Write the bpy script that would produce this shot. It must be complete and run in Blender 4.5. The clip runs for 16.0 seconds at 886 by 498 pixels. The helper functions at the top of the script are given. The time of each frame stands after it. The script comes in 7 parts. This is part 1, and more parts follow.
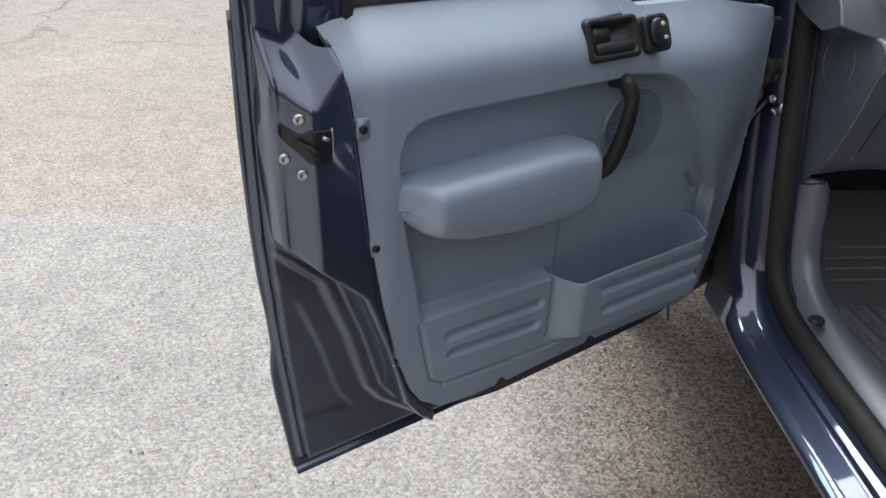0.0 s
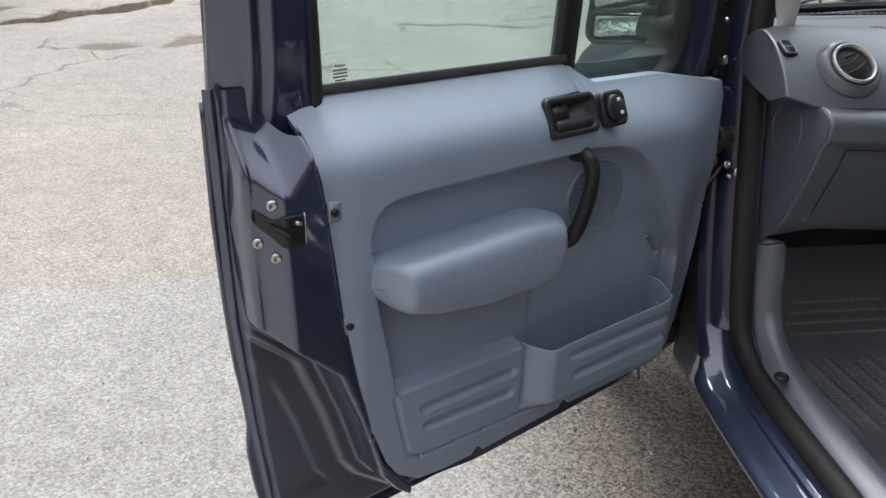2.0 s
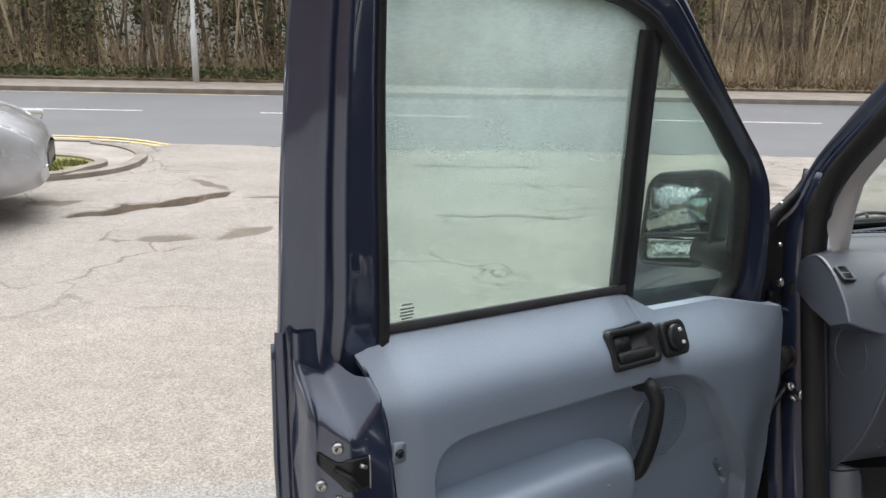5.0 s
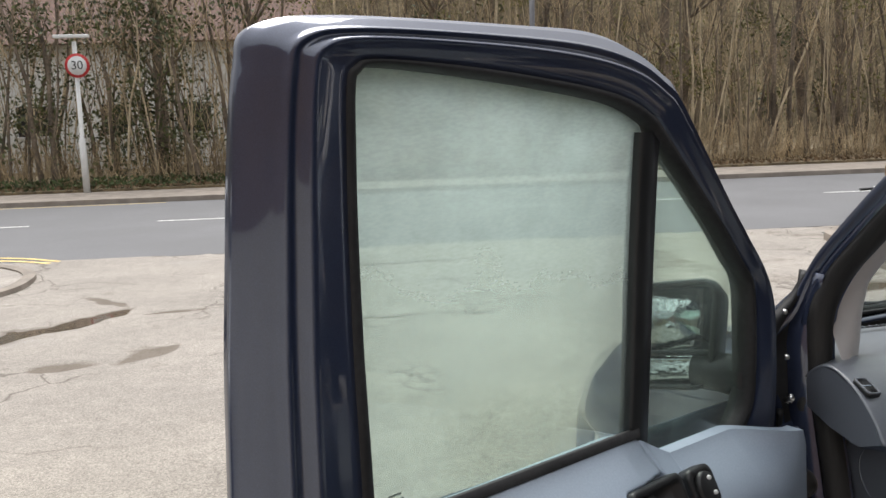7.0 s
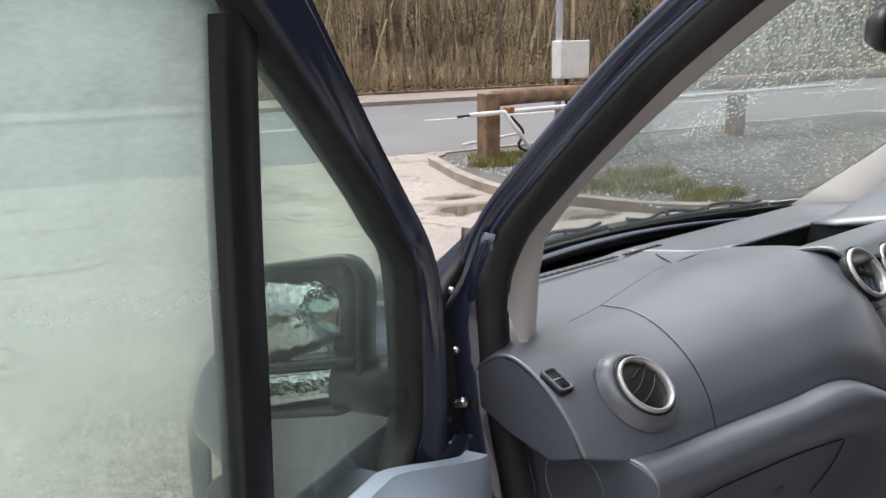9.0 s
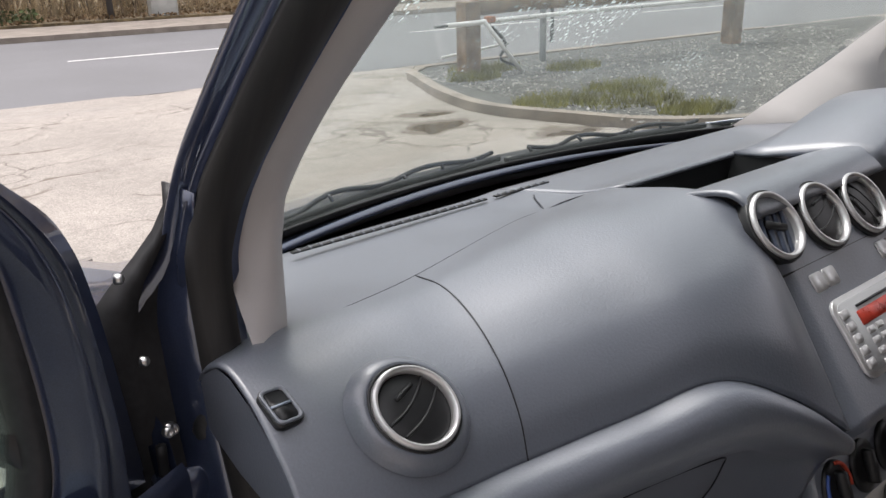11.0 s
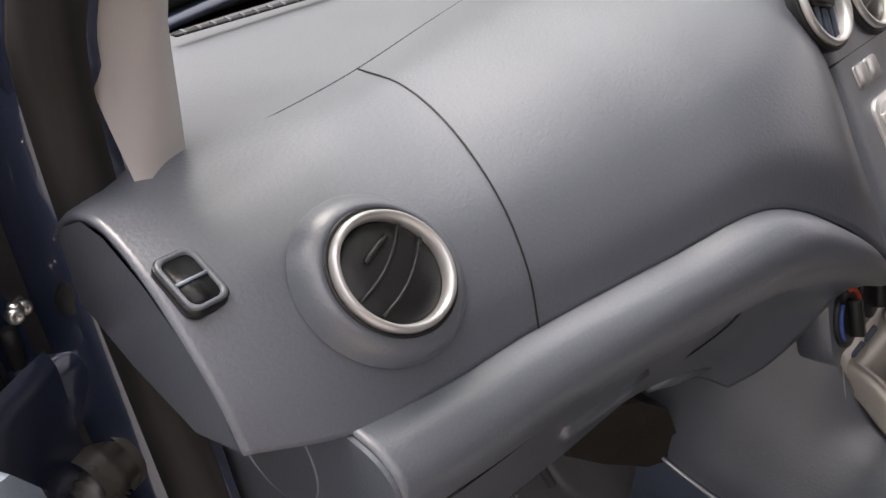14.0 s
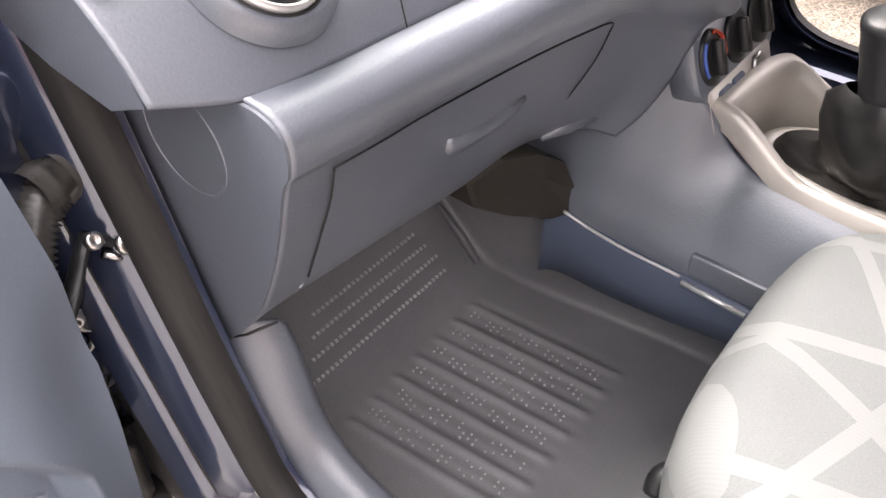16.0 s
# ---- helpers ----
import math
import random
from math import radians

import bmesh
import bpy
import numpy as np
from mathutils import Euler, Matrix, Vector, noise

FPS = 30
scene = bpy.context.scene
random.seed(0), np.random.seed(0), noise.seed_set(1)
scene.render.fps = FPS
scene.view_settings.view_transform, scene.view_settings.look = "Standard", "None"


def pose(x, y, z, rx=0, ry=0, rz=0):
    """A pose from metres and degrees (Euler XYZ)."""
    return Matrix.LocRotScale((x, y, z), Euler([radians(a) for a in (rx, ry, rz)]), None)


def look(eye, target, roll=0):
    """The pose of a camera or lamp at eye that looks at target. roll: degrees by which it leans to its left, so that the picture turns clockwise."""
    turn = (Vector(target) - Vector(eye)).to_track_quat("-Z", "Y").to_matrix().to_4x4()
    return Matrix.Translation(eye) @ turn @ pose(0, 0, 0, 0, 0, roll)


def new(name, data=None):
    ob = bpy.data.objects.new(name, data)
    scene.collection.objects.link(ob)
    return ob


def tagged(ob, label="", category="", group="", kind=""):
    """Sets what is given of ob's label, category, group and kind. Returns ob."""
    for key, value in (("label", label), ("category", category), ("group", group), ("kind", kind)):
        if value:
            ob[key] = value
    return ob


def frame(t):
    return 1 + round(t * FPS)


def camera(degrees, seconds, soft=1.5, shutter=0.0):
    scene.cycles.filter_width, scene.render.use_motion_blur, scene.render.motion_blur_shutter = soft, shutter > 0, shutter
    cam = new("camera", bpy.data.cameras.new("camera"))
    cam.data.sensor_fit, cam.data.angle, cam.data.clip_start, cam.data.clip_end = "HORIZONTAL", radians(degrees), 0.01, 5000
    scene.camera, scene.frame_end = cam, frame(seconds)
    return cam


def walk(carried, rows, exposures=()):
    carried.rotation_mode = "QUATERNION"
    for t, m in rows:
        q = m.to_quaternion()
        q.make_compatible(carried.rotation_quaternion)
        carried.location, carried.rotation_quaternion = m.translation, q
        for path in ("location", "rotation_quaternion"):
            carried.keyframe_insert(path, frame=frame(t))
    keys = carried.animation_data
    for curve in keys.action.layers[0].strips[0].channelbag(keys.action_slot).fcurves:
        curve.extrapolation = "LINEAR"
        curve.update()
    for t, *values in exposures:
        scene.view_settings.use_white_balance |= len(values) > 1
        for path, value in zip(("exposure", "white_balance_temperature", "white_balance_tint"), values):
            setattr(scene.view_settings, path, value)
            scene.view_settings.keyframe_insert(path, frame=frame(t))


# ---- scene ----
cam = camera(57.4, 16.0)
EXPOSURES = [(0, 0.05, 6150, 10), (4, 0.05, 6150, 10), (5.2, 0.05, 6350, 10), (7.5, -0.05, 6500, 10), (8.5, 0.0, 6500, 10), (9, 0.2, 6500, 14), (9.5, 0.3, 6550, 16), (10.2, 0.25, 6550, 16), (12.5, 0.15, 6500, 14), (14, 0.5, 7000, 18), (15, 1.25, 7000, 19), (16, 1.95, 6900, 20)]
PATH = [
    (0, (0.133, 0.209, 1.381), (0.105, 1.913, 0.335), 2.6),
    (0.5, (0.129, 0.209, 1.384), (0.11, 1.918, 0.345), 2.4),
    (1, (0.131, 0.203, 1.387), (0.127, 1.921, 0.362), 2.2),
    (1.5, (0.132, 0.195, 1.399), (0.161, 1.935, 0.412), 2.0),
    (2, (0.13, 0.199, 1.417), (0.171, 1.973, 0.495), 1.8),
    (2.5, (0.123, 0.197, 1.435), (0.162, 2.01, 0.592), 1.4),
    (3, (0.113, 0.196, 1.457), (0.138, 2.047, 0.699), 1.2),
    (3.5, (0.101, 0.193, 1.468), (0.106, 2.074, 0.786), 0.9),
    (4, (0.092, 0.193, 1.475), (0.09, 2.092, 0.846), 0.9),
    (4.5, (0.092, 0.199, 1.482), (0.076, 2.112, 0.9), 0.9),
    (5, (0.092, 0.223, 1.492), (0.03, 2.154, 0.974), 0.9),
    (5.2, (0.077, 0.242, 1.501), (0.002, 2.182, 1.02), 0.7),
    (7.3, (0.002, 0.525, 1.517), (0.229, 2.489, 1.217), -1.9),
    (7.5, (0.032, 0.579, 1.503), (0.294, 2.538, 1.197), -1.7),
    (8, (0.096, 0.696, 1.51), (0.491, 2.62, 1.136), -1.7),
    (8.5, (0.128, 0.826, 1.505), (0.872, 2.634, 1.083), -1.3),
    (9, (0.174, 0.91, 1.478), (1.196, 2.559, 0.989), -0.9),
    (9.5, (0.301, 0.932, 1.477), (1.331, 2.552, 0.917), -1.2),
    (10, (0.395, 0.945, 1.48), (1.429, 2.542, 0.863), -0.7),
    (10.2, (0.431, 0.949, 1.474), (1.462, 2.539, 0.833), -0.9),
    (12.3, (0.689, 1.212, 1.393), (1.599, 2.801, 0.588), -1.8),
    (12.5, (0.697, 1.223, 1.391), (1.607, 2.784, 0.534), -1.1),
    (13, (0.7, 1.239, 1.375), (1.611, 2.721, 0.388), -2.4),
    (13.5, (0.663, 1.275, 1.365), (1.707, 2.575, 0.261), 0.7),
    (14, (0.622, 1.245, 1.359), (1.692, 2.479, 0.205), 1.8),
    (14.5, (0.586, 1.187, 1.356), (1.634, 2.39, 0.15), 2.2),
    (15, (0.573, 1.141, 1.342), (1.577, 2.331, 0.086), 1.1),
    (15.5, (0.57, 1.115, 1.328), (1.558, 2.262, 0.022), -0.2),
    (16, (0.565, 1.089, 1.313), (1.578, 2.132, -0.06), 0.2),
]
walk(cam, [(t, look(eye, target, roll)) for t, eye, target, roll in PATH], exposures=EXPOSURES)

# ---- world and light ----
CLOUD_LOW, CLOUD_HIGH = 2.2, 15.0
world = bpy.data.worlds.new("sky")
scene.world = world
world.use_nodes = True
wn = world.node_tree.nodes
sky = wn.new("ShaderNodeTexSky")
sky.sky_type = "NISHITA"
sky.sun_disc = False
sky.sun_elevation, sky.sun_rotation = radians(58), radians(-15)
sky.air_density, sky.dust_density, sky.ozone_density = 1.0, 4.0, 1.0
# an even overcast: cloud over the clear sky, three times brighter overhead than at the horizon
coord = wn.new("ShaderNodeTexCoord")
up = wn.new("ShaderNodeSeparateXYZ")
world.node_tree.links.new(coord.outputs["Generated"], up.inputs[0])
grade = wn.new("ShaderNodeMapRange")
grade.inputs[1].default_value, grade.inputs[2].default_value = 0.0, 1.0
grade.inputs[3].default_value, grade.inputs[4].default_value = CLOUD_LOW, CLOUD_HIGH
world.node_tree.links.new(up.outputs[2], grade.inputs[0])
tone = wn.new("ShaderNodeVectorMath")
tone.operation = "SCALE"
tone.inputs[0].default_value = (1.0, 1.0, 1.02)
world.node_tree.links.new(grade.outputs[0], tone.inputs["Scale"])
cloud = wn.new("ShaderNodeMix")
cloud.data_type = "RGBA"
cloud.inputs[0].default_value = 0.9
world.node_tree.links.new(sky.outputs[0], cloud.inputs[6])
world.node_tree.links.new(tone.outputs[0], cloud.inputs[7])
world.node_tree.links.new(cloud.outputs[2], wn["Background"].inputs[0])
wn["Background"].inputs[1].default_value = 0.12
sun = new("sun", bpy.data.lights.new("sun", "SUN"))
sun.data.energy, sun.data.angle, sun.data.color = 3.6, radians(40), (1.0, 0.98, 0.95)
sun.matrix_world = look((-0.9, 5.2, 8.6), (0, 0, 0))

# ---- frames of reference ----
DOOR = Matrix(((-0.83037, 0.55722, 0, 0.72), (-0.55722, -0.83037, 0, 1.653), (0, 0, 1, 0), (0, 0, 0, 1)))
VAN = Matrix.Translation((0.72, 1.65, 0)) @ Matrix.Rotation(radians(7), 4, "Z")


# ---- materials ----
def material(name, base, rough=0.5, metal=0.0, spec=0.5, coat=0.0, vary=0.12, scale=6.0, grain=0.0, grain_scale=400.0, second=None, bump=0.0, bump_scale=200.0, spread=0.15):
    m = bpy.data.materials.new(name)
    m.use_nodes = True
    t = m.node_tree
    b = t.nodes["Principled BSDF"]
    b.inputs["Roughness"].default_value = rough
    b.inputs["Metallic"].default_value = metal
    b.inputs["Specular IOR Level"].default_value = spec
    b.inputs["Coat Weight"].default_value = coat
    b.inputs["Coat Roughness"].default_value = 0.04
    co = t.nodes.new("ShaderNodeTexCoord")
    big = t.nodes.new("ShaderNodeTexNoise")
    big.inputs["Scale"].default_value, big.inputs["Detail"].default_value = scale, 6
    t.links.new(co.outputs["Object"], big.inputs["Vector"])
    ramp = t.nodes.new("ShaderNodeValToRGB")
    dark = [c * (1 - vary) for c in base]
    lite = second or [min(1, c * (1 + vary)) for c in base]
    ramp.color_ramp.elements[0].position, ramp.color_ramp.elements[1].position = 0.5 - spread, 0.5 + spread
    ramp.color_ramp.elements[0].color, ramp.color_ramp.elements[1].color = (*dark, 1), (*lite, 1)
    t.links.new(big.outputs[0], ramp.inputs[0])
    last = ramp.outputs[0]
    if grain:
        fine = t.nodes.new("ShaderNodeTexNoise")
        fine.inputs["Scale"].default_value, fine.inputs["Detail"].default_value = grain_scale, 3
        t.links.new(co.outputs["Object"], fine.inputs["Vector"])
        fr = t.nodes.new("ShaderNodeMapRange")
        fr.inputs[1].default_value, fr.inputs[2].default_value = 0.3, 0.7
        fr.inputs[3].default_value, fr.inputs[4].default_value = 1 - grain, 1 + grain
        t.links.new(fine.outputs[0], fr.inputs[0])
        mul = t.nodes.new("ShaderNodeVectorMath")
        mul.operation = "SCALE"
        t.links.new(last, mul.inputs[0])
        t.links.new(fr.outputs[0], mul.inputs["Scale"])
        last = mul.outputs[0]
    t.links.new(last, b.inputs["Base Color"])
    rr = t.nodes.new("ShaderNodeMapRange")
    rr.inputs[1].default_value, rr.inputs[2].default_value = 0.3, 0.7
    rr.inputs[3].default_value, rr.inputs[4].default_value = max(0.02, rough * 0.85), min(1, rough * 1.15)
    t.links.new(big.outputs[0], rr.inputs[0])
    t.links.new(rr.outputs[0], b.inputs["Roughness"])
    if bump:
        bt = t.nodes.new("ShaderNodeTexNoise")
        bt.inputs["Scale"].default_value, bt.inputs["Detail"].default_value = bump_scale, 2
        t.links.new(co.outputs["Object"], bt.inputs["Vector"])
        bp = t.nodes.new("ShaderNodeBump")
        bp.inputs["Strength"].default_value, bp.inputs["Distance"].default_value = bump, 0.002
        t.links.new(bt.outputs[0], bp.inputs["Height"])
        t.links.new(bp.outputs[0], b.inputs["Normal"])
    return m


PAINT = material("navy_paint", (0.042, 0.055, 0.100), 0.36, 0.5, 0.25, coat=1.0, vary=0.12, scale=3, grain=0.12, grain_scale=900)
PAINT.node_tree.nodes["Principled BSDF"].inputs["Coat IOR"].default_value = 1.85
TRIM = material("grey_blue_plastic", (0.262, 0.320, 0.396), 0.44, 0, 0.7, vary=0.06, scale=5, grain=0.05, coat=0.5, bump=0.10, bump_scale=700)
TRIM.node_tree.nodes["Principled BSDF"].inputs["Coat Roughness"].default_value = 0.38
TRIM.node_tree.nodes["Principled BSDF"].inputs["Coat IOR"].default_value = 1.65
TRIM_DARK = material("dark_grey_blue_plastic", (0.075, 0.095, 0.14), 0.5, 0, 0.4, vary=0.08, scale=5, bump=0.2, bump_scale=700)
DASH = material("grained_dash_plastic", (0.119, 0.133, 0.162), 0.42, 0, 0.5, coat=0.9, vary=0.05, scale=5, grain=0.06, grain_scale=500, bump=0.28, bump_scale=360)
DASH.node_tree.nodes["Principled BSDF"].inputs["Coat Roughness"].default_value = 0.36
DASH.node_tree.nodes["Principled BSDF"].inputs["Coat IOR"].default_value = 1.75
BLACK = material("black_plastic", (0.016, 0.017, 0.018), 0.38, 0, 0.45, vary=0.15, scale=15, bump=0.1, bump_scale=500)
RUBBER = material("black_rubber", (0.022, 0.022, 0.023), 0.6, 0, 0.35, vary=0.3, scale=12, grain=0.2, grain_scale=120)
STEEL = material("bright_steel", (0.55, 0.55, 0.54), 0.3, 1.0, vary=0.15, scale=40)
SILVER = material("silver_plastic", (0.68, 0.68, 0.68), 0.34, 0.6, vary=0.05, scale=10)
BEIGE = material("pale_grey_pillar_trim", (0.50, 0.48, 0.47), 0.7, 0, 0.3, vary=0.04, scale=8, bump=0.1, bump_scale=900)
CARPET = material("dark_mat_rubber", (0.028, 0.03, 0.036), 0.6, 0, 0.35, vary=0.3, scale=9, grain=0.25, grain_scale=300)
SEAL_RUBBER = material("worn_seal_rubber", (0.015, 0.0148, 0.0148), 0.6, 0, 0.35, vary=0.2, scale=6, grain=0.12, grain_scale=40, second=(0.038, 0.0365, 0.035), spread=0.14)
for node in SEAL_RUBBER.node_tree.nodes:
    if node.type == "TEX_COORD":
        drawn = SEAL_RUBBER.node_tree.nodes.new("ShaderNodeMapping")
        drawn.inputs["Scale"].default_value = (7.0, 0.5, 0.5)
        ends = [(k.to_node, k.to_socket) for k in node.outputs["Object"].links]
        SEAL_RUBBER.node_tree.links.new(node.outputs["Object"], drawn.inputs[0])
        for _, end in ends:
            SEAL_RUBBER.node_tree.links.new(drawn.outputs[0], end)
        break
MATR = material("worn_mat_rubber", (0.150, 0.150, 0.158), 0.45, 0, 0.6, vary=0.16, scale=5, grain=0.12, grain_scale=500, bump=0.2, bump_scale=500)


def yard_material():
    m = bpy.data.materials.new("yard_asphalt")
    m.use_nodes = True
    t = m.node_tree
    b = t.nodes["Principled BSDF"]
    b.inputs["Specular IOR Level"].default_value = 0.35
    co = t.nodes.new("ShaderNodeTexCoord")
    sep = t.nodes.new("ShaderNodeSeparateXYZ")
    t.links.new(co.outputs["Object"], sep.inputs[0])

    def math_(op, a, c):
        n = t.nodes.new("ShaderNodeMath")
        n.operation = op
        for i, q in enumerate((a, c)):
            if isinstance(q, (int, float)):
                n.inputs[i].default_value = q
            else:
                t.links.new(q, n.inputs[i])
        return n.outputs[0]

    def tex(scale, detail=5.0, rough=0.55):
        n = t.nodes.new("ShaderNodeTexNoise")
        n.inputs["Scale"].default_value, n.inputs["Detail"].default_value, n.inputs["Roughness"].default_value = scale, detail, rough
        t.links.new(co.outputs["Object"], n.inputs["Vector"])
        return n.outputs[0]

    def span(q, a, c, lo, hi):
        n = t.nodes.new("ShaderNodeMapRange")
        n.inputs[1].default_value, n.inputs[2].default_value, n.inputs[3].default_value, n.inputs[4].default_value = a, c, lo, hi
        t.links.new(q, n.inputs[0])
        return n.outputs[0]

    def mix(f, a, c):
        n = t.nodes.new("ShaderNodeMix")
        n.data_type = "RGBA"
        for i, q in ((0, f), (6, a), (7, c)):
            if isinstance(q, tuple):
                n.inputs[i].default_value = (*q, 1)
            else:
                t.links.new(q, n.inputs[i])
        return n.outputs[2]

    def tint(colour, f):
        n = t.nodes.new("ShaderNodeVectorMath")
        n.operation = "SCALE"
        t.links.new(colour, n.inputs[0])
        t.links.new(f, n.inputs["Scale"])
        return n.outputs[0]

    wob = tex(3.0)
    seam = math_("ADD", math_("SUBTRACT", sep.outputs[1], math_("MULTIPLY", sep.outputs[0], 0.18)), math_("MULTIPLY", wob, 0.10))
    old = span(seam, 2.80, 2.84, 0.0, 1.0)
    # grittier ground by the van; its darker colour also carries the van's shade
    coarse_shade = span(math_("ADD", sep.outputs[0], math_("MULTIPLY", wob, 0.30)), 0.36, 0.75, 0.0, 1.0)
    coarse_shade = math_("MULTIPLY", coarse_shade, span(sep.outputs[1], 3.0, 5.0, 1.0, 0.0))
    far = span(sep.outputs[1], 3.4, 5.2, 0.0, 1.0)
    c = mix(old, (0.335, 0.320, 0.296), (0.325, 0.295, 0.255))
    c = mix(far, c, (0.335, 0.305, 0.272))
    c = mix(coarse_shade, c, (0.215, 0.185, 0.150))
    c = tint(c, span(tex(0.9, 6), 0.3, 0.7, 0.86, 1.10))
    c = tint(c, span(tex(9.0, 6), 0.3, 0.7, 0.90, 1.08))
    c = tint(c, span(tex(75.0, 4, 0.7), 0.3, 0.7, 0.78, 1.15))
    grit = t.nodes.new("ShaderNodeTexVoronoi")
    grit.inputs["Scale"].default_value = 170
    t.links.new(co.outputs["Object"], grit.inputs["Vector"])
    g = t.nodes.new("ShaderNodeSeparateXYZ")
    t.links.new(grit.outputs["Color"], g.inputs[0])
    rough_part = span(coarse_shade, 0.0, 1.0, 0.0, 0.24)
    c = tint(c, math_("ADD", 1.0, math_("MULTIPLY", math_("SUBTRACT", g.outputs[0], 0.5), math_("ADD", 0.58, math_("MULTIPLY", rough_part, 2.6)))))
    dirt = span(tex(46.0, 3), 0.66, 0.72, 0.0, 0.6)
    c = mix(dirt, c, (0.12, 0.10, 0.08))
    crack = t.nodes.new("ShaderNodeTexVoronoi")
    crack.feature = "DISTANCE_TO_EDGE"
    crack.inputs["Scale"].default_value = 0.75
    warp = t.nodes.new("ShaderNodeVectorMath")
    warp.operation = "ADD"
    wn2 = t.nodes.new("ShaderNodeTexNoise")
    wn2.inputs["Scale"].default_value, wn2.inputs["Detail"].default_value = 1.6, 6
    t.links.new(co.outputs["Object"], wn2.inputs["Vector"])
    t.links.new(co.outputs["Object"], warp.inputs[0])
    t.links.new(wn2.outputs["Color"], warp.inputs[1])
    t.links.new(warp.outputs[0], crack.inputs["Vector"])
    line = math_("MULTIPLY", span(crack.outputs["Distance"], 0.0, 0.014, 0.8, 0.0), span(tex(0.7, 2), 0.42, 0.54, 0.0, 1.0))
    c = mix(math_("MULTIPLY", line, far), c, (0.10, 0.085, 0.07))
    wet = math_("MULTIPLY", span(tex(0.55, 4), 0.56, 0.66, 0.0, 1.0), far)
    c = mix(math_("MULTIPLY", wet, 0.28), c, (0.19, 0.165, 0.14))
    # mud lies in the potholes
    mud = math_("MULTIPLY", span(math_("ADD", sep.outputs[2], math_("MULTIPLY", tex(14.0, 6), 0.010)), -0.004, 0.001, 1.0, 0.0), far)
    c = mix(math_("MULTIPLY", mud, 0.75), c, (0.13, 0.105, 0.08))
    t.links.new(c, b.inputs["Base Color"])
    t.links.new(span(wet, 0.0, 1.0, 0.92, 0.45), b.inputs["Roughness"])
    bp = t.nodes.new("ShaderNodeBump")
    bp.inputs["Strength"].default_value, bp.inputs["Distance"].default_value = 0.5, 0.004
    t.links.new(grit.outputs["Distance"], bp.inputs["Height"])
    bp.invert = True
    t.links.new(bp.outputs[0], b.inputs["Normal"])
    return m


YARD = yard_material()
LITTER0 = material("verge_litter", (0.15, 0.115, 0.065), 0.95, vary=0.45, scale=4, grain=0.5, grain_scale=25, bump=1.0, bump_scale=20)
ROADM = material("road_asphalt", (0.16, 0.16, 0.165), 0.85, 0, 0.3, vary=0.12, scale=0.6, grain=0.2, grain_scale=120)
KERB = material("kerb_stone", (0.28, 0.245, 0.21), 0.9, 0, 0.3, vary=0.2, scale=3, grain=0.2, grain_scale=90)
HEDGE = material("far_woods", (0.13, 0.105, 0.066), 0.95, vary=0.35, scale=0.8, grain=0.5, grain_scale=6, second=(0.38, 0.32, 0.21), spread=0.2)
WOOD = material("weathered_wood", (0.20, 0.13, 0.08), 0.85, vary=0.35, scale=6, grain=0.3, grain_scale=60)
WHITE = material("white_paint", (0.72, 0.73, 0.72), 0.5, vary=0.06, scale=6)


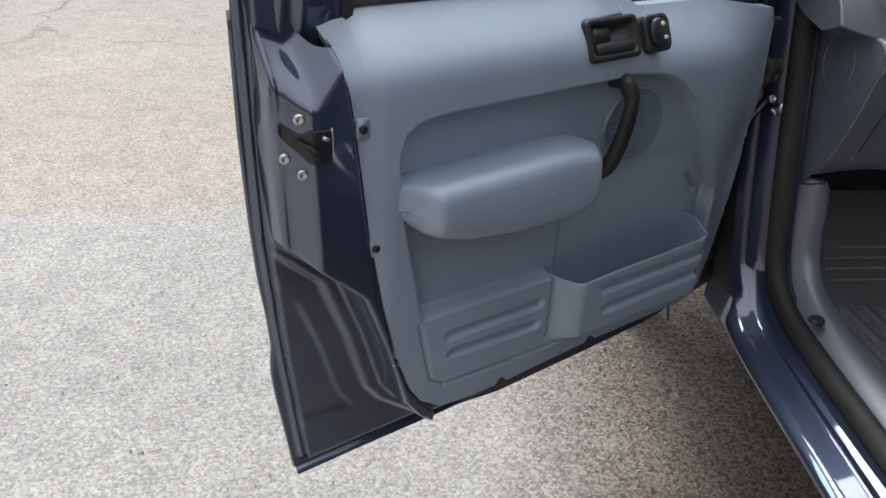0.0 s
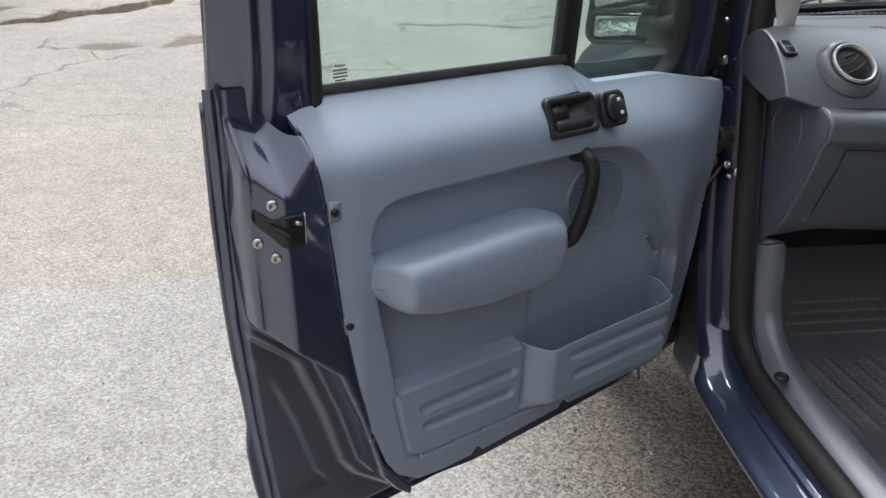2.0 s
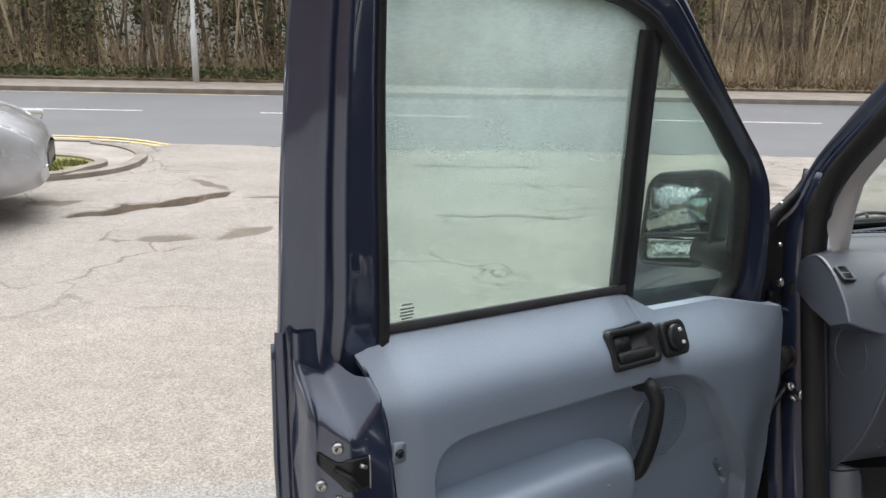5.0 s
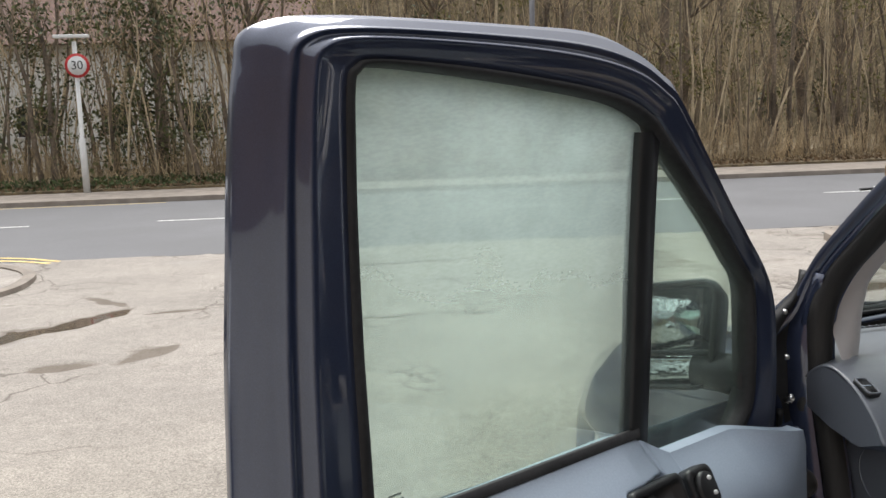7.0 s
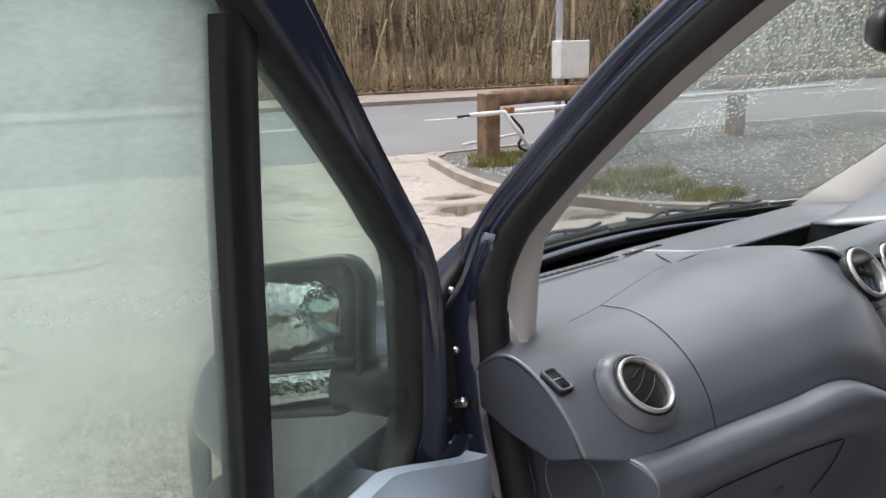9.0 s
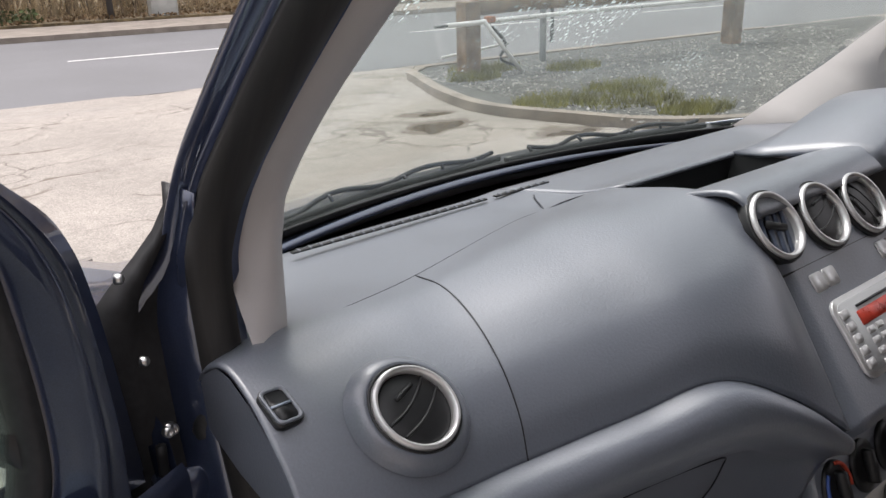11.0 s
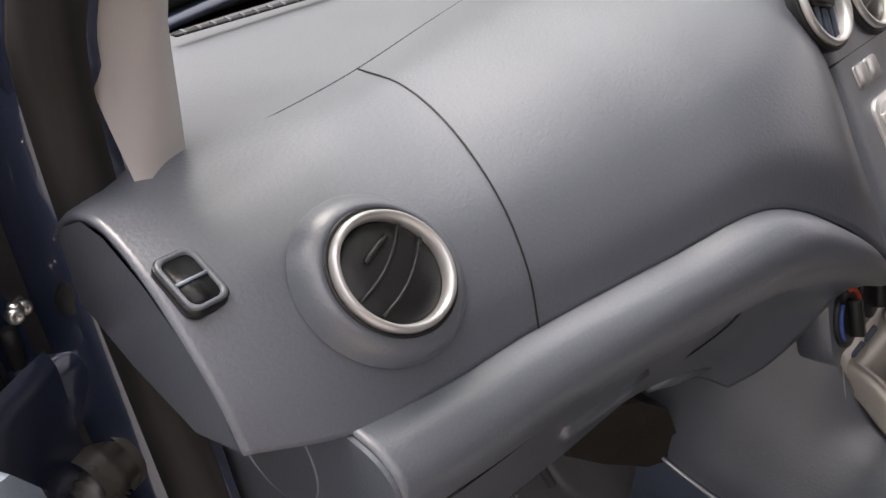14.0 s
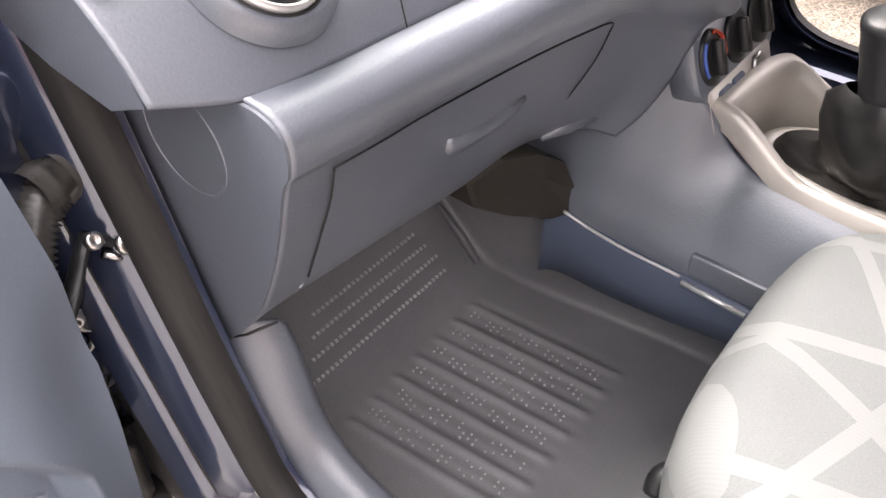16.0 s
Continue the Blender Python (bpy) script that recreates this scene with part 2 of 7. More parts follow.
def glass_material(name, tint, haze=0.0, haze_at=1.2, haze_to=1.5, drops=0.0, low=0.18):
    m = bpy.data.materials.new(name)
    m.use_nodes = True
    t = m.node_tree
    t.nodes.remove(t.nodes["Principled BSDF"])
    out = t.nodes["Material Output"]
    clear = t.nodes.new("ShaderNodeBsdfTransparent")
    clear.inputs[0].default_value = (*tint, 1)
    gloss = t.nodes.new("ShaderNodeBsdfGlossy")
    gloss.inputs["Roughness"].default_value = 0.02
    face = t.nodes.new("ShaderNodeLayerWeight")
    face.inputs[0].default_value = 0.5
    power = t.nodes.new("ShaderNodeMath")
    power.operation = "POWER"
    power.inputs[1].default_value = 5.0
    t.links.new(face.outputs["Facing"], power.inputs[0])
    fres = t.nodes.new("ShaderNodeMapRange")
    fres.inputs[3].default_value, fres.inputs[4].default_value = 0.02, 0.4
    t.links.new(power.outputs[0], fres.inputs[0])
    mix = t.nodes.new("ShaderNodeMixShader")
    t.links.new(fres.outputs[0], mix.inputs[0])
    t.links.new(clear.outputs[0], mix.inputs[1])
    t.links.new(gloss.outputs[0], mix.inputs[2])
    last = mix.outputs[0]
    if haze:
        co = t.nodes.new("ShaderNodeTexCoord")
        sep = t.nodes.new("ShaderNodeSeparateXYZ")
        t.links.new(co.outputs["Object"], sep.inputs[0])
        no = t.nodes.new("ShaderNodeTexNoise")
        no.inputs["Scale"].default_value, no.inputs["Detail"].default_value = 9, 8
        t.links.new(co.outputs["Object"], no.inputs["Vector"])
        mr = t.nodes.new("ShaderNodeMapRange")
        mr.inputs[1].default_value, mr.inputs[2].default_value = haze_at, haze_to
        mr.inputs[3].default_value, mr.inputs[4].default_value = haze * low, haze
        t.links.new(sep.outputs[2], mr.inputs[0])
        fine = t.nodes.new("ShaderNodeTexNoise")
        fine.inputs["Scale"].default_value, fine.inputs["Detail"].default_value = 110, 4
        flat = t.nodes.new("ShaderNodeMapping")
        flat.inputs["Scale"].default_value = (1.0, 1.0, 3.0)
        t.links.new(co.outputs["Object"], flat.inputs[0])
        t.links.new(flat.outputs[0], fine.inputs["Vector"])
        dew = t.nodes.new("ShaderNodeMapRange")
        dew.inputs[1].default_value, dew.inputs[2].default_value, dew.inputs[3].default_value, dew.inputs[4].default_value = 0.35, 0.65, 0.93, 1.05
        t.links.new(fine.outputs[0], dew.inputs[0])
        wet = t.nodes.new("ShaderNodeMath")
        wet.operation = "MULTIPLY"
        t.links.new(mr.outputs[0], wet.inputs[0])
        t.links.new(dew.outputs[0], wet.inputs[1])
        ml = t.nodes.new("ShaderNodeMath")
        ml.operation = "MULTIPLY"
        t.links.new(wet.outputs[0], ml.inputs[0])
        n2 = t.nodes.new("ShaderNodeMapRange")
        n2.inputs[1].default_value, n2.inputs[2].default_value, n2.inputs[3].default_value, n2.inputs[4].default_value = 0.3, 0.7, 0.7, 1.25
        t.links.new(no.outputs[0], n2.inputs[0])
        t.links.new(n2.outputs[0], ml.inputs[1])
        if drops:
            vo = t.nodes.new("ShaderNodeTexVoronoi")
            vo.inputs["Scale"].default_value = 110
            t.links.new(co.outputs["Object"], vo.inputs["Vector"])
            dot = t.nodes.new("ShaderNodeMapRange")
            dot.inputs[1].default_value, dot.inputs[2].default_value, dot.inputs[3].default_value, dot.inputs[4].default_value = 0.18, 0.34, drops, 0.0
            t.links.new(vo.outputs["Distance"], dot.inputs[0])
            pa = t.nodes.new("ShaderNodeTexNoise")
            pa.inputs["Scale"].default_value, pa.inputs["Detail"].default_value = 7, 5
            t.links.new(co.outputs["Object"], pa.inputs["Vector"])
            hi = t.nodes.new("ShaderNodeMapRange")
            hi.inputs[1].default_value, hi.inputs[2].default_value, hi.inputs[3].default_value, hi.inputs[4].default_value = 1.16, 1.44, -0.28, 0.20
            t.links.new(sep.outputs[2], hi.inputs[0])
            su = t.nodes.new("ShaderNodeMath")
            su.operation = "ADD"
            t.links.new(pa.outputs[0], su.inputs[0])
            t.links.new(hi.outputs[0], su.inputs[1])
            gate = t.nodes.new("ShaderNodeMapRange")
            gate.inputs[1].default_value, gate.inputs[2].default_value = 0.5, 0.64
            t.links.new(su.outputs[0], gate.inputs[0])
            dm = t.nodes.new("ShaderNodeMath")
            dm.operation = "MULTIPLY"
            t.links.new(dot.outputs[0], dm.inputs[0])
            t.links.new(gate.outputs[0], dm.inputs[1])
            mx = t.nodes.new("ShaderNodeMath")
            mx.operation = "MAXIMUM"
            t.links.new(ml.outputs[0], mx.inputs[0])
            t.links.new(dm.outputs[0], mx.inputs[1])
            ml = mx
        fog = t.nodes.new("ShaderNodeBsdfTranslucent")
        fog.inputs[0].default_value = (0.69, 0.79, 0.775, 1)
        fd = t.nodes.new("ShaderNodeBsdfDiffuse")
        fd.inputs[0].default_value = (0.69, 0.79, 0.775, 1)
        fm = t.nodes.new("ShaderNodeMixShader")
        t.links.new(fog.outputs[0], fm.inputs[1])
        t.links.new(fd.outputs[0], fm.inputs[2])
        m2 = t.nodes.new("ShaderNodeMixShader")
        t.links.new(ml.outputs[0], m2.inputs[0])
        t.links.new(last, m2.inputs[1])
        t.links.new(fm.outputs[0], m2.inputs[2])
        last = m2.outputs[0]
    t.links.new(last, out.inputs[0])
    return m


DOOR_GLASS = glass_material("dewy_green_glass", (0.79, 0.885, 0.84), 0.46, low=0.22)
QUARTER_GLASS = glass_material("green_glass", (0.80, 0.90, 0.85), 0.16)
SCREEN_GLASS = glass_material("windscreen_glass", (0.88, 0.91, 0.89), 0.09, 1.16, 1.5, 0.75)
MIRROR = material("mirror_glass", (0.60, 0.64, 0.64), 0.03, 1.0, vary=0.0)
WET_MIRROR = material("wet_mirror_glass", (0.46, 0.50, 0.50), 0.09, 1.0, vary=0.05, scale=30, grain=0.3, grain_scale=160, bump=0.35, bump_scale=130)


# ---- builders ----
def link(name, data, mat, parent, label="", smooth=True):
    ob = new(name, data)
    data.materials.append(mat)
    if smooth:
        for p in data.polygons:
            p.use_smooth = True
    ob.parent = parent
    if label:
        ob["label"] = label
    return ob


def part(name, bm, mat, parent, label="", smooth=True):
    bmesh.ops.recalc_face_normals(bm, faces=bm.faces[:])
    me = bpy.data.meshes.new(name)
    bm.to_mesh(me)
    bm.free()
    return link(name, me, mat, parent, label, smooth)


def thing(name, m, label, category, group="", kind=""):
    ob = new(name)
    ob.matrix_world = m
    return tagged(ob, label, category, group, kind)


def sheet(name, rows, mat, parent, label="", thick=0.0, closed=False, smooth=True):
    """A surface through rows of points (all rows of one length), made solid by thick."""
    bm = bmesh.new()
    vs = [[bm.verts.new(p) for p in r] for r in rows]
    for i in range(len(vs) - 1):
        a, b = vs[i], vs[i + 1]
        k = len(a)
        for j in range(k if closed else k - 1):
            bm.faces.new((a[j], a[(j + 1) % k], b[(j + 1) % k], b[j]))
    ob = part(name, bm, mat, parent, label, smooth)
    if thick:
        s = ob.modifiers.new("solid", "SOLIDIFY")
        s.thickness, s.offset = thick, 0
    return ob


def box_bm(c, size, bevel=0.0, seg=2, m=None):
    bm = bmesh.new()
    bmesh.ops.create_cube(bm, size=1)
    bmesh.ops.scale(bm, vec=size, verts=bm.verts)
    if bevel:
        bmesh.ops.bevel(bm, geom=bm.edges[:], offset=bevel, segments=seg, affect="EDGES", profile=0.5)
    if m is not None:
        bmesh.ops.transform(bm, matrix=m, verts=bm.verts)
    bmesh.ops.translate(bm, vec=c, verts=bm.verts)
    return bm


def box(name, c, size, mat, parent, label="", bevel=0.005, m=None):
    ob = part(name, box_bm(c, size, bevel, 2, m), mat, parent, label, smooth=False)
    return ob


def tube(name, pts, radius, mat, parent, label="", sides=12, closed=False, flat=1.0):
    """A round bar along points; radius is a number or one a point; flat squeezes it along the second axis."""
    pts = [Vector(p) for p in pts]
    n = len(pts)
    rows = []
    up = Vector((0, 0, 1))
    for i, p in enumerate(pts):
        d = (pts[min(i + 1, n - 1)] - pts[max(i - 1, 0)]).normalized() if not closed else (pts[(i + 1) % n] - pts[i - 1]).normalized()
        s = d.cross(up)
        if s.length < 0.05:
            s = d.cross(Vector((0, 1, 0)))
        s.normalize()
        w = s.cross(d)
        r = radius[i] if isinstance(radius, (list, tuple)) else radius
        rows.append([p + r * (math.cos(k) * s + flat * math.sin(k) * w) for k in (2 * math.pi * j / sides for j in range(sides))])
    bm = bmesh.new()
    vs = [[bm.verts.new(q) for q in r] for r in rows]
    for i in range(n if closed else n - 1):
        a, b = vs[i], vs[(i + 1) % n]
        for j in range(sides):
            bm.faces.new((a[j], a[(j + 1) % sides], b[(j + 1) % sides], b[j]))
    if not closed:
        bm.faces.new(vs[0])
        bm.faces.new(vs[-1])
    return part(name, bm, mat, parent, label)


def prism_bm(outline, lo, hi, m=None):
    """A flat outline of (x, y) drawn out from lo to hi along z, moved by m."""
    bm = bmesh.new()
    a = [bm.verts.new((x, y, lo)) for x, y in outline]
    b = [bm.verts.new((x, y, hi)) for x, y in outline]
    bm.faces.new(a)
    bm.faces.new(b)
    for i in range(len(a)):
        j = (i + 1) % len(a)
        bm.faces.new((a[i], a[j], b[j], b[i]))
    if m is not None:
        bmesh.ops.transform(bm, matrix=m, verts=bm.verts)
    return bm


def spline(pts, n):
    """n points along a Catmull-Rom curve through pts."""
    p = [np.array(q, float) for q in pts]
    p = [2 * p[0] - p[1], *p, 2 * p[-1] - p[-2]]
    k = len(pts) - 1
    out = []
    for t in np.linspace(0, k, n):
        i = min(int(t), k - 1)
        f = t - i
        a, b, c, d = p[i : i + 4]
        out.append(0.5 * (2 * b + (c - a) * f + (2 * a - 5 * b + 4 * c - d) * f * f + (3 * b - a - 3 * c + d) * f**3))
    return out


def ss(x, lo, hi):
    f = min(1.0, max(0.0, (x - lo) / (hi - lo)))
    return f * f * (3 - 2 * f)


def at(x, table):
    """The value at x on the broken line of (x, value) pairs."""
    return float(np.interp(x, [p[0] for p in table], [p[1] for p in table]))


# ---- ground and road ----
DIPS = [(-3.00, 6.72, 0.34, 0.14, 0.034, 47), (-2.66, 7.08, 0.30, 0.14, 0.034, 40), (-2.32, 7.46, 0.30, 0.11, 0.032, 52), (-2.15, 5.93, 0.20, 0.06, 0.022, 6), (-1.76, 7.48, 0.24, 0.05, 0.024, 10), (-1.60, 6.20, 0.26, 0.06, 0.020, 60), (-2.45, 8.05, 0.32, 0.06, 0.022, -40), (-3.50, 7.10, 0.26, 0.16, 0.020, 20), (-1.05, 3.5, 0.08, 0.03, 0.014, 0), (4.30, 7.10, 0.32, 0.14, 0.030, 20), (4.55, 7.65, 0.30, 0.10, 0.026, -15), (5.0, 6.2, 0.3, 0.16, 0.026, 0), (0.3, 6.9, 0.7, 0.03, 0.018, 4), (0.6, 8.4, 0.9, 0.035, 0.016, -3), (0.2, 9.5, 1.6, 0.05, 0.016, 3), (1.3, 7.3, 0.5, 0.03, 0.016, 12)]


def ground_z(x, y):
    if abs(x) > 16 or y < -5:
        return 0.0
    z = 0.008 * noise.noise((x * 0.45, y * 0.45, 0)) + 0.006 * noise.noise((x * 1.7, y * 1.7, 3)) + 0.004 * noise.noise((x * 5, y * 5, 7))
    wx, wy = x + 0.16 * noise.noise((x * 3, y * 3, 11)), y + 0.10 * noise.noise((x * 3, y * 3, 17))
    for cx, cy, rx, ry, d, turn in DIPS:
        c, k = math.cos(radians(turn)), math.sin(radians(turn))
        q = (((wx - cx) * c + (wy - cy) * k) / rx) ** 2 + (((wy - cy) * c - (wx - cx) * k) / ry) ** 2
        if q < 6:
            z -= d * math.exp(-q) * (1 + 0.8 * noise.noise((x * 7, y * 7, 1)))
    return z


def ground():
    xs = np.concatenate([-np.geomspace(400, 6.0, 24), np.linspace(-5.9, 8, 420), np.linspace(8.2, 16, 30), np.geomspace(17, 400, 20)])
    ys = np.concatenate([-np.geomspace(300, 2.2, 16), np.concatenate([np.linspace(-2, 5.4, 90), np.linspace(5.43, 10.85, 170)])])
    v = [(x, y, ground_z(x, y)) for y in ys for x in xs]
    n = len(xs)
    f = [(i * n + j, i * n + j + 1, i * n + n + j + 1, i * n + n + j) for i in range(len(ys) - 1) for j in range(n - 1)]
    me = bpy.data.meshes.new("ground")
    me.from_pydata(v, [], f)
    return tagged(link("ground", me, YARD, None), "worn pale grey asphalt yard with cracks and potholes", "ground", kind="structure")


ground()
PUDDLE = material("muddy_water", (0.105, 0.085, 0.064), 0.07, 0, 0.5, vary=0.1, scale=3)
for level, (cx, cy, rx, ry, d, turn) in enumerate(DIPS[:3] + DIPS[9:12]):
    bm = bmesh.new()
    c, q = math.cos(radians(turn)), math.sin(radians(turn))
    bm.faces.new([bm.verts.new((cx + 1.7 * (rx * math.cos(k) * c - ry * math.sin(k) * q), cy + 1.7 * (rx * math.cos(k) * q + ry * math.sin(k) * c), (-0.0125, -0.0113, -0.0101, -0.0155, -0.0165, -0.0175)[level])) for k in (2 * math.pi * i / 30 for i in range(30))])
    tagged(part("puddle", bm, PUDDLE, None, smooth=False), "shallow muddy brown puddle in a pothole", "puddle", kind="structure")


def strip(name, y0, y1, z, mat, label, category, x0=-400, x1=400, h=0.3):
    ob = part(name, box_bm(((x0 + x1) / 2, (y0 + y1) / 2, z - h / 2), (x1 - x0, y1 - y0, h)), mat, None, smooth=False)
    return tagged(ob, label, category, kind="structure")


strip("road", 10.8, 19.4, 0.0, ROADM, "grey asphalt road with white dashes", "road")
strip("kerb", 19.4, 19.58, 0.11, KERB, "pale concrete kerb along the road", "kerb")
strip("pavement", 19.58, 22.2, 0.10, KERB, "brownish tarmac footway behind the kerb", "pavement")
strip("verge", 22.2, 300, 0.16, LITTER0, "leaf-littered earth verge", "ground")
strip("backdrop", 46, 46.5, 9.0, HEDGE, "dense bare winter woodland", "woods", -120, 120, 10)


# added wall, out of view: keeps low sky light off faces turned to the rear
SKY_BLOCK = material("sky_block_brown", (0.17, 0.11, 0.085), 0.9, vary=0.25, scale=0.8, grain=0.3, grain_scale=9)
strip("sky_block_wall", -13.0, -12.6, 8.0, SKY_BLOCK, "unseen plain brown wall added behind the yard to block low sky", "building", -40, 30, 8.3)
# two unseen blocks added left and right to shut out sky near the horizon
side = part("sky_block_side", box_bm((-20.0, -1.0, 2.6), (1.2, 19.0, 5.4), 0.1), HEDGE, None, smooth=False)
tagged(side, "unseen plain block added beside the yard to cut low sky", "hedge", kind="structure")
side = part("sky_block_side", box_bm((21.0, -4.0, 2.6), (1.2, 14.0, 5.4), 0.1), HEDGE, None, smooth=False)
tagged(side, "unseen plain block added beside the yard to cut low sky", "hedge", kind="structure")


# ---- the open passenger door ----
door = thing("passenger_door", DOOR, "open dark navy van door with grey-blue plastic lining", "door")


def frame_n(z):
    """How far the window frame leans in at height z."""
    return float(np.interp(z, (1.0, 1.3, 1.46, 1.62), (-0.058, -0.054, -0.048, -0.038)))


U_REAR = [(0.33, 0.961), (0.38, 0.966), (0.43, 0.972), (0.50, 0.981), (0.557, 0.985), (0.60, 0.980), (0.66, 0.984), (0.72, 0.991), (0.82, 0.996), (0.95, 0.999), (1.1, 0.997), (1.2, 0.994)]


def steel_n(u, z):
    """Pressed inner panel: latch column, stepped shoulder, edge flange and the three-cornered hollow below."""
    edge = at(z, [(0.34, 0.932), (0.6, 0.957), (0.8, 0.971), (1.2, 0.974)])
    crease = at(z, [(0.7, 0.935), (1.0, 0.942), (1.2, 0.93)])
    shelf = 1.008 + 0.010 * ((u - 0.937) / 0.011) ** 2 / (1 + abs(u - 0.937) / 0.011) * (0.9 if u > 0.937 else 1.7)
    back = 0.55 * ss(z, shelf, shelf + 0.070) + 0.45 * min(1.0, max(0.0, (z - shelf) / 0.062))
    face = 0.030 - 0.080 * back
    side = at(z, [(0.45, 0.745), (0.52, 0.798), (0.60, 0.823), (0.70, 0.845), (0.814, 0.863), (0.985, 0.881), (1.1, 0.90)])
    deep = -0.04 - 0.03 * ss(z, 1.0, 1.05)
    n = deep + (face - deep) * ss(u, side - 0.012, side + 0.006)
    n -= 0.034 * max(0.0, min(1.0, (u - crease) / 0.026)) * (1 - back)
    n += (-0.068 - n) * ss(u, edge, edge + 0.010)
    n += 0.009 * ss(u, edge + 0.009, edge + 0.013) * (1 - ss(u, edge + 0.016, edge + 0.021))
    line = at(z, [(0.33, 0.60), (0.38, 0.70), (0.45, 0.78), (0.488, 0.805), (0.60, 0.835), (0.715, 0.875), (0.78, 0.94), (0.82, 0.985)])
    d = ss(u, line - 0.006, line + 0.012) * (1 - ss(z, 0.80, 0.825))
    if u < edge + 0.01:
        deep = -0.040 - 0.010 * ss(u, line + 0.028, line + 0.042) - 0.004 * ss(u, line + 0.075, line + 0.085) * ss(z, 0.44, 0.47) * (1 - ss(z, 0.66, 0.70))
        n = n * (1 - d) + min(n, deep) * d
    h = z - steel_bottom(u)
    low = 1 - ss(h, 0.020, 0.030)
    n += (-0.066 + 0.012 * (1 - ss(h, 0.004, 0.008)) - n) * low * ss(u, 0.55, 0.66)
    return n


def trim_top(u):
    return at(u, [(0.1, 1.045), (0.13, 1.047), (0.20, 1.052), (0.36, 1.058), (0.40, 1.080), (0.43, 1.098), (0.47, 1.104), (0.70, 1.107), (0.86, 1.110), (0.9, 1.100)])


def steel_bottom(u):
    return at(u, [(0.0, 0.44), (0.2, 0.392), (0.35, 0.378), (0.56, 0.362), (0.68, 0.350), (0.83, 0.344), (0.97, 0.336)])


rows = []
for z in np.linspace(0, 1, 230):
    row = []
    for s in np.linspace(0, 1, 190):
        u0, zz = 0.02, 0.0
        s2 = s**0.6
        zb = steel_bottom(u0 + s2 * 0.95)
        foot = min(1.13, trim_top(u0 + s2 * 0.95) - 0.03)
        top = foot + (1.13 - foot) * ss(s2, 0.91, 0.955)
        zz = zb + z * (top - zb)
        u = u0 + s2 * (at(zz, U_REAR) - u0)
        row.append((u, steel_n(u, zz), zz))
    rows.append(row)
sheet("inner_panel", rows, PAINT, door, "pressed dark navy steel door panel")
rows = []
for z in np.linspace(0, 1, 30):
    row = []
    for s in np.linspace(0, 1, 40):
        zb = steel_bottom(s) - 0.004
        zz = zb + z * (1.06 + 0.05 * s - zb)
        u = 0.0 + s * at(zz, U_REAR)
        row.append((u, -0.08 - 0.045 * math.sin(math.pi * z) * (1 - ss(s, 0.85, 1)) - 0.01 * (1 - ss(s, 0.85, 1)), zz))
    rows.append(row)
sheet("outer_skin", rows, PAINT, door, "dark navy outer door skin", thick=0.004)

# door lining
TRIM_L = [(0.45, 0.745), (0.462, 0.757), (0.489, 0.779), (0.52, 0.798), (0.588, 0.821), (0.693, 0.844), (0.814, 0.863), (0.895, 0.871), (0.985, 0.881), (1.06, 0.889), (1.099, 0.901), (1.13, 0.897)]
TRIM_R = [(0.45, 0.20), (0.47, 0.150), (0.502, 0.123), (0.549, 0.104), (0.61, 0.093), (0.685, 0.083), (0.765, 0.078), (0.82, 0.084), (0.923, 0.099), (1.02, 0.110), (1.06, 0.13), (1.12, 0.14)]


def in_recess(u, z):
    top = at(u, [(0.130, 0.64), (0.146, 0.695), (0.187, 0.785), (0.226, 0.848), (0.272, 0.917), (0.314, 0.953), (0.340, 0.966), (0.368, 0.973), (0.417, 0.978), (0.72, 0.977), (0.770, 0.975), (0.795, 0.969), (0.811, 0.956), (0.820, 0.930), (0.824, 0.90)])
    left = at(z, [(0.60, 0.775), (0.645, 0.780), (0.722, 0.793), (0.823, 0.812), (0.90, 0.820), (0.95, 0.822)])
    return ss(top - z, -0.001, 0.007) * ss(left - u, -0.001, 0.007) * ss(u, 0.150, 0.165)


def bar(u, z, u0, z0, u1, z1, h):
    f = min(1, max(0, ((u - u0) * (u1 - u0) + (z - z0) * (z1 - z0)) / ((u1 - u0) ** 2 + (z1 - z0) ** 2)))
    d = math.hypot(u - u0 - f * (u1 - u0), z - z0 - f * (z1 - z0))
    return 1 - ss(d, h * 0.7, h * 1.15)


def pocket_rim(u):
    return at(u, [(0.19, 0.660), (0.22, 0.652), (0.444, 0.645), (0.49, 0.640), (0.515, 0.643), (0.54, 0.655)])


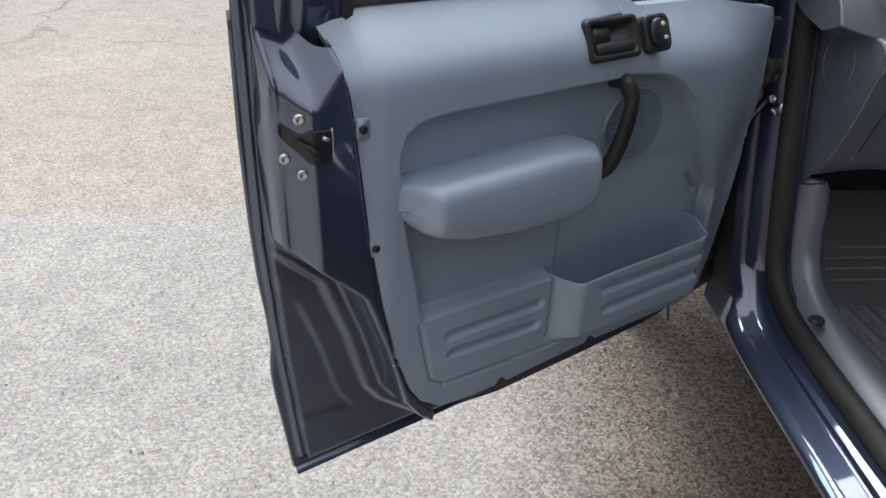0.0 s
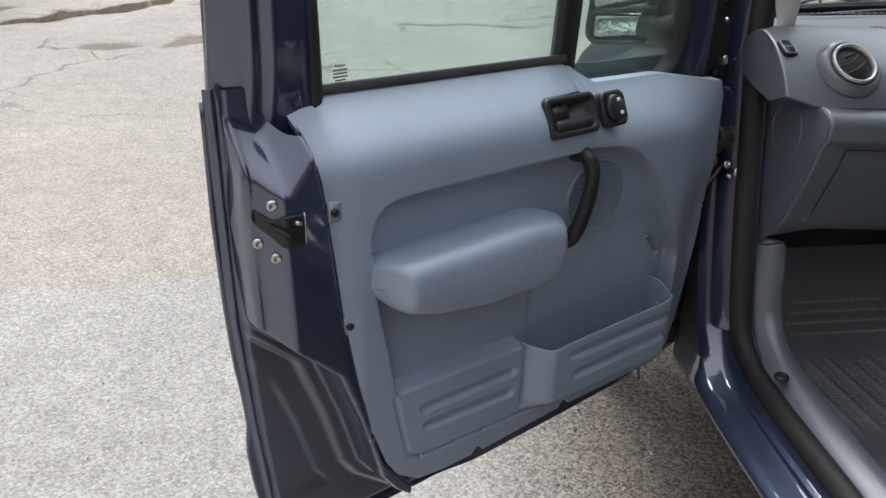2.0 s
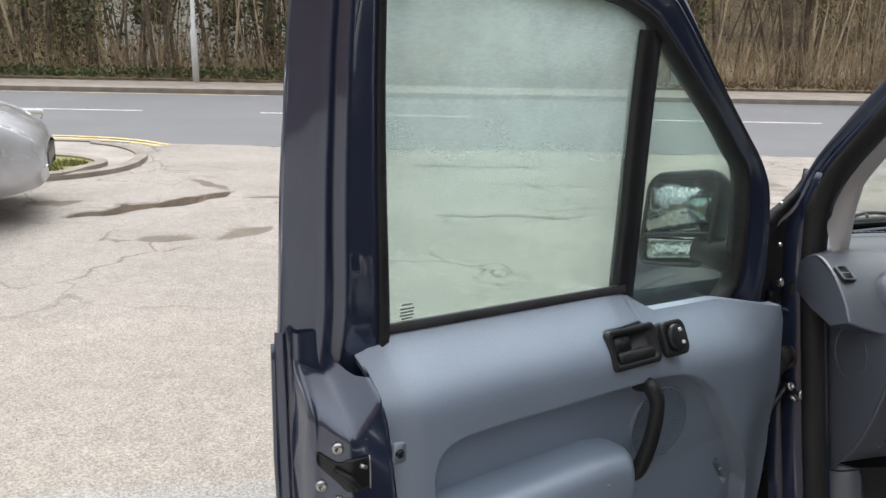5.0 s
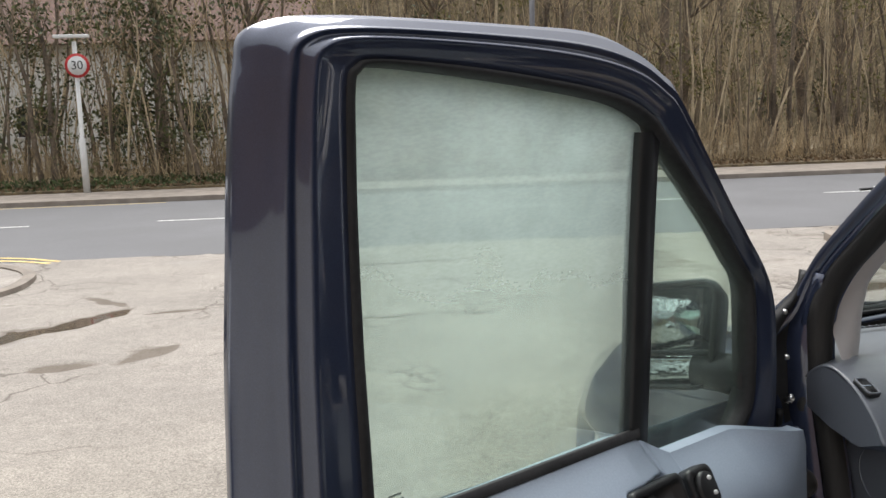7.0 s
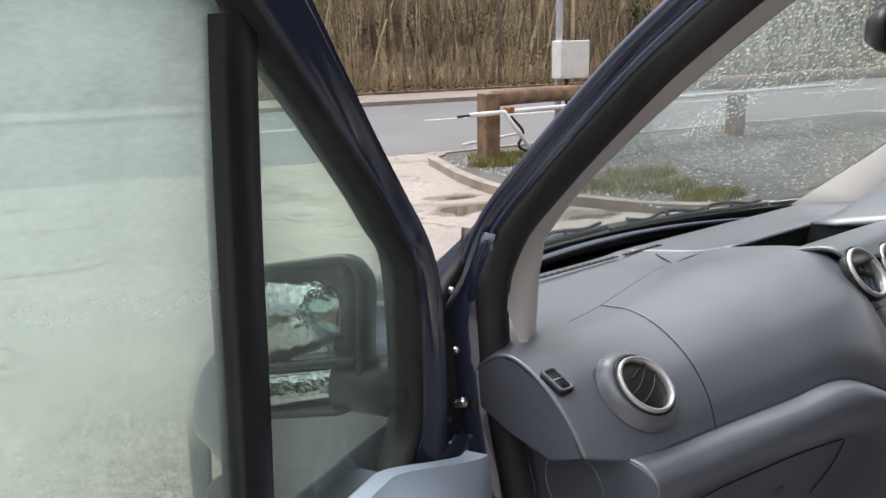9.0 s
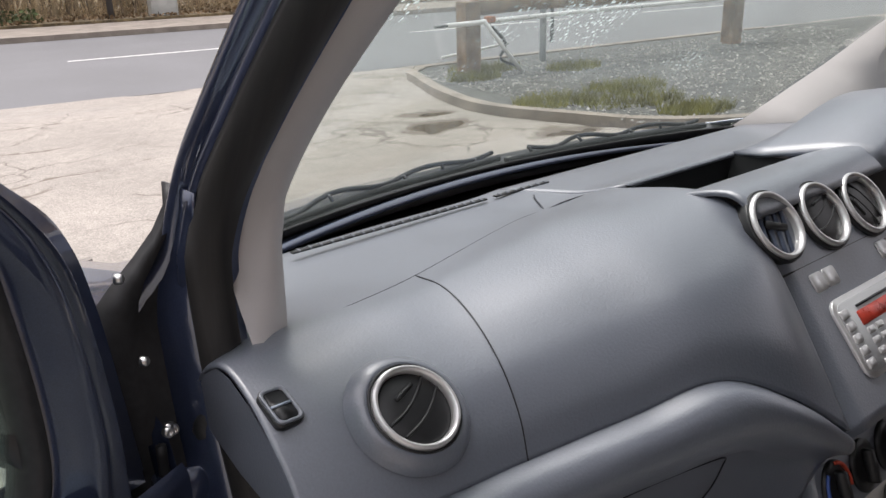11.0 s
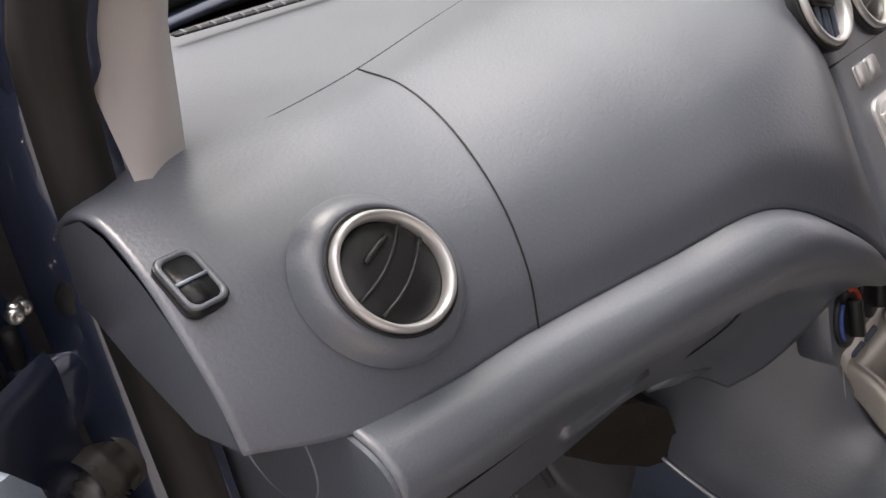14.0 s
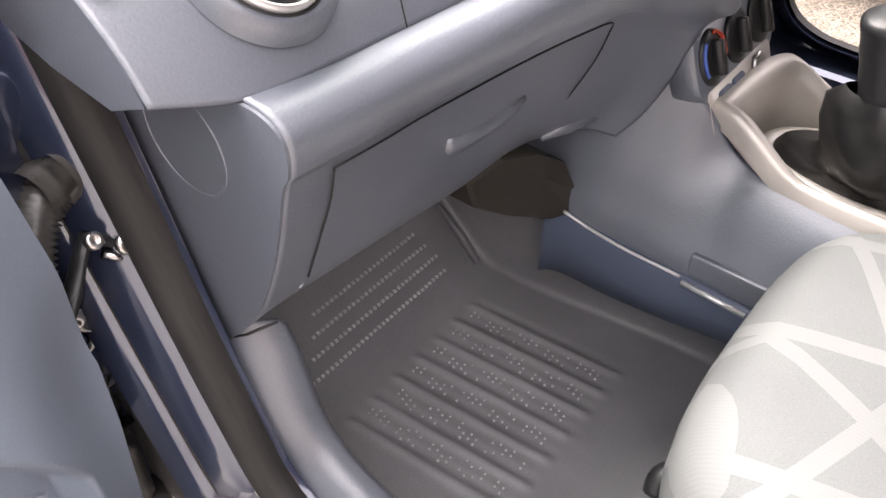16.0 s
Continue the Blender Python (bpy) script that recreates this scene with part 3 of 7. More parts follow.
def trim_n(u, z):
    n = 0.033 - 0.012 * ss(u, 0.83, 0.89) - (0.01 + 0.020 * (1 - ss(z, 0.78, 0.92))) * (1 - ss(u, 0.085, 0.20))
    tt = trim_top(u)
    depth = 0.092 if u > 0.42 else 0.085 * ss(u, 0.12, 0.22)
    n -= depth * (ss(z, tt - 0.105, tt + 0.02) ** 1.5)
    # recess with a beaded edge, its floor stepped beside the loudspeaker
    rec = in_recess(u, z) * ss(z, 0.645, 0.655) if u > 0.53 else in_recess(u, z) * ss(z, 0.515, 0.53)
    n += -0.028 * rec + 0.012 * rec * (1 - rec)
    n -= 0.005 * rec * (1 - ss(u, 0.500, 0.510)) * (1 - ss(z, 0.80, 0.84))
    # lower panel outlined by a groove, with two long flutes
    for b in ((0.783, 0.640, 0.759, 0.520, 0.0035), (0.759, 0.520, 0.735, 0.505, 0.0035), (0.735, 0.505, 0.480, 0.504, 0.0035)):
        n -= 0.005 * bar(u, z, *b)
    for b in ((0.727, 0.601, 0.551, 0.603, 0.0095), (0.721, 0.564, 0.554, 0.561, 0.0095)):
        n -= 0.009 * bar(u, z, *b)
    n -= 0.020 * ss(u, 0.420, 0.428) * (1 - ss(u, 0.504, 0.512)) * ss(z, 1.012, 1.018) * (1 - ss(z, 1.056, 1.062))
    n -= 0.012 * bar(u, z, 0.215, 0.760, 0.185, 0.715, 0.006) * rec
    return n


rows = []
NZ, NU = 250, 270
for v in np.linspace(0, 1, NZ):
    row = []
    for s in np.linspace(0, 1, NU):
        u = 0.9 - s * 0.78
        for _ in range(4):
            zb = at(u, [(0.123, 0.50), (0.157, 0.489), (0.31, 0.482), (0.42, 0.478), (0.62, 0.459), (0.695, 0.4575), (0.745, 0.461), (0.779, 0.489)]) + 0.012 * (math.exp(-(((u - 0.6185) / 0.009) ** 4)) + math.exp(-(((u - 0.4216) / 0.009) ** 4)))
            z = zb + v * (trim_top(u) - zb)
            l, r = at(z, TRIM_L), at(z, TRIM_R)
            u = l + s * (r - l)
        row.append((u, trim_n(u, z), z))
    rows.append(row)
sheet("lining", rows, TRIM, door, "moulded grey-blue plastic door lining")
# the lining's rim, turned back to the steel
rim = [r[0] for r in rows] + [p for p in rows[-1][1:]] + [r[-1] for r in reversed(rows[:-1])] + [p for p in reversed(rows[0][1:-1])]
sheet("lining_edge", [rim, [(u, min(n - 0.02, 0.0), z) for u, n, z in rim]], TRIM, door, closed=True)

# pocket: an outer wall folded over a thin rim, standing off the lining
rows = []
for u in np.linspace(0.545, 0.196, 90):
    out = 0.008 + 0.058 * ss(0.545 - u, 0.0, 0.065) * ss(u, 0.194, 0.205)
    rim_z = pocket_rim(u)
    row = []
    for z in np.linspace(0.500, rim_z - 0.002, 44):
        n = out - (out - 0.030) * (1 - ss(z, 0.500, 0.535)) if out > 0.03 else out
        n -= 0.008 * bar(u, z, 0.440, 0.617, 0.212, 0.619, 0.0095) + 0.008 * bar(u, z, 0.428, 0.572, 0.206, 0.579, 0.0095)
        row.append((u, n, z))
    row += [(u, out - 0.0015, rim_z), (u, out - 0.004, rim_z - 0.001), (u, out - 0.006, rim_z - 0.02), (u, max(0.004, out - 0.012), 0.545), (u, 0.004, 0.530)]
    rows.append(row)
sheet("door_pocket", rows, TRIM, door, "open map pocket with fluted front")
bm = bmesh.new()
bm.faces.new([bm.verts.new(p) for p in ((0.200, 0.0, 0.672), (0.200, 0.030, 0.672), (0.200, 0.062, 0.655), (0.200, 0.058, 0.52), (0.200, 0.0, 0.51))])
so = part("pocket_end", bm, TRIM, door, smooth=False).modifiers.new("solid", "SOLIDIFY")
so.thickness = 0.004

# armrest
rows = []
for u in np.linspace(0.458, 0.838, 60):
    f = ss(u, 0.452, 0.520) * ss(0.842 - u, 0.0, 0.060)
    g = (1 - f) ** 2
    top = at(u, [(0.455, 0.868), (0.49, 0.887), (0.52, 0.895), (0.56, 0.899), (0.65, 0.896), (0.77, 0.892), (0.85, 0.890)]) - 0.020 * g
    bot = at(u, [(0.455, 0.830), (0.50, 0.806), (0.55, 0.792), (0.65, 0.792), (0.74, 0.803), (0.80, 0.822), (0.85, 0.850)]) + 0.012 * g
    out = 0.014 + 0.078 * f
    mid = (top + bot) / 2
    prof = spline([(-0.005, top - 0.004), (out * 0.35, top), (out * 0.68, top + 0.002), (out * 0.86, top - 0.003), (out * 0.96, top - 0.014), (out, top - 0.032), (out * 1.01, mid - 0.006), (out * 0.97, bot + 0.014), (out * 0.84, bot + 0.002), (out * 0.55, bot - 0.003), (-0.005, bot - 0.001)], 40)
    rows.append([(u, n, z) for n, z in prof])
sheet("armrest", rows, TRIM, door, "rounded grey-blue armrest")

# pull handle on its black footing
tube("pull_handle", spline([(0.434, 0.002, 0.966), (0.438, 0.034, 0.972), (0.434, 0.048, 0.950), (0.441, 0.054, 0.914), (0.456, 0.054, 0.866), (0.469, 0.046, 0.838), (0.472, 0.006, 0.816)], 30), [0.0125] * 4 + [0.0115] * 22 + [0.0125] * 4, BLACK, door, "black plastic pull handle", 16, flat=1.15)


def disc_bm(r, depth, seg=48, m=None, inner=0.0):
    o = [(r * math.cos(k), r * math.sin(k)) for k in (2 * math.pi * i / seg for i in range(seg))]
    return prism_bm(o, 0, depth, m)


def ring(name, c, ax, ay, r0, r1, depth, mat, parent, label="", seg=64, lip=0.4):
    """A bezel ring round c in the plane of ax, ay, standing depth proud."""
    ax, ay, c = Vector(ax).normalized(), Vector(ay).normalized(), Vector(c)
    nn = ax.cross(ay)
    rows = []
    for r, h in ((r1, -0.004), (r1, depth * 0.5), (r1 - (r1 - r0) * 0.25, depth), (r0 + (r1 - r0) * 0.3, depth * 0.95), (r0, depth * 0.3), (r0, -0.03)):
        rows.append([c + r * (math.cos(k) * ax + math.sin(k) * ay) + h * nn for k in (2 * math.pi * i / seg for i in range(seg))])
    return sheet(name, rows, mat, parent, label, closed=True)


ring("speaker_rim", (0.378, 0.004, 0.880), (1, 0, 0), (0, 0, -1), 0.060, 0.066, 0.006, TRIM, door)
part("speaker_grille", disc_bm(0.063, 0.004, m=Matrix.Translation((0.378, 0.008, 0.880)) @ Matrix.Rotation(radians(90), 4, "X")), TRIM_DARK, door, "dark fine-slotted speaker grille")

# window frame
IN = [(0.842, 1.05), (0.844, 1.15), (0.849, 1.3), (0.852, 1.4), (0.853, 1.493), (0.853, 1.552), (0.847, 1.566), (0.828, 1.572), (0.735, 1.566), (0.598, 1.551), (0.496, 1.536), (0.436, 1.515), (0.398, 1.487), (0.257, 1.36), (0.2, 1.3), (0.17, 1.265), (0.163, 1.2), (0.16, 1.12), (0.168, 1.075), (0.195, 1.045)]
OUT = [(0.992, 1.05), (0.984, 1.15), (0.977, 1.3), (0.97, 1.4), (0.963, 1.497), (0.954, 1.571), (0.938, 1.607), (0.852, 1.62), (0.625, 1.622), (0.512, 1.62), (0.436, 1.604), (0.382, 1.579), (0.34, 1.55), (0.234, 1.42), (0.177, 1.36), (0.119, 1.3), (0.078, 1.255), (0.061, 1.2), (0.047, 1.10), (0.036, 1.01)]
NF = 120
inner, outer = spline(IN, NF), spline(OUT, NF)


def across(f, dn):
    """A line along the frame, f of the way out and dn proud; its ridges run out into the door at the rear foot."""
    out = []
    for a, b in zip(inner, outer):
        z = a[1] + f * (b[1] - a[1])
        k = 0.3 + 0.7 * ss(z, 1.05, 1.17) if a[0] > 0.8 and dn > 0 and f > 0.2 else 1.0
        out.append((a[0] + f * (b[0] - a[0]), frame_n(z) + dn * k, z))
    return out


sheet("window_frame", [across(0.99, -0.034), across(1.0, -0.026), across(0.995, -0.018), across(0.93, -0.014), across(0.89, 0.000), across(0.76, 0.003), across(0.71, 0.014), across(0.675, 0.018), across(0.63, 0.012), across(0.58, 0.013), across(0.53, 0.023), across(0.49, 0.025), across(0.44, 0.021), across(0.24, 0.018), across(0.12, 0.014), across(0.10, 0.010), across(0.10, -0.004)], PAINT, door, "dark navy upper window frame")
sheet("window_seal", [across(0.15, 0.011), across(0.125, 0.018), across(0.05, 0.016), across(0.0, 0.006), across(0.0, -0.014), across(0.12, -0.024)], RUBBER, door, "black rubber glass run seal")


def pane(name, outline, mat, label):
    """A curved pane of glass that follows the lean of the frame."""
    edge = outline + outline[:1]
    rows = []
    for z in np.linspace(min(p[1] for p in outline) + 1e-4, max(p[1] for p in outline) - 1e-4, 24):
        cross = sorted(a[0] + (z - a[1]) / (b[1] - a[1]) * (b[0] - a[0]) for a, b in zip(edge, edge[1:]) if (a[1] - z) * (b[1] - z) < 0)
        rows.append([(cross[0], frame_n(z) - 0.006, z), (cross[-1], frame_n(z) - 0.006, z)])
    ob = sheet(name, rows, mat, door, label, 0.004)
    ob.visible_shadow = False
    return ob


pane("window_glass", [(0.864, 1.06), (0.858, 1.4), (0.859, 1.493), (0.859, 1.552), (0.847, 1.574), (0.828, 1.58), (0.735, 1.574), (0.598, 1.559), (0.496, 1.544), (0.436, 1.523), (0.412, 1.5), (0.412, 1.06)], DOOR_GLASS, "dewy green-tinted door window")
pane("quarter_glass", [(0.412, 1.5), (0.41, 1.06), (0.37, 1.03), (0.16, 1.03), (0.155, 1.12), (0.158, 1.2), (0.165, 1.27), (0.25, 1.365)], QUARTER_GLASS, "green-tinted quarter light")
DIVIDER = spline([(0.412, 1.5), (0.414, 1.381), (0.415, 1.248), (0.42, 1.08)], 16)
sheet("divider_bar", [[(u + d, frame_n(z) + n, z) for u, z in DIVIDER] for d, n in ((0.019, -0.012), (0.020, 0.004), (0.016, 0.009), (-0.016, 0.009), (-0.020, 0.004), (-0.019, -0.012))], BLACK, door, "black bar between the two panes")


sheet("belt_seal", [[(u, -0.050 + n, 1.098 + 0.010 * (u - 0.43) / 0.43 + dz) for u in np.linspace(0.424, 0.866, 20)] for n, dz in ((-0.004, 0.0), (-0.002, 0.012), (0.004, 0.012), (0.006, 0.0))], RUBBER, door, "black wiper seal at the foot of the glass")


# mirror
mirror = thing("door_mirror", DOOR, "tall black door mirror with two stacked glasses", "mirror")
MX, MY = Vector((-0.066, 0.978, 0.197)), Vector((-0.085, 0.011, 0.996))
MZ = MX.cross(MY).normalized()
MF = Matrix((MX, MY, MZ)).transposed().to_4x4()
MF.translation = Vector((0.146, -0.193, 1.157))


def rounded(w, h, r, cx=0.0, cy=0.0, k=6):
    out = []
    for sx, sy, a0 in ((1, 1, 0), (-1, 1, 90), (-1, -1, 180), (1, -1, 270)):
        for i in range(k + 1):
            g = radians(a0 + 90 * i / k)
            out.append((cx + sx * (w / 2 - r) + r * math.cos(g), cy + sy * (h / 2 - r) + r * math.sin(g)))
    return out


def rings(name, outlines, m, mat, parent, label="", cap=(True, True)):
    """A solid skinned over outlines [(points, height), ...] of equal length, closed at the ends, placed by m."""
    bm = bmesh.new()
    vs = [[bm.verts.new(m @ Vector((x, y, h))) for x, y in pts] for pts, h in outlines]
    for a, b in zip(vs, vs[1:]):
        for i in range(len(a)):
            j = (i + 1) % len(a)
            bm.faces.new((a[i], a[j], b[j], b[i]))
    if cap[0]:
        bm.faces.new(vs[0])
    if cap[1]:
        bm.faces.new(vs[-1])
    return part(name, bm, mat, parent, label)


rings("housing", [(rounded(0.09, 0.10, 0.03, 0.01, 0), -0.075), (rounded(0.140, 0.155, 0.035), -0.055), (rounded(0.164, 0.180, 0.036), -0.018), (rounded(0.170, 0.186, 0.036), 0.004), (rounded(0.166, 0.182, 0.034), 0.010), (rounded(0.154, 0.170, 0.028), 0.010), (rounded(0.151, 0.167, 0.026), -0.020)], MF, BLACK, mirror, "black grained plastic housing")
MG = MF @ Matrix.Translation((0, 0, -0.004)) @ Matrix.Rotation(radians(9), 4, "Y")
rings("upper_glass", [(rounded(0.146, 0.106, 0.020, 0, 0.026), -0.002), (rounded(0.146, 0.106, 0.020, 0, 0.026), 0.002)], MG, WET_MIRROR, mirror, "main mirror glass")
rings("lower_glass", [(rounded(0.144, 0.046, 0.012, 0, -0.058), -0.002), (rounded(0.144, 0.046, 0.012, 0, -0.058), 0.0015), (rounded(0.100, 0.030, 0.008, 0, -0.058), 0.0030), (rounded(0.040, 0.012, 0.004, 0, -0.058), 0.0036)], MG, WET_MIRROR, mirror, "wide-angle lower glass")
rings("divider", [(rounded(0.15, 0.011, 0.003, 0, -0.030), 0.001), (rounded(0.148, 0.009, 0.003, 0, -0.030), 0.009)], MF, BLACK, mirror)
tube("arm", [(0.135, -0.150, 1.105), (0.130, -0.105, 1.108), (0.128, -0.055, 1.110)], [0.030, 0.032, 0.036], BLACK, mirror, "stout black mirror arm", 16)

# latch, screws, clips and fittings of the door
def screw(name, c, axis, r, mat, parent, label=""):
    q = Vector(axis).normalized().to_track_quat("Z", "Y").to_matrix().to_4x4()
    m = Matrix.Translation(c) @ q
    o = [(math.cos(k), math.sin(k)) for k in (2 * math.pi * i / 16 for i in range(16))]
    return rings(name, [([(r * 1.15 * x, r * 1.15 * y) for x, y in o], -0.002), ([(r * 1.15 * x, r * 1.15 * y) for x, y in o], 0.001), ([(r * x, r * y) for x, y in o], 0.0035), ([(r * 0.55 * x, r * 0.55 * y) for x, y in o], 0.005), ([(r * 0.4 * x, r * 0.4 * y) for x, y in o], 0.003)], m, mat, parent, label)


LATCH = Matrix(((1, 0, 0, 0), (0, 0, 1, 0), (0, 1, 0, 0), (0, 0, 0, 1)))
for u, z in ((0.952, 1.000), (0.966, 0.943), (0.951, 0.926)):
    screw("latch_screw", (u, steel_n(u, z) + 0.001, z), (0.35, 1, 0), 0.0068, STEEL, door, "bright round-headed screw")
LATCH_Z = [(0.917, 0.944, 0.986), (0.930, 0.942, 0.987), (0.944, 0.944, 0.987), (0.950, 0.950, 0.981), (0.956, 0.957, 0.980), (0.963, 0.964, 0.985), (0.970, 0.972, 0.989), (0.9725, 0.978, 0.987)]
latch = sheet("latch_plate", [[(u, steel_n(u, lo + f * (hi - lo)) + 0.0016, lo + f * (hi - lo)) for f in np.linspace(0, 1, 10)] for u, lo, hi in spline(LATCH_Z, 30)], BLACK, door, "black door latch", 0.002)
sheet("latch_rim", [[(u, steel_n(u, z) + d, z) for u, z in ((0.916, 0.943), (0.916, 0.960), (0.916, 0.975), (0.917, 0.988))] for d in (0.001, 0.004)], STEEL, latch, "bright latch edge", 0.0015)
tube("latch_claw", [(0.957, steel_n(0.957, 0.968) + 0.006, 0.972), (0.944, steel_n(0.944, 0.962) + 0.008, 0.964), (0.934, 0.037, 0.950)], [0.0035, 0.005, 0.0035], RUBBER, latch, "worn black latch claw", 8)
tube("latch_pin", [(0.930, 0.034, 0.978), (0.922, 0.035, 0.974)], 0.0028, STEEL, latch, "", 8)
for u, z in ((0.875, 0.975), (0.858, 0.796), (0.820, 0.585)):
    rings("lining_clip", [(rounded(0.020, 0.030, 0.004, u - 0.004, z), 0.018), (rounded(0.018, 0.028, 0.004, u - 0.004, z), 0.027)], LATCH, TRIM, door)
    screw("clip_screw", (u - 0.003, 0.028, z), (0, 1, 0), 0.005, BLACK, door)


def tilt_box(name, c, w, h, d, r, tilt, mat, parent, label="", dish=0.0, yaw=0.0):
    """A rounded plate on the lining, leaning back by tilt degrees; dish sinks its middle."""
    m = Matrix.Translation(c) @ Matrix.Rotation(radians(yaw), 4, "Z") @ Matrix.Rotation(radians(tilt), 4, "X") @ LATCH
    o = [(rounded(w, h, r), -0.012), (rounded(w, h, r), d * 0.6), (rounded(w - 0.004, h - 0.004, r), d)]
    if dish:
        o += [(rounded(w - 0.018, h - 0.018, r * 0.7), d), (rounded(w - 0.024, h - 0.022, r * 0.6), d - dish)]
    return rings(name, o, m, mat, parent, label), m


bez, bm_ = tilt_box("handle_bezel", (0.466, 0.021, 1.037), 0.100, 0.062, 0.006, 0.010, 27, BLACK, door, "black bezel round the inside handle", 0.014)
rings("handle_lever", [(rounded(0.074, 0.020, 0.006, -0.001, -0.014), -0.010), (rounded(0.074, 0.020, 0.006, -0.001, -0.014), 0.003), (rounded(0.068, 0.014, 0.005, -0.001, -0.014), 0.007)], bm_, BLACK, bez, "black inside door lever")
rings("lever_stem", [(rounded(0.034, 0.030, 0.008, 0.020, 0.006), -0.010), (rounded(0.030, 0.026, 0.008, 0.020, 0.006), 0.002)], bm_, BLACK, bez)
swi, sm_ = tilt_box("switch_plate", (0.379, 0.020, 1.034), 0.052, 0.056, 0.007, 0.012, 27, BLACK, door, "black mirror switch plate", 0.004)
rings("switch_knob", [([(0.019 * math.cos(k), 0.022 * math.sin(k)) for k in (i * math.pi / 12 for i in range(24))], 0.002), ([(0.018 * math.cos(k), 0.021 * math.sin(k)) for k in (i * math.pi / 12 for i in range(24))], 0.012), ([(0.015 * math.cos(k), 0.018 * math.sin(k)) for k in (i * math.pi / 12 for i in range(24))], 0.014)], sm_, BLACK, swi, "round black adjuster knob")
screw("switch_mark", sm_ @ Vector((-0.004, 0.011, 0.013)), sm_.to_3x3() @ Vector((0, 0, 1)), 0.0028, WHITE, swi)
screw("switch_mark", sm_ @ Vector((-0.006, -0.009, 0.013)), sm_.to_3x3() @ Vector((0, 0, 1)), 0.0028, WHITE, swi)
for u, n, z in ((0.055, -0.046, 1.205), (0.044, -0.046, 1.128), (0.034, -0.042, 1.060)):
    screw("end_screw", (u, n, z), (-0.5, 1, 0), 0.0038, STEEL, door, "small bright screw")
# raised slots of the speaker grille
bm = bmesh.new()
for i in range(30):
    z = 0.880 - 0.058 + i * 0.004
    w = math.sqrt(max(0.0, 0.060**2 - (z - 0.880) ** 2))
    q = bmesh.ops.create_cube(bm, size=1)["verts"]
    bmesh.ops.scale(bm, vec=(2 * w + 0.001, 0.003, 0.0018), verts=q)
    bmesh.ops.translate(bm, vec=(0.378, 0.0095, z), verts=q)
part("grille_slats", bm, TRIM, door, "fine dark grey grille slats", smooth=False)
# scuffs on the lining and a small maker's mark etched in the glass
SCUFF = material("pale_scuff", (0.36, 0.40, 0.45), 0.7, vary=0.2, scale=80)
for u, n, z, l in ((0.601, 0.0935, 0.850, 0.006), (0.563, 0.0935, 0.868, 0.008), (0.216, 0.0060, 0.762, 0.016), (0.200, 0.0060, 0.745, 0.012), (0.290, 0.0655, 0.652, 0.012), (0.240, 0.0655, 0.656, 0.010)):
    tube("scuff", [(u, n, z), (u + l * 0.5, n + 0.0003, z + l * 0.4), (u + l, n, z + l * 0.2)], 0.0009, SCUFF, door, "pale scuff", 5)
bm = bmesh.new()
for dz, w in ((0.0, 0.016), (-0.006, 0.022), (-0.0105, 0.020), (-0.015, 0.022), (-0.0195, 0.016)):
    q = bmesh.ops.create_cube(bm, size=1)["verts"]
    bmesh.ops.scale(bm, vec=(w, 0.0006, 0.0022), verts=q)
    bmesh.ops.translate(bm, vec=(0.812, frame_n(1.14) - 0.0045, 1.138 + dz), verts=q)
part("glass_mark", bm, material("etched_mark", (0.22, 0.24, 0.22), 0.8), door, "small etched glass mark", smooth=False)

# ---- van body ----
van = thing("van_body", VAN, "dark navy panel van body seen at its open front doorway", "van")
SEAL = [(-1.02, 0.80), (-1.015, 0.60), (-0.96, 0.525), (-0.80, 0.508), (-0.5, 0.512), (-0.29, 0.515), (-0.193, 0.527), (-0.131, 0.570), (-0.092, 0.667), (-0.057, 0.779), (-0.024, 0.897), (0.015, 1.036), (0.032, 1.10), (0.034, 1.182), (0.012, 1.251), (-0.035, 1.312), (-0.105, 1.389), (-0.19, 1.471), (-0.33, 1.575), (-0.48, 1.635), (-0.70, 1.655), (-0.93, 1.655), (-1.00, 1.60), (-1.015, 1.40), (-1.02, 1.0)]


def lean(z):
    return 0.16 * max(0.0, z - 1.2)


path = spline(SEAL, 190)


def around(d, a, mirror_to=None, slim=None, deep=None):
    """The doorway's outline, d metres outside the seal, at the side a; slim gives d and a along the upper pillar, deep those beside the hinges."""
    out = []
    d0, a0 = d, a
    for i, p in enumerate(path):
        t = path[min(i + 1, len(path) - 1)] - path[max(i - 1, 0)]
        t = t / np.linalg.norm(t)
        w = ss(p[1], 1.12, 1.20) if slim else 0.0
        d, a = (d0 + w * (slim[0] - d0), a0 + w * (slim[1] - a0)) if slim else (d0, a0)
        if deep:
            w = ss(p[0], -0.19, -0.12) * (1 - ss(p[1], 1.08, 1.15))
            d, a = d + w * (deep[0] - d), a + w * (deep[1] - a)
        b, z = p[0] + d * t[1], p[1] - d * t[0]
        s = a + lean(z)
        out.append((s if mirror_to is None else mirror_to - s, b, z))
    return out


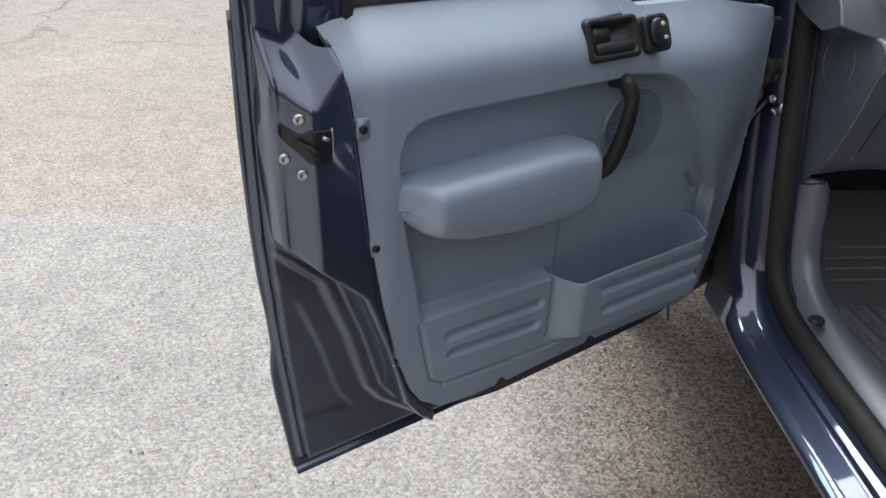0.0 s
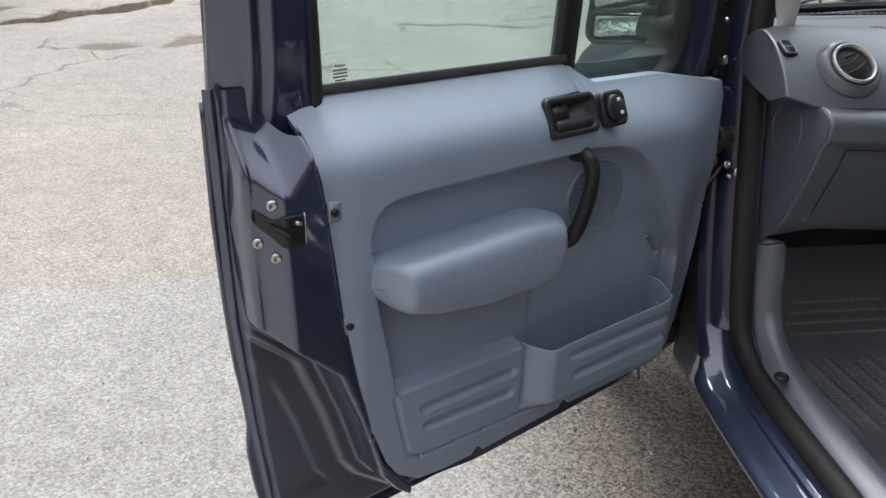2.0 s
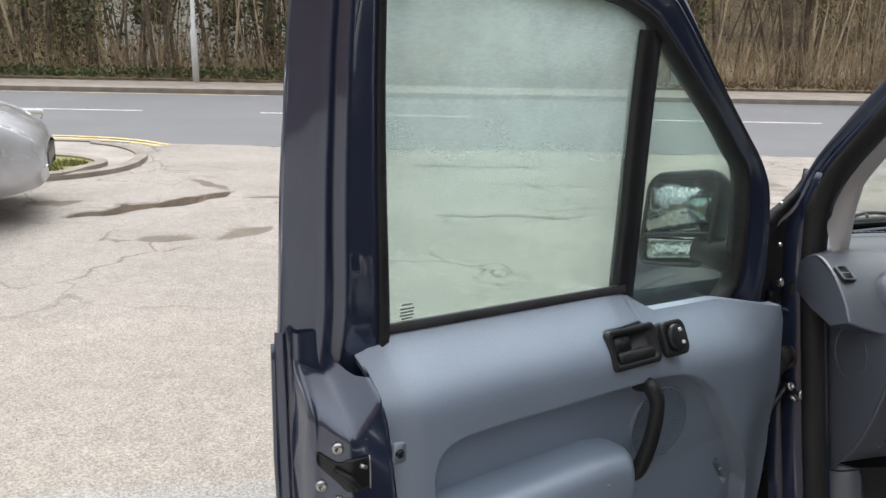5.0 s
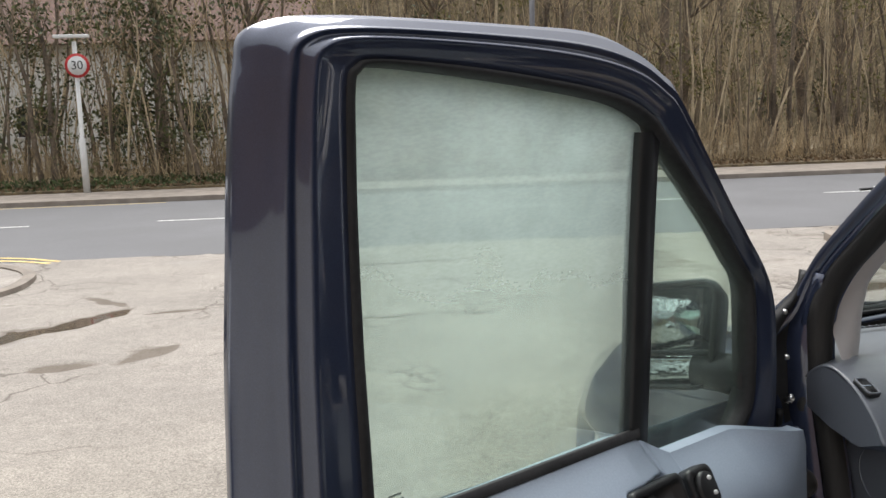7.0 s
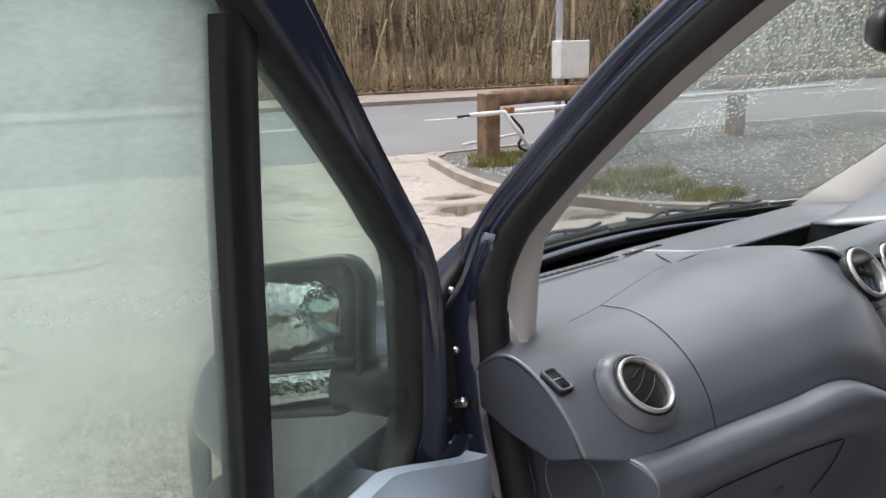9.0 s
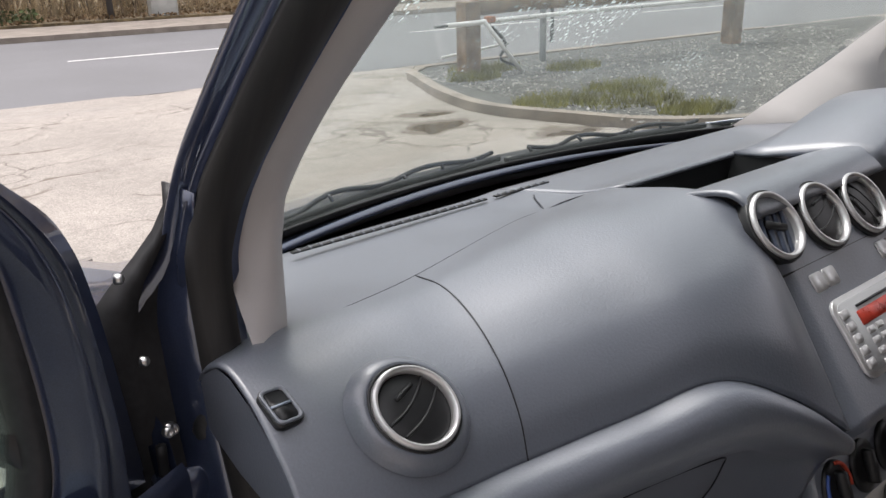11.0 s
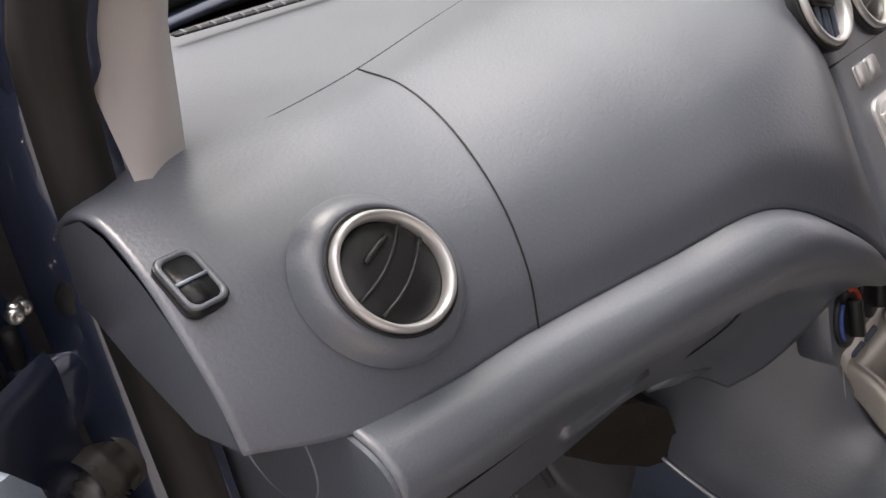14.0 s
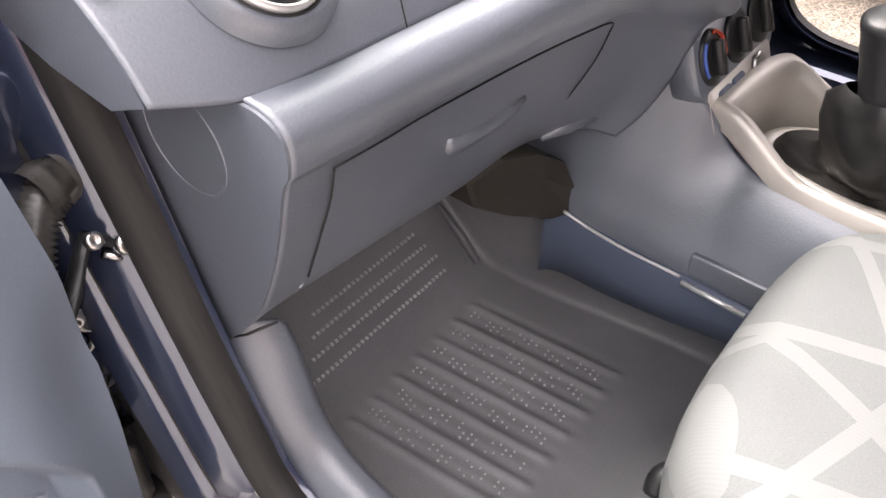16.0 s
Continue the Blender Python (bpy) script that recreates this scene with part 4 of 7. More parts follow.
MID = 1.38
for side, to in (("", None), ("far", MID)):
    prof = (((-0.004, 0.035), None), ((0.0, 0.006), None), ((0.012, -0.002), (0.010, -0.002)), ((0.024, -0.006), (0.016, -0.010)), ((0.030, -0.010), (0.021, -0.010)), ((0.038, -0.016), (0.024, -0.002)), ((0.043, -0.030), (0.028, -0.002)), ((0.046, -0.058), (0.031, -0.012)), ((0.052, -0.078), (0.036, -0.018)), ((0.058, -0.085), (0.042, -0.016)), ((0.078, -0.074), (0.050, 0.000)), ((0.105, -0.050), (0.058, 0.022)), ((0.14, -0.02), (0.062, 0.050)))
    hollow = {8: (0.050, -0.040), 9: (0.054, -0.010), 10: (0.060, 0.020), 11: (0.070, 0.045), 12: (0.090, 0.060)}
    sheet("doorway", [around(*q, to, k or q, hollow.get(i)) for i, (q, k) in enumerate(prof)], PAINT, van, "painted steel doorway flange")
    sheet("door_seal", [around(*q, to) for q in ((-0.010, 0.026), (-0.014, 0.014), (-0.008, 0.000), (0.004, -0.008), (0.014, -0.006), (0.017, 0.004), (0.010, 0.02))], SEAL_RUBBER, van, "worn black rubber doorway seal")


def side_panel(name, pts, a, mat, thick=0.03, label=""):
    """A flat panel of the van's side from (b, z) points."""
    bm = bmesh.new()
    v0 = [bm.verts.new((a + lean(z), b, z)) for b, z in pts]
    v1 = [bm.verts.new((a + thick + lean(z), b, z)) for b, z in pts]
    bm.faces.new(v0)
    bm.faces.new(v1)
    for i in range(len(v0)):
        j = (i + 1) % len(v0)
        bm.faces.new((v0[i], v0[j], v1[j], v1[i]))
    return part(name, bm, mat, van, label, smooth=False)


for to in (None, MID):
    flank = side_panel("flank", [(-1.12, 0.30), (-1.12, 1.70), (-2.9, 1.70), (-3.0, 1.2), (-3.0, 0.32)], -0.09, PAINT, label="long dark navy side panel")
    if to is not None:
        for vert in flank.data.vertices:
            vert.co.x = to - vert.co.x
box("sill", (0.025, -0.55, 0.425), (0.10, 1.25, 0.12), PAINT, van, "dark navy sill", 0.02)
box("far_sill", (MID - 0.025, -0.55, 0.425), (0.10, 1.25, 0.12), PAINT, van, "dark navy sill", 0.02)
box("floor_pan", (0.69, -1.3, 0.385), (1.30, 3.4, 0.03), CARPET, van)
box("roof_panel", (0.69, -1.72, 1.712), (1.40, 2.55, 0.03), PAINT, van, "", 0.012)
box("headlining", (0.69, -1.72, 1.680), (1.22, 2.5, 0.02), BEIGE, van, "pale headlining", 0.004)
box("bulkhead", (0.69, 0.36, 0.70), (1.26, 0.03, 0.60), TRIM_DARK, van)
box("rear_wall", (0.69, -3.0, 1.0), (1.40, 0.04, 1.40), PAINT, van)

# front wings, bonnet and cowl
def wing(sgn):
    rows = []
    for b in np.linspace(0.075, 1.15, 44):
        arch = 0.0
        d = (b - 0.72) / 0.33
        zlow = 0.30 if abs(d) >= 1 else 0.30 + 0.43 * math.sqrt(1 - d * d)
        ztop = at(b, [(0.07, 1.14), (0.3, 1.08), (0.7, 0.98), (1.0, 0.88), (1.15, 0.74)])
        inn = at(b, [(0.07, 0.0), (0.7, 0.0), (1.15, 0.14)])
        prof = spline([(-0.085 + inn, zlow), (-0.115 - 0.015 * (abs(d) < 1.15) + inn, zlow + (ztop - zlow) * 0.25), (-0.112 + inn, zlow + (ztop - zlow) * 0.6), (-0.085 + inn, ztop - 0.06), (-0.03 + inn, ztop - 0.005), (0.06 + inn, ztop + 0.015)], 22)
        rows.append([(a if sgn > 0 else MID - a, b, z) for a, z in prof])
    sheet("front_wing", rows, PAINT, van, "dark navy front wing", thick=0.006)


wing(1)
wing(-1)
rows = []
for b in np.linspace(0.40, 1.2, 16):
    z = at(b, [(0.40, 1.075), (0.6, 1.03), (0.9, 0.95), (1.1, 0.85), (1.2, 0.72)])
    w = at(b, [(0.4, 0.66), (1.0, 0.62), (1.2, 0.45)])
    rows.append([(0.69 + w * f, b - 0.10 * f * f, z - 0.03 * f * f + 0.012 * (abs(f) > 0.9)) for f in np.linspace(-1, 1, 24)])
sheet("bonnet", rows, PAINT, van, "dark navy bonnet", thick=0.008)
for a in (0.0, MID):
    tyre = [Vector((a, 0.72 + 0.27 * math.cos(k), 0.30 + 0.27 * math.sin(k))) for k in (2 * math.pi * i / 32 for i in range(32))]
    tube("tyre", tyre, 0.055, RUBBER, van, "black tyre", 12, closed=True, flat=1.0)

# windscreen, frit band and pillars
def screen(a, z, db=0.0):
    x = (a - 0.69) / 0.62
    return 0.475 - 0.12 * x * x - (z - 1.055) / 0.82 + db


rows = [[(a, screen(a, z), z) for a in np.linspace(0.065 + lean(z), MID - 0.065 - lean(z), 30)] for z in np.linspace(1.05, 1.62, 16)]
ob = sheet("windscreen", rows, SCREEN_GLASS, van, "wet windscreen glass", thick=0.004)
ob.visible_shadow = False
rows = [[(a, screen(a, z, -0.008), z) for a in np.linspace(0.06, 1.32, 30)] for z in (1.030, 1.050, 1.078)]
sheet("frit_band", rows, RUBBER, van, "black band at the foot of the windscreen", thick=0.003)
rows = [[(a, b_, z) for a in np.linspace(0.05, 1.33, 30) for b_, z in ((0.30, 1.045),)], [(a, screen(a, 1.03, -0.01), 1.030) for a in np.linspace(0.05, 1.33, 30)]]
sheet("screen_gutter", rows, RUBBER, van, "black gap behind the dashboard top", thick=0.003)
rows = [[(a, screen(a, 1.60), 1.60) for a in np.linspace(0.13, 1.25, 20)], [(a, -0.36, 1.685) for a in np.linspace(0.13, 1.25, 20)], [(a, -0.46, 1.725) for a in np.linspace(0.13, 1.25, 20)]]
sheet("roof_header", rows, PAINT, van, "roof edge over the windscreen", thick=0.02)
for to in (None, MID):
    flip = (lambda a: a) if to is None else (lambda a: MID - a)
    sheet("pillar_foot", [[(flip(0.055), b, z) for b, z in ((0.10, 1.06), (0.085, 1.14), (0.060, 1.22), (0.02, 1.29), (-0.06, 1.38))], [(flip(0.070), b, z) for b, z in ((0.36, 1.06), (0.26, 1.14), (0.16, 1.22), (0.08, 1.29), (-0.03, 1.38))]], PAINT, van, "dark navy foot of the screen pillar", thick=0.006)
sheet("pillar_trim", [[(MID - 0.075, b, z) for b, z in ((0.02, 1.06), (0.03, 1.14), (0.010, 1.22), (-0.03, 1.29), (-0.10, 1.38))], [(MID - 0.092, b, z) for b, z in ((0.355, 1.06), (0.255, 1.14), (0.155, 1.22), (0.075, 1.29), (-0.035, 1.38))]], BEIGE, van, "pale foot of the far pillar trim", thick=0.004)
TRIM_IN = [(0.030, 1.08), (0.018, 1.113), (0.011, 1.214), (0.002, 1.255), (-0.070, 1.344), (-0.209, 1.47), (-0.36, 1.58), (-0.45, 1.63)]
TRIM_OUT = [(-0.006, 1.09), (-0.003, 1.112), (0.022, 1.155), (0.034, 1.190), (0.018, 1.243), (-0.030, 1.302), (-0.10, 1.380), (-0.185, 1.462), (-0.33, 1.567), (-0.46, 1.625)]
for to in (None, MID):
    o, i_ = spline(TRIM_OUT, 50), spline(TRIM_IN, 50)
    flip = (lambda a: a) if to is None else (lambda a: MID - a)
    sheet("pillar_trim", [[(flip(0.028 + lean(z)), b + 0.004, z) for b, z in o], [(flip(0.036 + lean(z)), b - 0.004, z) for b, z in o], [(flip(0.052 + lean(z)), b - 0.006, z) for b, z in i_], [(flip(0.070 + lean(z)), b + 0.002, z) for b, z in i_], [(flip(0.082 + lean(z)), b + 0.05, z) for b, z in i_]], BEIGE, van, "pale pinkish-grey windscreen pillar trim")
# wiper arms on the cowl
def wiper(a0, a1):
    p = spline([(a0, screen(a0, 1.055, 0.012), 1.068), ((a0 + a1) / 2, screen((a0 + a1) / 2, 1.060, 0.012), 1.073), (a1, screen(a1, 1.066, 0.012), 1.079)], 24)
    arm = tube("wiper", p, 0.0065, BLACK, van, "black wet wiper blade", 8)
    q = [(x, y + 0.010 + 0.008 * math.sin(i * 0.9), z + 0.010 + 0.005 * math.sin(i * 0.8)) for i, (x, y, z) in enumerate(p)]
    tube("wiper_arm", q[3:], 0.0045, BLACK, arm, "", 8)
    for k in range(3, 22, 3):
        tube("wiper_claw", [p[k], ((p[k][0] + q[k][0]) / 2, (p[k][1] + q[k][1]) / 2, (p[k][2] + q[k][2]) / 2 + 0.004), q[k]], 0.0035, BLACK, arm, "", 6)


wiper(0.15, 0.75)
wiper(0.78, 1.25)
rows = [[(a, screen(a, 1.05, d), z) for a in np.linspace(0.05, 1.33, 30)] for d, z in ((-0.02, 1.035), (0.02, 1.060), (0.05, 1.066), (0.08, 1.052))]
sheet("cowl", rows, BLACK, van, "black plastic scuttle panel", thick=0.004)

# front post: hinges, loom, check strap
rows = []
for z in np.linspace(0.47, 1.26, 40):
    bs = at(z, [(0.47, -0.12), (0.52, -0.115), (0.57, -0.105), (0.667, -0.068), (0.779, -0.033), (0.897, 0.0), (1.036, 0.036), (1.182, 0.052), (1.26, 0.03)])
    k = 1 - 0.96 * ss(z, 1.13, 1.25)
    rows.append([(0.0, bs - 0.012, z), (-0.012 * k, bs + 0.008, z), (-0.03 * k, bs + 0.02, z), (-0.045 * k, max(bs + 0.03, 0.040), z), (-0.06 * k, 0.062, z), (-0.095 * k, 0.075, z)])
sheet("hinge_post", [r[:3] for r in rows], PAINT, van, "dark navy hinge post", thick=0.003)
# the post's outer part is coloured black to stand for shade in the door gap
sheet("post_gap_shade", [r[2:] for r in rows], RUBBER, van, "outer hinge post, blackened for the shade behind the hinges", thick=0.003)
GLOSS = material("glossy_black_rubber", (0.075, 0.071, 0.066), 0.30, 0, 0.5, vary=0.2, scale=30)
boot = tube("loom_boot", [(0.010, 0.036, 0.912), (-0.007, 0.030, 0.908), (-0.028, 0.024, 0.902)], [0.0235, 0.0235, 0.0225], GLOSS, van, "ribbed black cable boot", 24)
for x_ in (0.001, -0.004, -0.018):
    ring("boot_ring", (x_, 0.032 + 0.3 * x_, 0.9085), (-0.3, 1, 0), (0, 0, 1), 0.0225, 0.0255, 0.003, GLOSS, boot, "", 32)
pts = spline([(-0.028, 0.024, 0.902), (-0.042, 0.018, 0.896), (-0.056, 0.010, 0.884), (-0.070, 0.0, 0.866), (-0.080, -0.010, 0.844)], 33)
tube("boot_bellows", [tuple(p) for p in pts], [0.019 - 0.00012 * i + 0.0026 * (1 if i % 2 else -1) for i in range(33)], GLOSS, van, "black cable bellows", 18)
strap = tube("check_strap", [(0.006, -0.012, 0.846), (-0.010, -0.008, 0.852), (-0.026, -0.004, 0.864), (-0.040, -0.008, 0.850), (-0.060, -0.022, 0.834), (-0.085, -0.038, 0.820)], [0.008, 0.009, 0.010, 0.008, 0.009, 0.008], BLACK, van, "black steel check strap", 8, flat=0.55)
screw("strap_bolt", (-0.003, -0.020, 0.850), (0.2, -1, 0.35), 0.0085, STEEL, strap, "bright bolt head")
screw("strap_pivot", (-0.025, -0.015, 0.866), (0, -0.8, 0.6), 0.007, STEEL, strap)
tube("strap_eye", [(0.008, -0.012, 0.836), (-0.010, -0.014, 0.836), (-0.02, -0.010, 0.845)], 0.0045, STEEL, strap, "", 8)
tube("wiring", spline([(-0.050, 0.05, 1.03), (-0.05, 0.05, 0.98), (-0.04, 0.045, 0.94), (-0.03, 0.035, 0.905)], 14), 0.005, RUBBER, van, "taped black cable", 8)
rings("hinge_leaf", [(rounded(0.050, 0.062, 0.010, -0.036, 0.970), -0.014), (rounded(0.050, 0.062, 0.012, -0.036, 0.970), 0.012), (rounded(0.036, 0.046, 0.012, -0.036, 0.970), 0.020)], Matrix(((1, 0, 0, 0), (0, 0, -1, 0.052), (0, 1, 0, 0), (0, 0, 0, 1))), PAINT, van, "painted steel hinge leaf")
screw("hinge_bolt", (-0.040, 0.046, 1.046), (0, -1, 0.2), 0.0048, STEEL, van)
screw("hinge_hole", (-0.042, 0.034, 0.978), (0, -1, 0), 0.005, BLACK, van)
rings("hinge_leaf", [(rounded(0.050, 0.080, 0.012, -0.048, 0.715), -0.004), (rounded(0.050, 0.080, 0.014, -0.048, 0.715), 0.008), (rounded(0.036, 0.060, 0.014, -0.048, 0.715), 0.014)], Matrix(((1, 0, 0, 0), (0, 0, -1, 0.020), (0, 1, 0, 0), (0, 0, 0, 1))), PAINT, van, "painted steel hinge leaf")
screw("hinge_hole", (-0.060, 0.006, 0.712), (0, -1, 0), 0.006, BLACK, van)
tube("hinge_spring", spline([(-0.056, 0.0, 0.80), (-0.060, -0.004, 0.785), (-0.052, -0.004, 0.772), (-0.052, 0.0, 0.755), (-0.058, 0.004, 0.745)], 16), [0.006, 0.007, 0.008, 0.007, 0.006, 0.005, 0.006, 0.006, 0.005, 0.005, 0.005, 0.005, 0.005, 0.005, 0.004, 0.004], STEEL, van, "greased steel hinge arm", 8, flat=0.6)
screw("hinge_bolt", (-0.062, -0.008, 0.795), (-0.2, -1, 0.2), 0.0075, STEEL, van)
tube("wing_liner", spline([(-0.050, 0.01, 0.70), (-0.062, 0.02, 0.66), (-0.060, 0.02, 0.60), (-0.066, 0.02, 0.53), (-0.07, 0.02, 0.45)], 16), [0.010 + 0.0016 * i for i in range(16)], BLACK, van, "black wing liner edge", 10, flat=0.5)
for b, z, a in ((0.026, 1.058, -0.05), (0.044, 1.048, -0.04)):
    screw("post_screw", (a, b - 0.004, z), (0, -1, 0.1), 0.0045, STEEL, van)
screw("grommet", (-0.002, 0.040, 1.033), (-0.45, -1, 0), 0.018, BLACK, van, "black rubber grommet")
screw("sill_fixing", (0.030, -0.262, 0.548), (0, 0, 1), 0.012, BLACK, van)

# ---- dashboard ----
dash = thing("dashboard", VAN, "moulded grey-blue plastic dashboard with round air vents", "dashboard")


def patch(name, sections, n, m, mat, parent, label="", thick=0.0):
    """A smooth skin over sections of control points."""
    cols = [spline([s[k] for s in sections], n) for k in range(len(sections[0]))]
    rows = [spline([c[i] for c in cols], m) for i in range(n)]
    return sheet(name, [[tuple(p) for p in r] for r in rows], mat, parent, label, thick)


S = [
    [(-0.008, 0.06, 1.06), (-0.008, 0.03, 1.095), (-0.008, 0.0, 1.113), (-0.007, -0.025, 1.114), (-0.008, -0.06, 1.102), (-0.009, -0.09, 1.083), (-0.009, -0.115, 1.059), (-0.010, -0.134, 1.034)],
    [(0.05, 0.26, 1.065), (0.055, 0.12, 1.09), (0.06, 0.01, 1.119), (0.055, -0.04, 1.114), (0.052, -0.075, 1.101), (0.05, -0.105, 1.078), (0.05, -0.133, 1.048), (0.05, -0.153, 1.019)],
    [(0.13, 0.285, 1.070), (0.14, 0.15, 1.088), (0.16, 0.035, 1.110), (0.148, -0.02, 1.115), (0.14, -0.065, 1.104), (0.13, -0.11, 1.080), (0.122, -0.142, 1.050), (0.118, -0.162, 1.018)],
    [(0.20, 0.30, 1.073), (0.22, 0.18, 1.087), (0.25, 0.065, 1.103), (0.235, 0.0, 1.114), (0.22, -0.06, 1.108), (0.205, -0.115, 1.085), (0.195, -0.150, 1.052), (0.188, -0.168, 1.018)],
    [(0.34, 0.305, 1.076), (0.35, 0.2, 1.088), (0.37, 0.1, 1.104), (0.355, 0.01, 1.126), (0.34, -0.075, 1.126), (0.325, -0.14, 1.10), (0.31, -0.178, 1.065), (0.30, -0.195, 1.03)],
    [(0.45, 0.305, 1.077), (0.45, 0.21, 1.09), (0.46, 0.125, 1.104), (0.445, 0.02, 1.136), (0.43, -0.08, 1.142), (0.415, -0.16, 1.12), (0.40, -0.205, 1.085), (0.39, -0.225, 1.045)],
    [(0.53, 0.305, 1.078), (0.53, 0.22, 1.09), (0.53, 0.141, 1.102), (0.53, 0.04, 1.134), (0.52, -0.08, 1.153), (0.503, -0.175, 1.122), (0.483, -0.235, 1.065), (0.465, -0.262, 1.012)],
    [(0.60, 0.31, 1.08), (0.60, 0.22, 1.095), (0.60, 0.141, 1.108), (0.595, 0.06, 1.134), (0.575, -0.09, 1.160), (0.556, -0.172, 1.112), (0.542, -0.24, 1.03), (0.529, -0.293, 0.962)],
]
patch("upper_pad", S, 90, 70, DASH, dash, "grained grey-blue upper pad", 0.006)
# left end closing
bm = bmesh.new()
end = [bm.verts.new((-0.009, b, z)) for b, z in ((0.06, 1.06), (0.03, 1.095), (0.0, 1.113), (-0.025, 1.114), (-0.06, 1.102), (-0.09, 1.083), (-0.115, 1.059), (-0.134, 1.034), (-0.085, 1.012), (-0.02, 1.02), (0.05, 1.04))]
bm.faces.new(end)
part("end_cap", bm, DASH, dash, smooth=False)
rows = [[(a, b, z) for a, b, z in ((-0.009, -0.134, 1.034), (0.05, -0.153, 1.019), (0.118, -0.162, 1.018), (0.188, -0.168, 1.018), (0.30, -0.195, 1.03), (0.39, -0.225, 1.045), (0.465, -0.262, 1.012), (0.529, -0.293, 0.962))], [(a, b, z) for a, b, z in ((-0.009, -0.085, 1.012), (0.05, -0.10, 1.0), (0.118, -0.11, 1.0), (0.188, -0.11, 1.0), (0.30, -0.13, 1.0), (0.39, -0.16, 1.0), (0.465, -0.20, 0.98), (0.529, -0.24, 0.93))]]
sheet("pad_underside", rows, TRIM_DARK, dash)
# seams in the pad
def seam(pts, r=0.0012, mat=BLACK, name="seam"):
    return tube(name, spline(pts, 40), r, mat, dash, "", 6)


seam([(0.250, 0.064, 1.1065), (0.236, 0.0, 1.1175), (0.221, -0.061, 1.1118), (0.206, -0.1175, 1.0885), (0.196, -0.1535, 1.0545), (0.189, -0.172, 1.020)], 0.0007)
seam([(0.067, 0.007, 1.121), (0.16, 0.035, 1.112), (0.25, 0.065, 1.105), (0.37, 0.10, 1.106), (0.46, 0.125, 1.106), (0.505, 0.133, 1.105), (0.521, 0.135, 1.1045), (0.540, 0.160, 1.103), (0.565, 0.195, 1.0995), (0.582, 0.214, 1.097)], 0.0014, CARPET, "crease")
seam([(0.521, 0.133, 1.105), (0.56, 0.128, 1.112), (0.62, 0.118, 1.117)], 0.0012, CARPET, "crease")
# demister slot along the screen
for a0, a1 in ((0.206, 0.530), (0.548, 0.66)):
    slot_ob = sheet("demister_slot", [[(a, 0.258 + d, 1.0905 - 0.05 * d + 0.006 * (a - 0.2)) for a in np.linspace(a0, a1, 20)] for d in (0.0, 0.008)], BLACK, dash, "dark demister slot", thick=0.002)
    for a in np.arange(a0 + 0.01, a1, 0.016):
        part("slot_rib", box_bm((a, 0.262, 1.0915 + 0.006 * (a - 0.2)), (0.0025, 0.008, 0.002)), DASH, slot_ob, smooth=False)


# round vents
def vent(c, e1, e2, r, turn=0.0, barrel=True):
    e1, e2 = Vector(e1).normalized(), Vector(e2).normalized()
    nn = e1.cross(e2)
    m = Matrix((e1, e2, nn)).transposed().to_4x4()
    m.translation = Vector(c)
    if barrel and r < 0.04:
        o = [(math.cos(k), math.sin(k)) for k in (2 * math.pi * i / 56 for i in range(56))]
        rings("vent_hood", [([(r * q * x, r * q * y) for x, y in o], hh) for q, hh in ((1.48, -0.012), (1.38, -0.004), (1.28, 0.001), (1.18, 0.0035), (1.08, 0.0045), (1.03, 0.001))], m, DASH, dash, "moulded hood round the vent", (False, False))
    ring("vent_collar", c, e1, e2, r * 1.01, r * 1.10, 0.006, BLACK, dash)
    ring("vent_ring", Vector(c) + nn * 0.002, e1, e2, r * 0.86, r * 1.02, 0.009, SILVER, dash, "silver vent ring")
    o = [(math.cos(k), math.sin(k)) for k in (2 * math.pi * i / 40 for i in range(40))]
    barrel_ob = rings("vent_barrel", [([(r * 0.88 * x, r * 0.88 * y) for x, y in o], -0.02), ([(r * 0.88 * x, r * 0.88 * y) for x, y in o], 0.001), ([(r * 0.80 * x, r * 0.80 * y) for x, y in o], 0.0035), ([(r * 0.4 * x, r * 0.4 * y) for x, y in o], 0.0055)] if barrel else [([(r * 0.88 * x, r * 0.88 * y) for x, y in o], -0.03), ([(r * 0.88 * x, r * 0.88 * y) for x, y in o], -0.002)], m, BLACK, dash, "black louvred vent insert")
    q = m @ Matrix.Rotation(radians(turn), 4, "Z")
    if barrel:
        for y0 in (-0.28, 0.12):
            tube("vent_louvre", [q @ Vector((r * x, r * (y0 + 0.22 * x * x), 0.0048)) for x in np.linspace(-0.78, 0.78, 12)], 0.0016, BLACK, barrel_ob, "", 6)
        tube("vent_louvre", [q @ Vector((r * x, r * (0.42 - 0.15 * x), 0.0055)) for x in np.linspace(-0.15, 0.45, 5)], 0.0022, BLACK, barrel_ob, "black thumb tab", 6)
    else:
        for y0 in (-0.5, -0.17, 0.17, 0.5):
            w = math.sqrt(1 - y0 * y0) * 0.86
            tube("vent_louvre", [q @ Vector((r * x, r * y0, 0.0015)) for x in np.linspace(-w, w, 6)], 0.0032, TRIM_DARK, barrel_ob, "", 6, flat=0.4)
        tube("vent_louvre", [q @ Vector((0, r * y, 0.003)) for y in (-0.4, 0, 0.4)], 0.005, BLACK, barrel_ob, "", 6)


vent((0.104, -0.1240, 1.0835), (1, -0.10, -0.06), (0, 0.72, 0.69), 0.0368, 35)
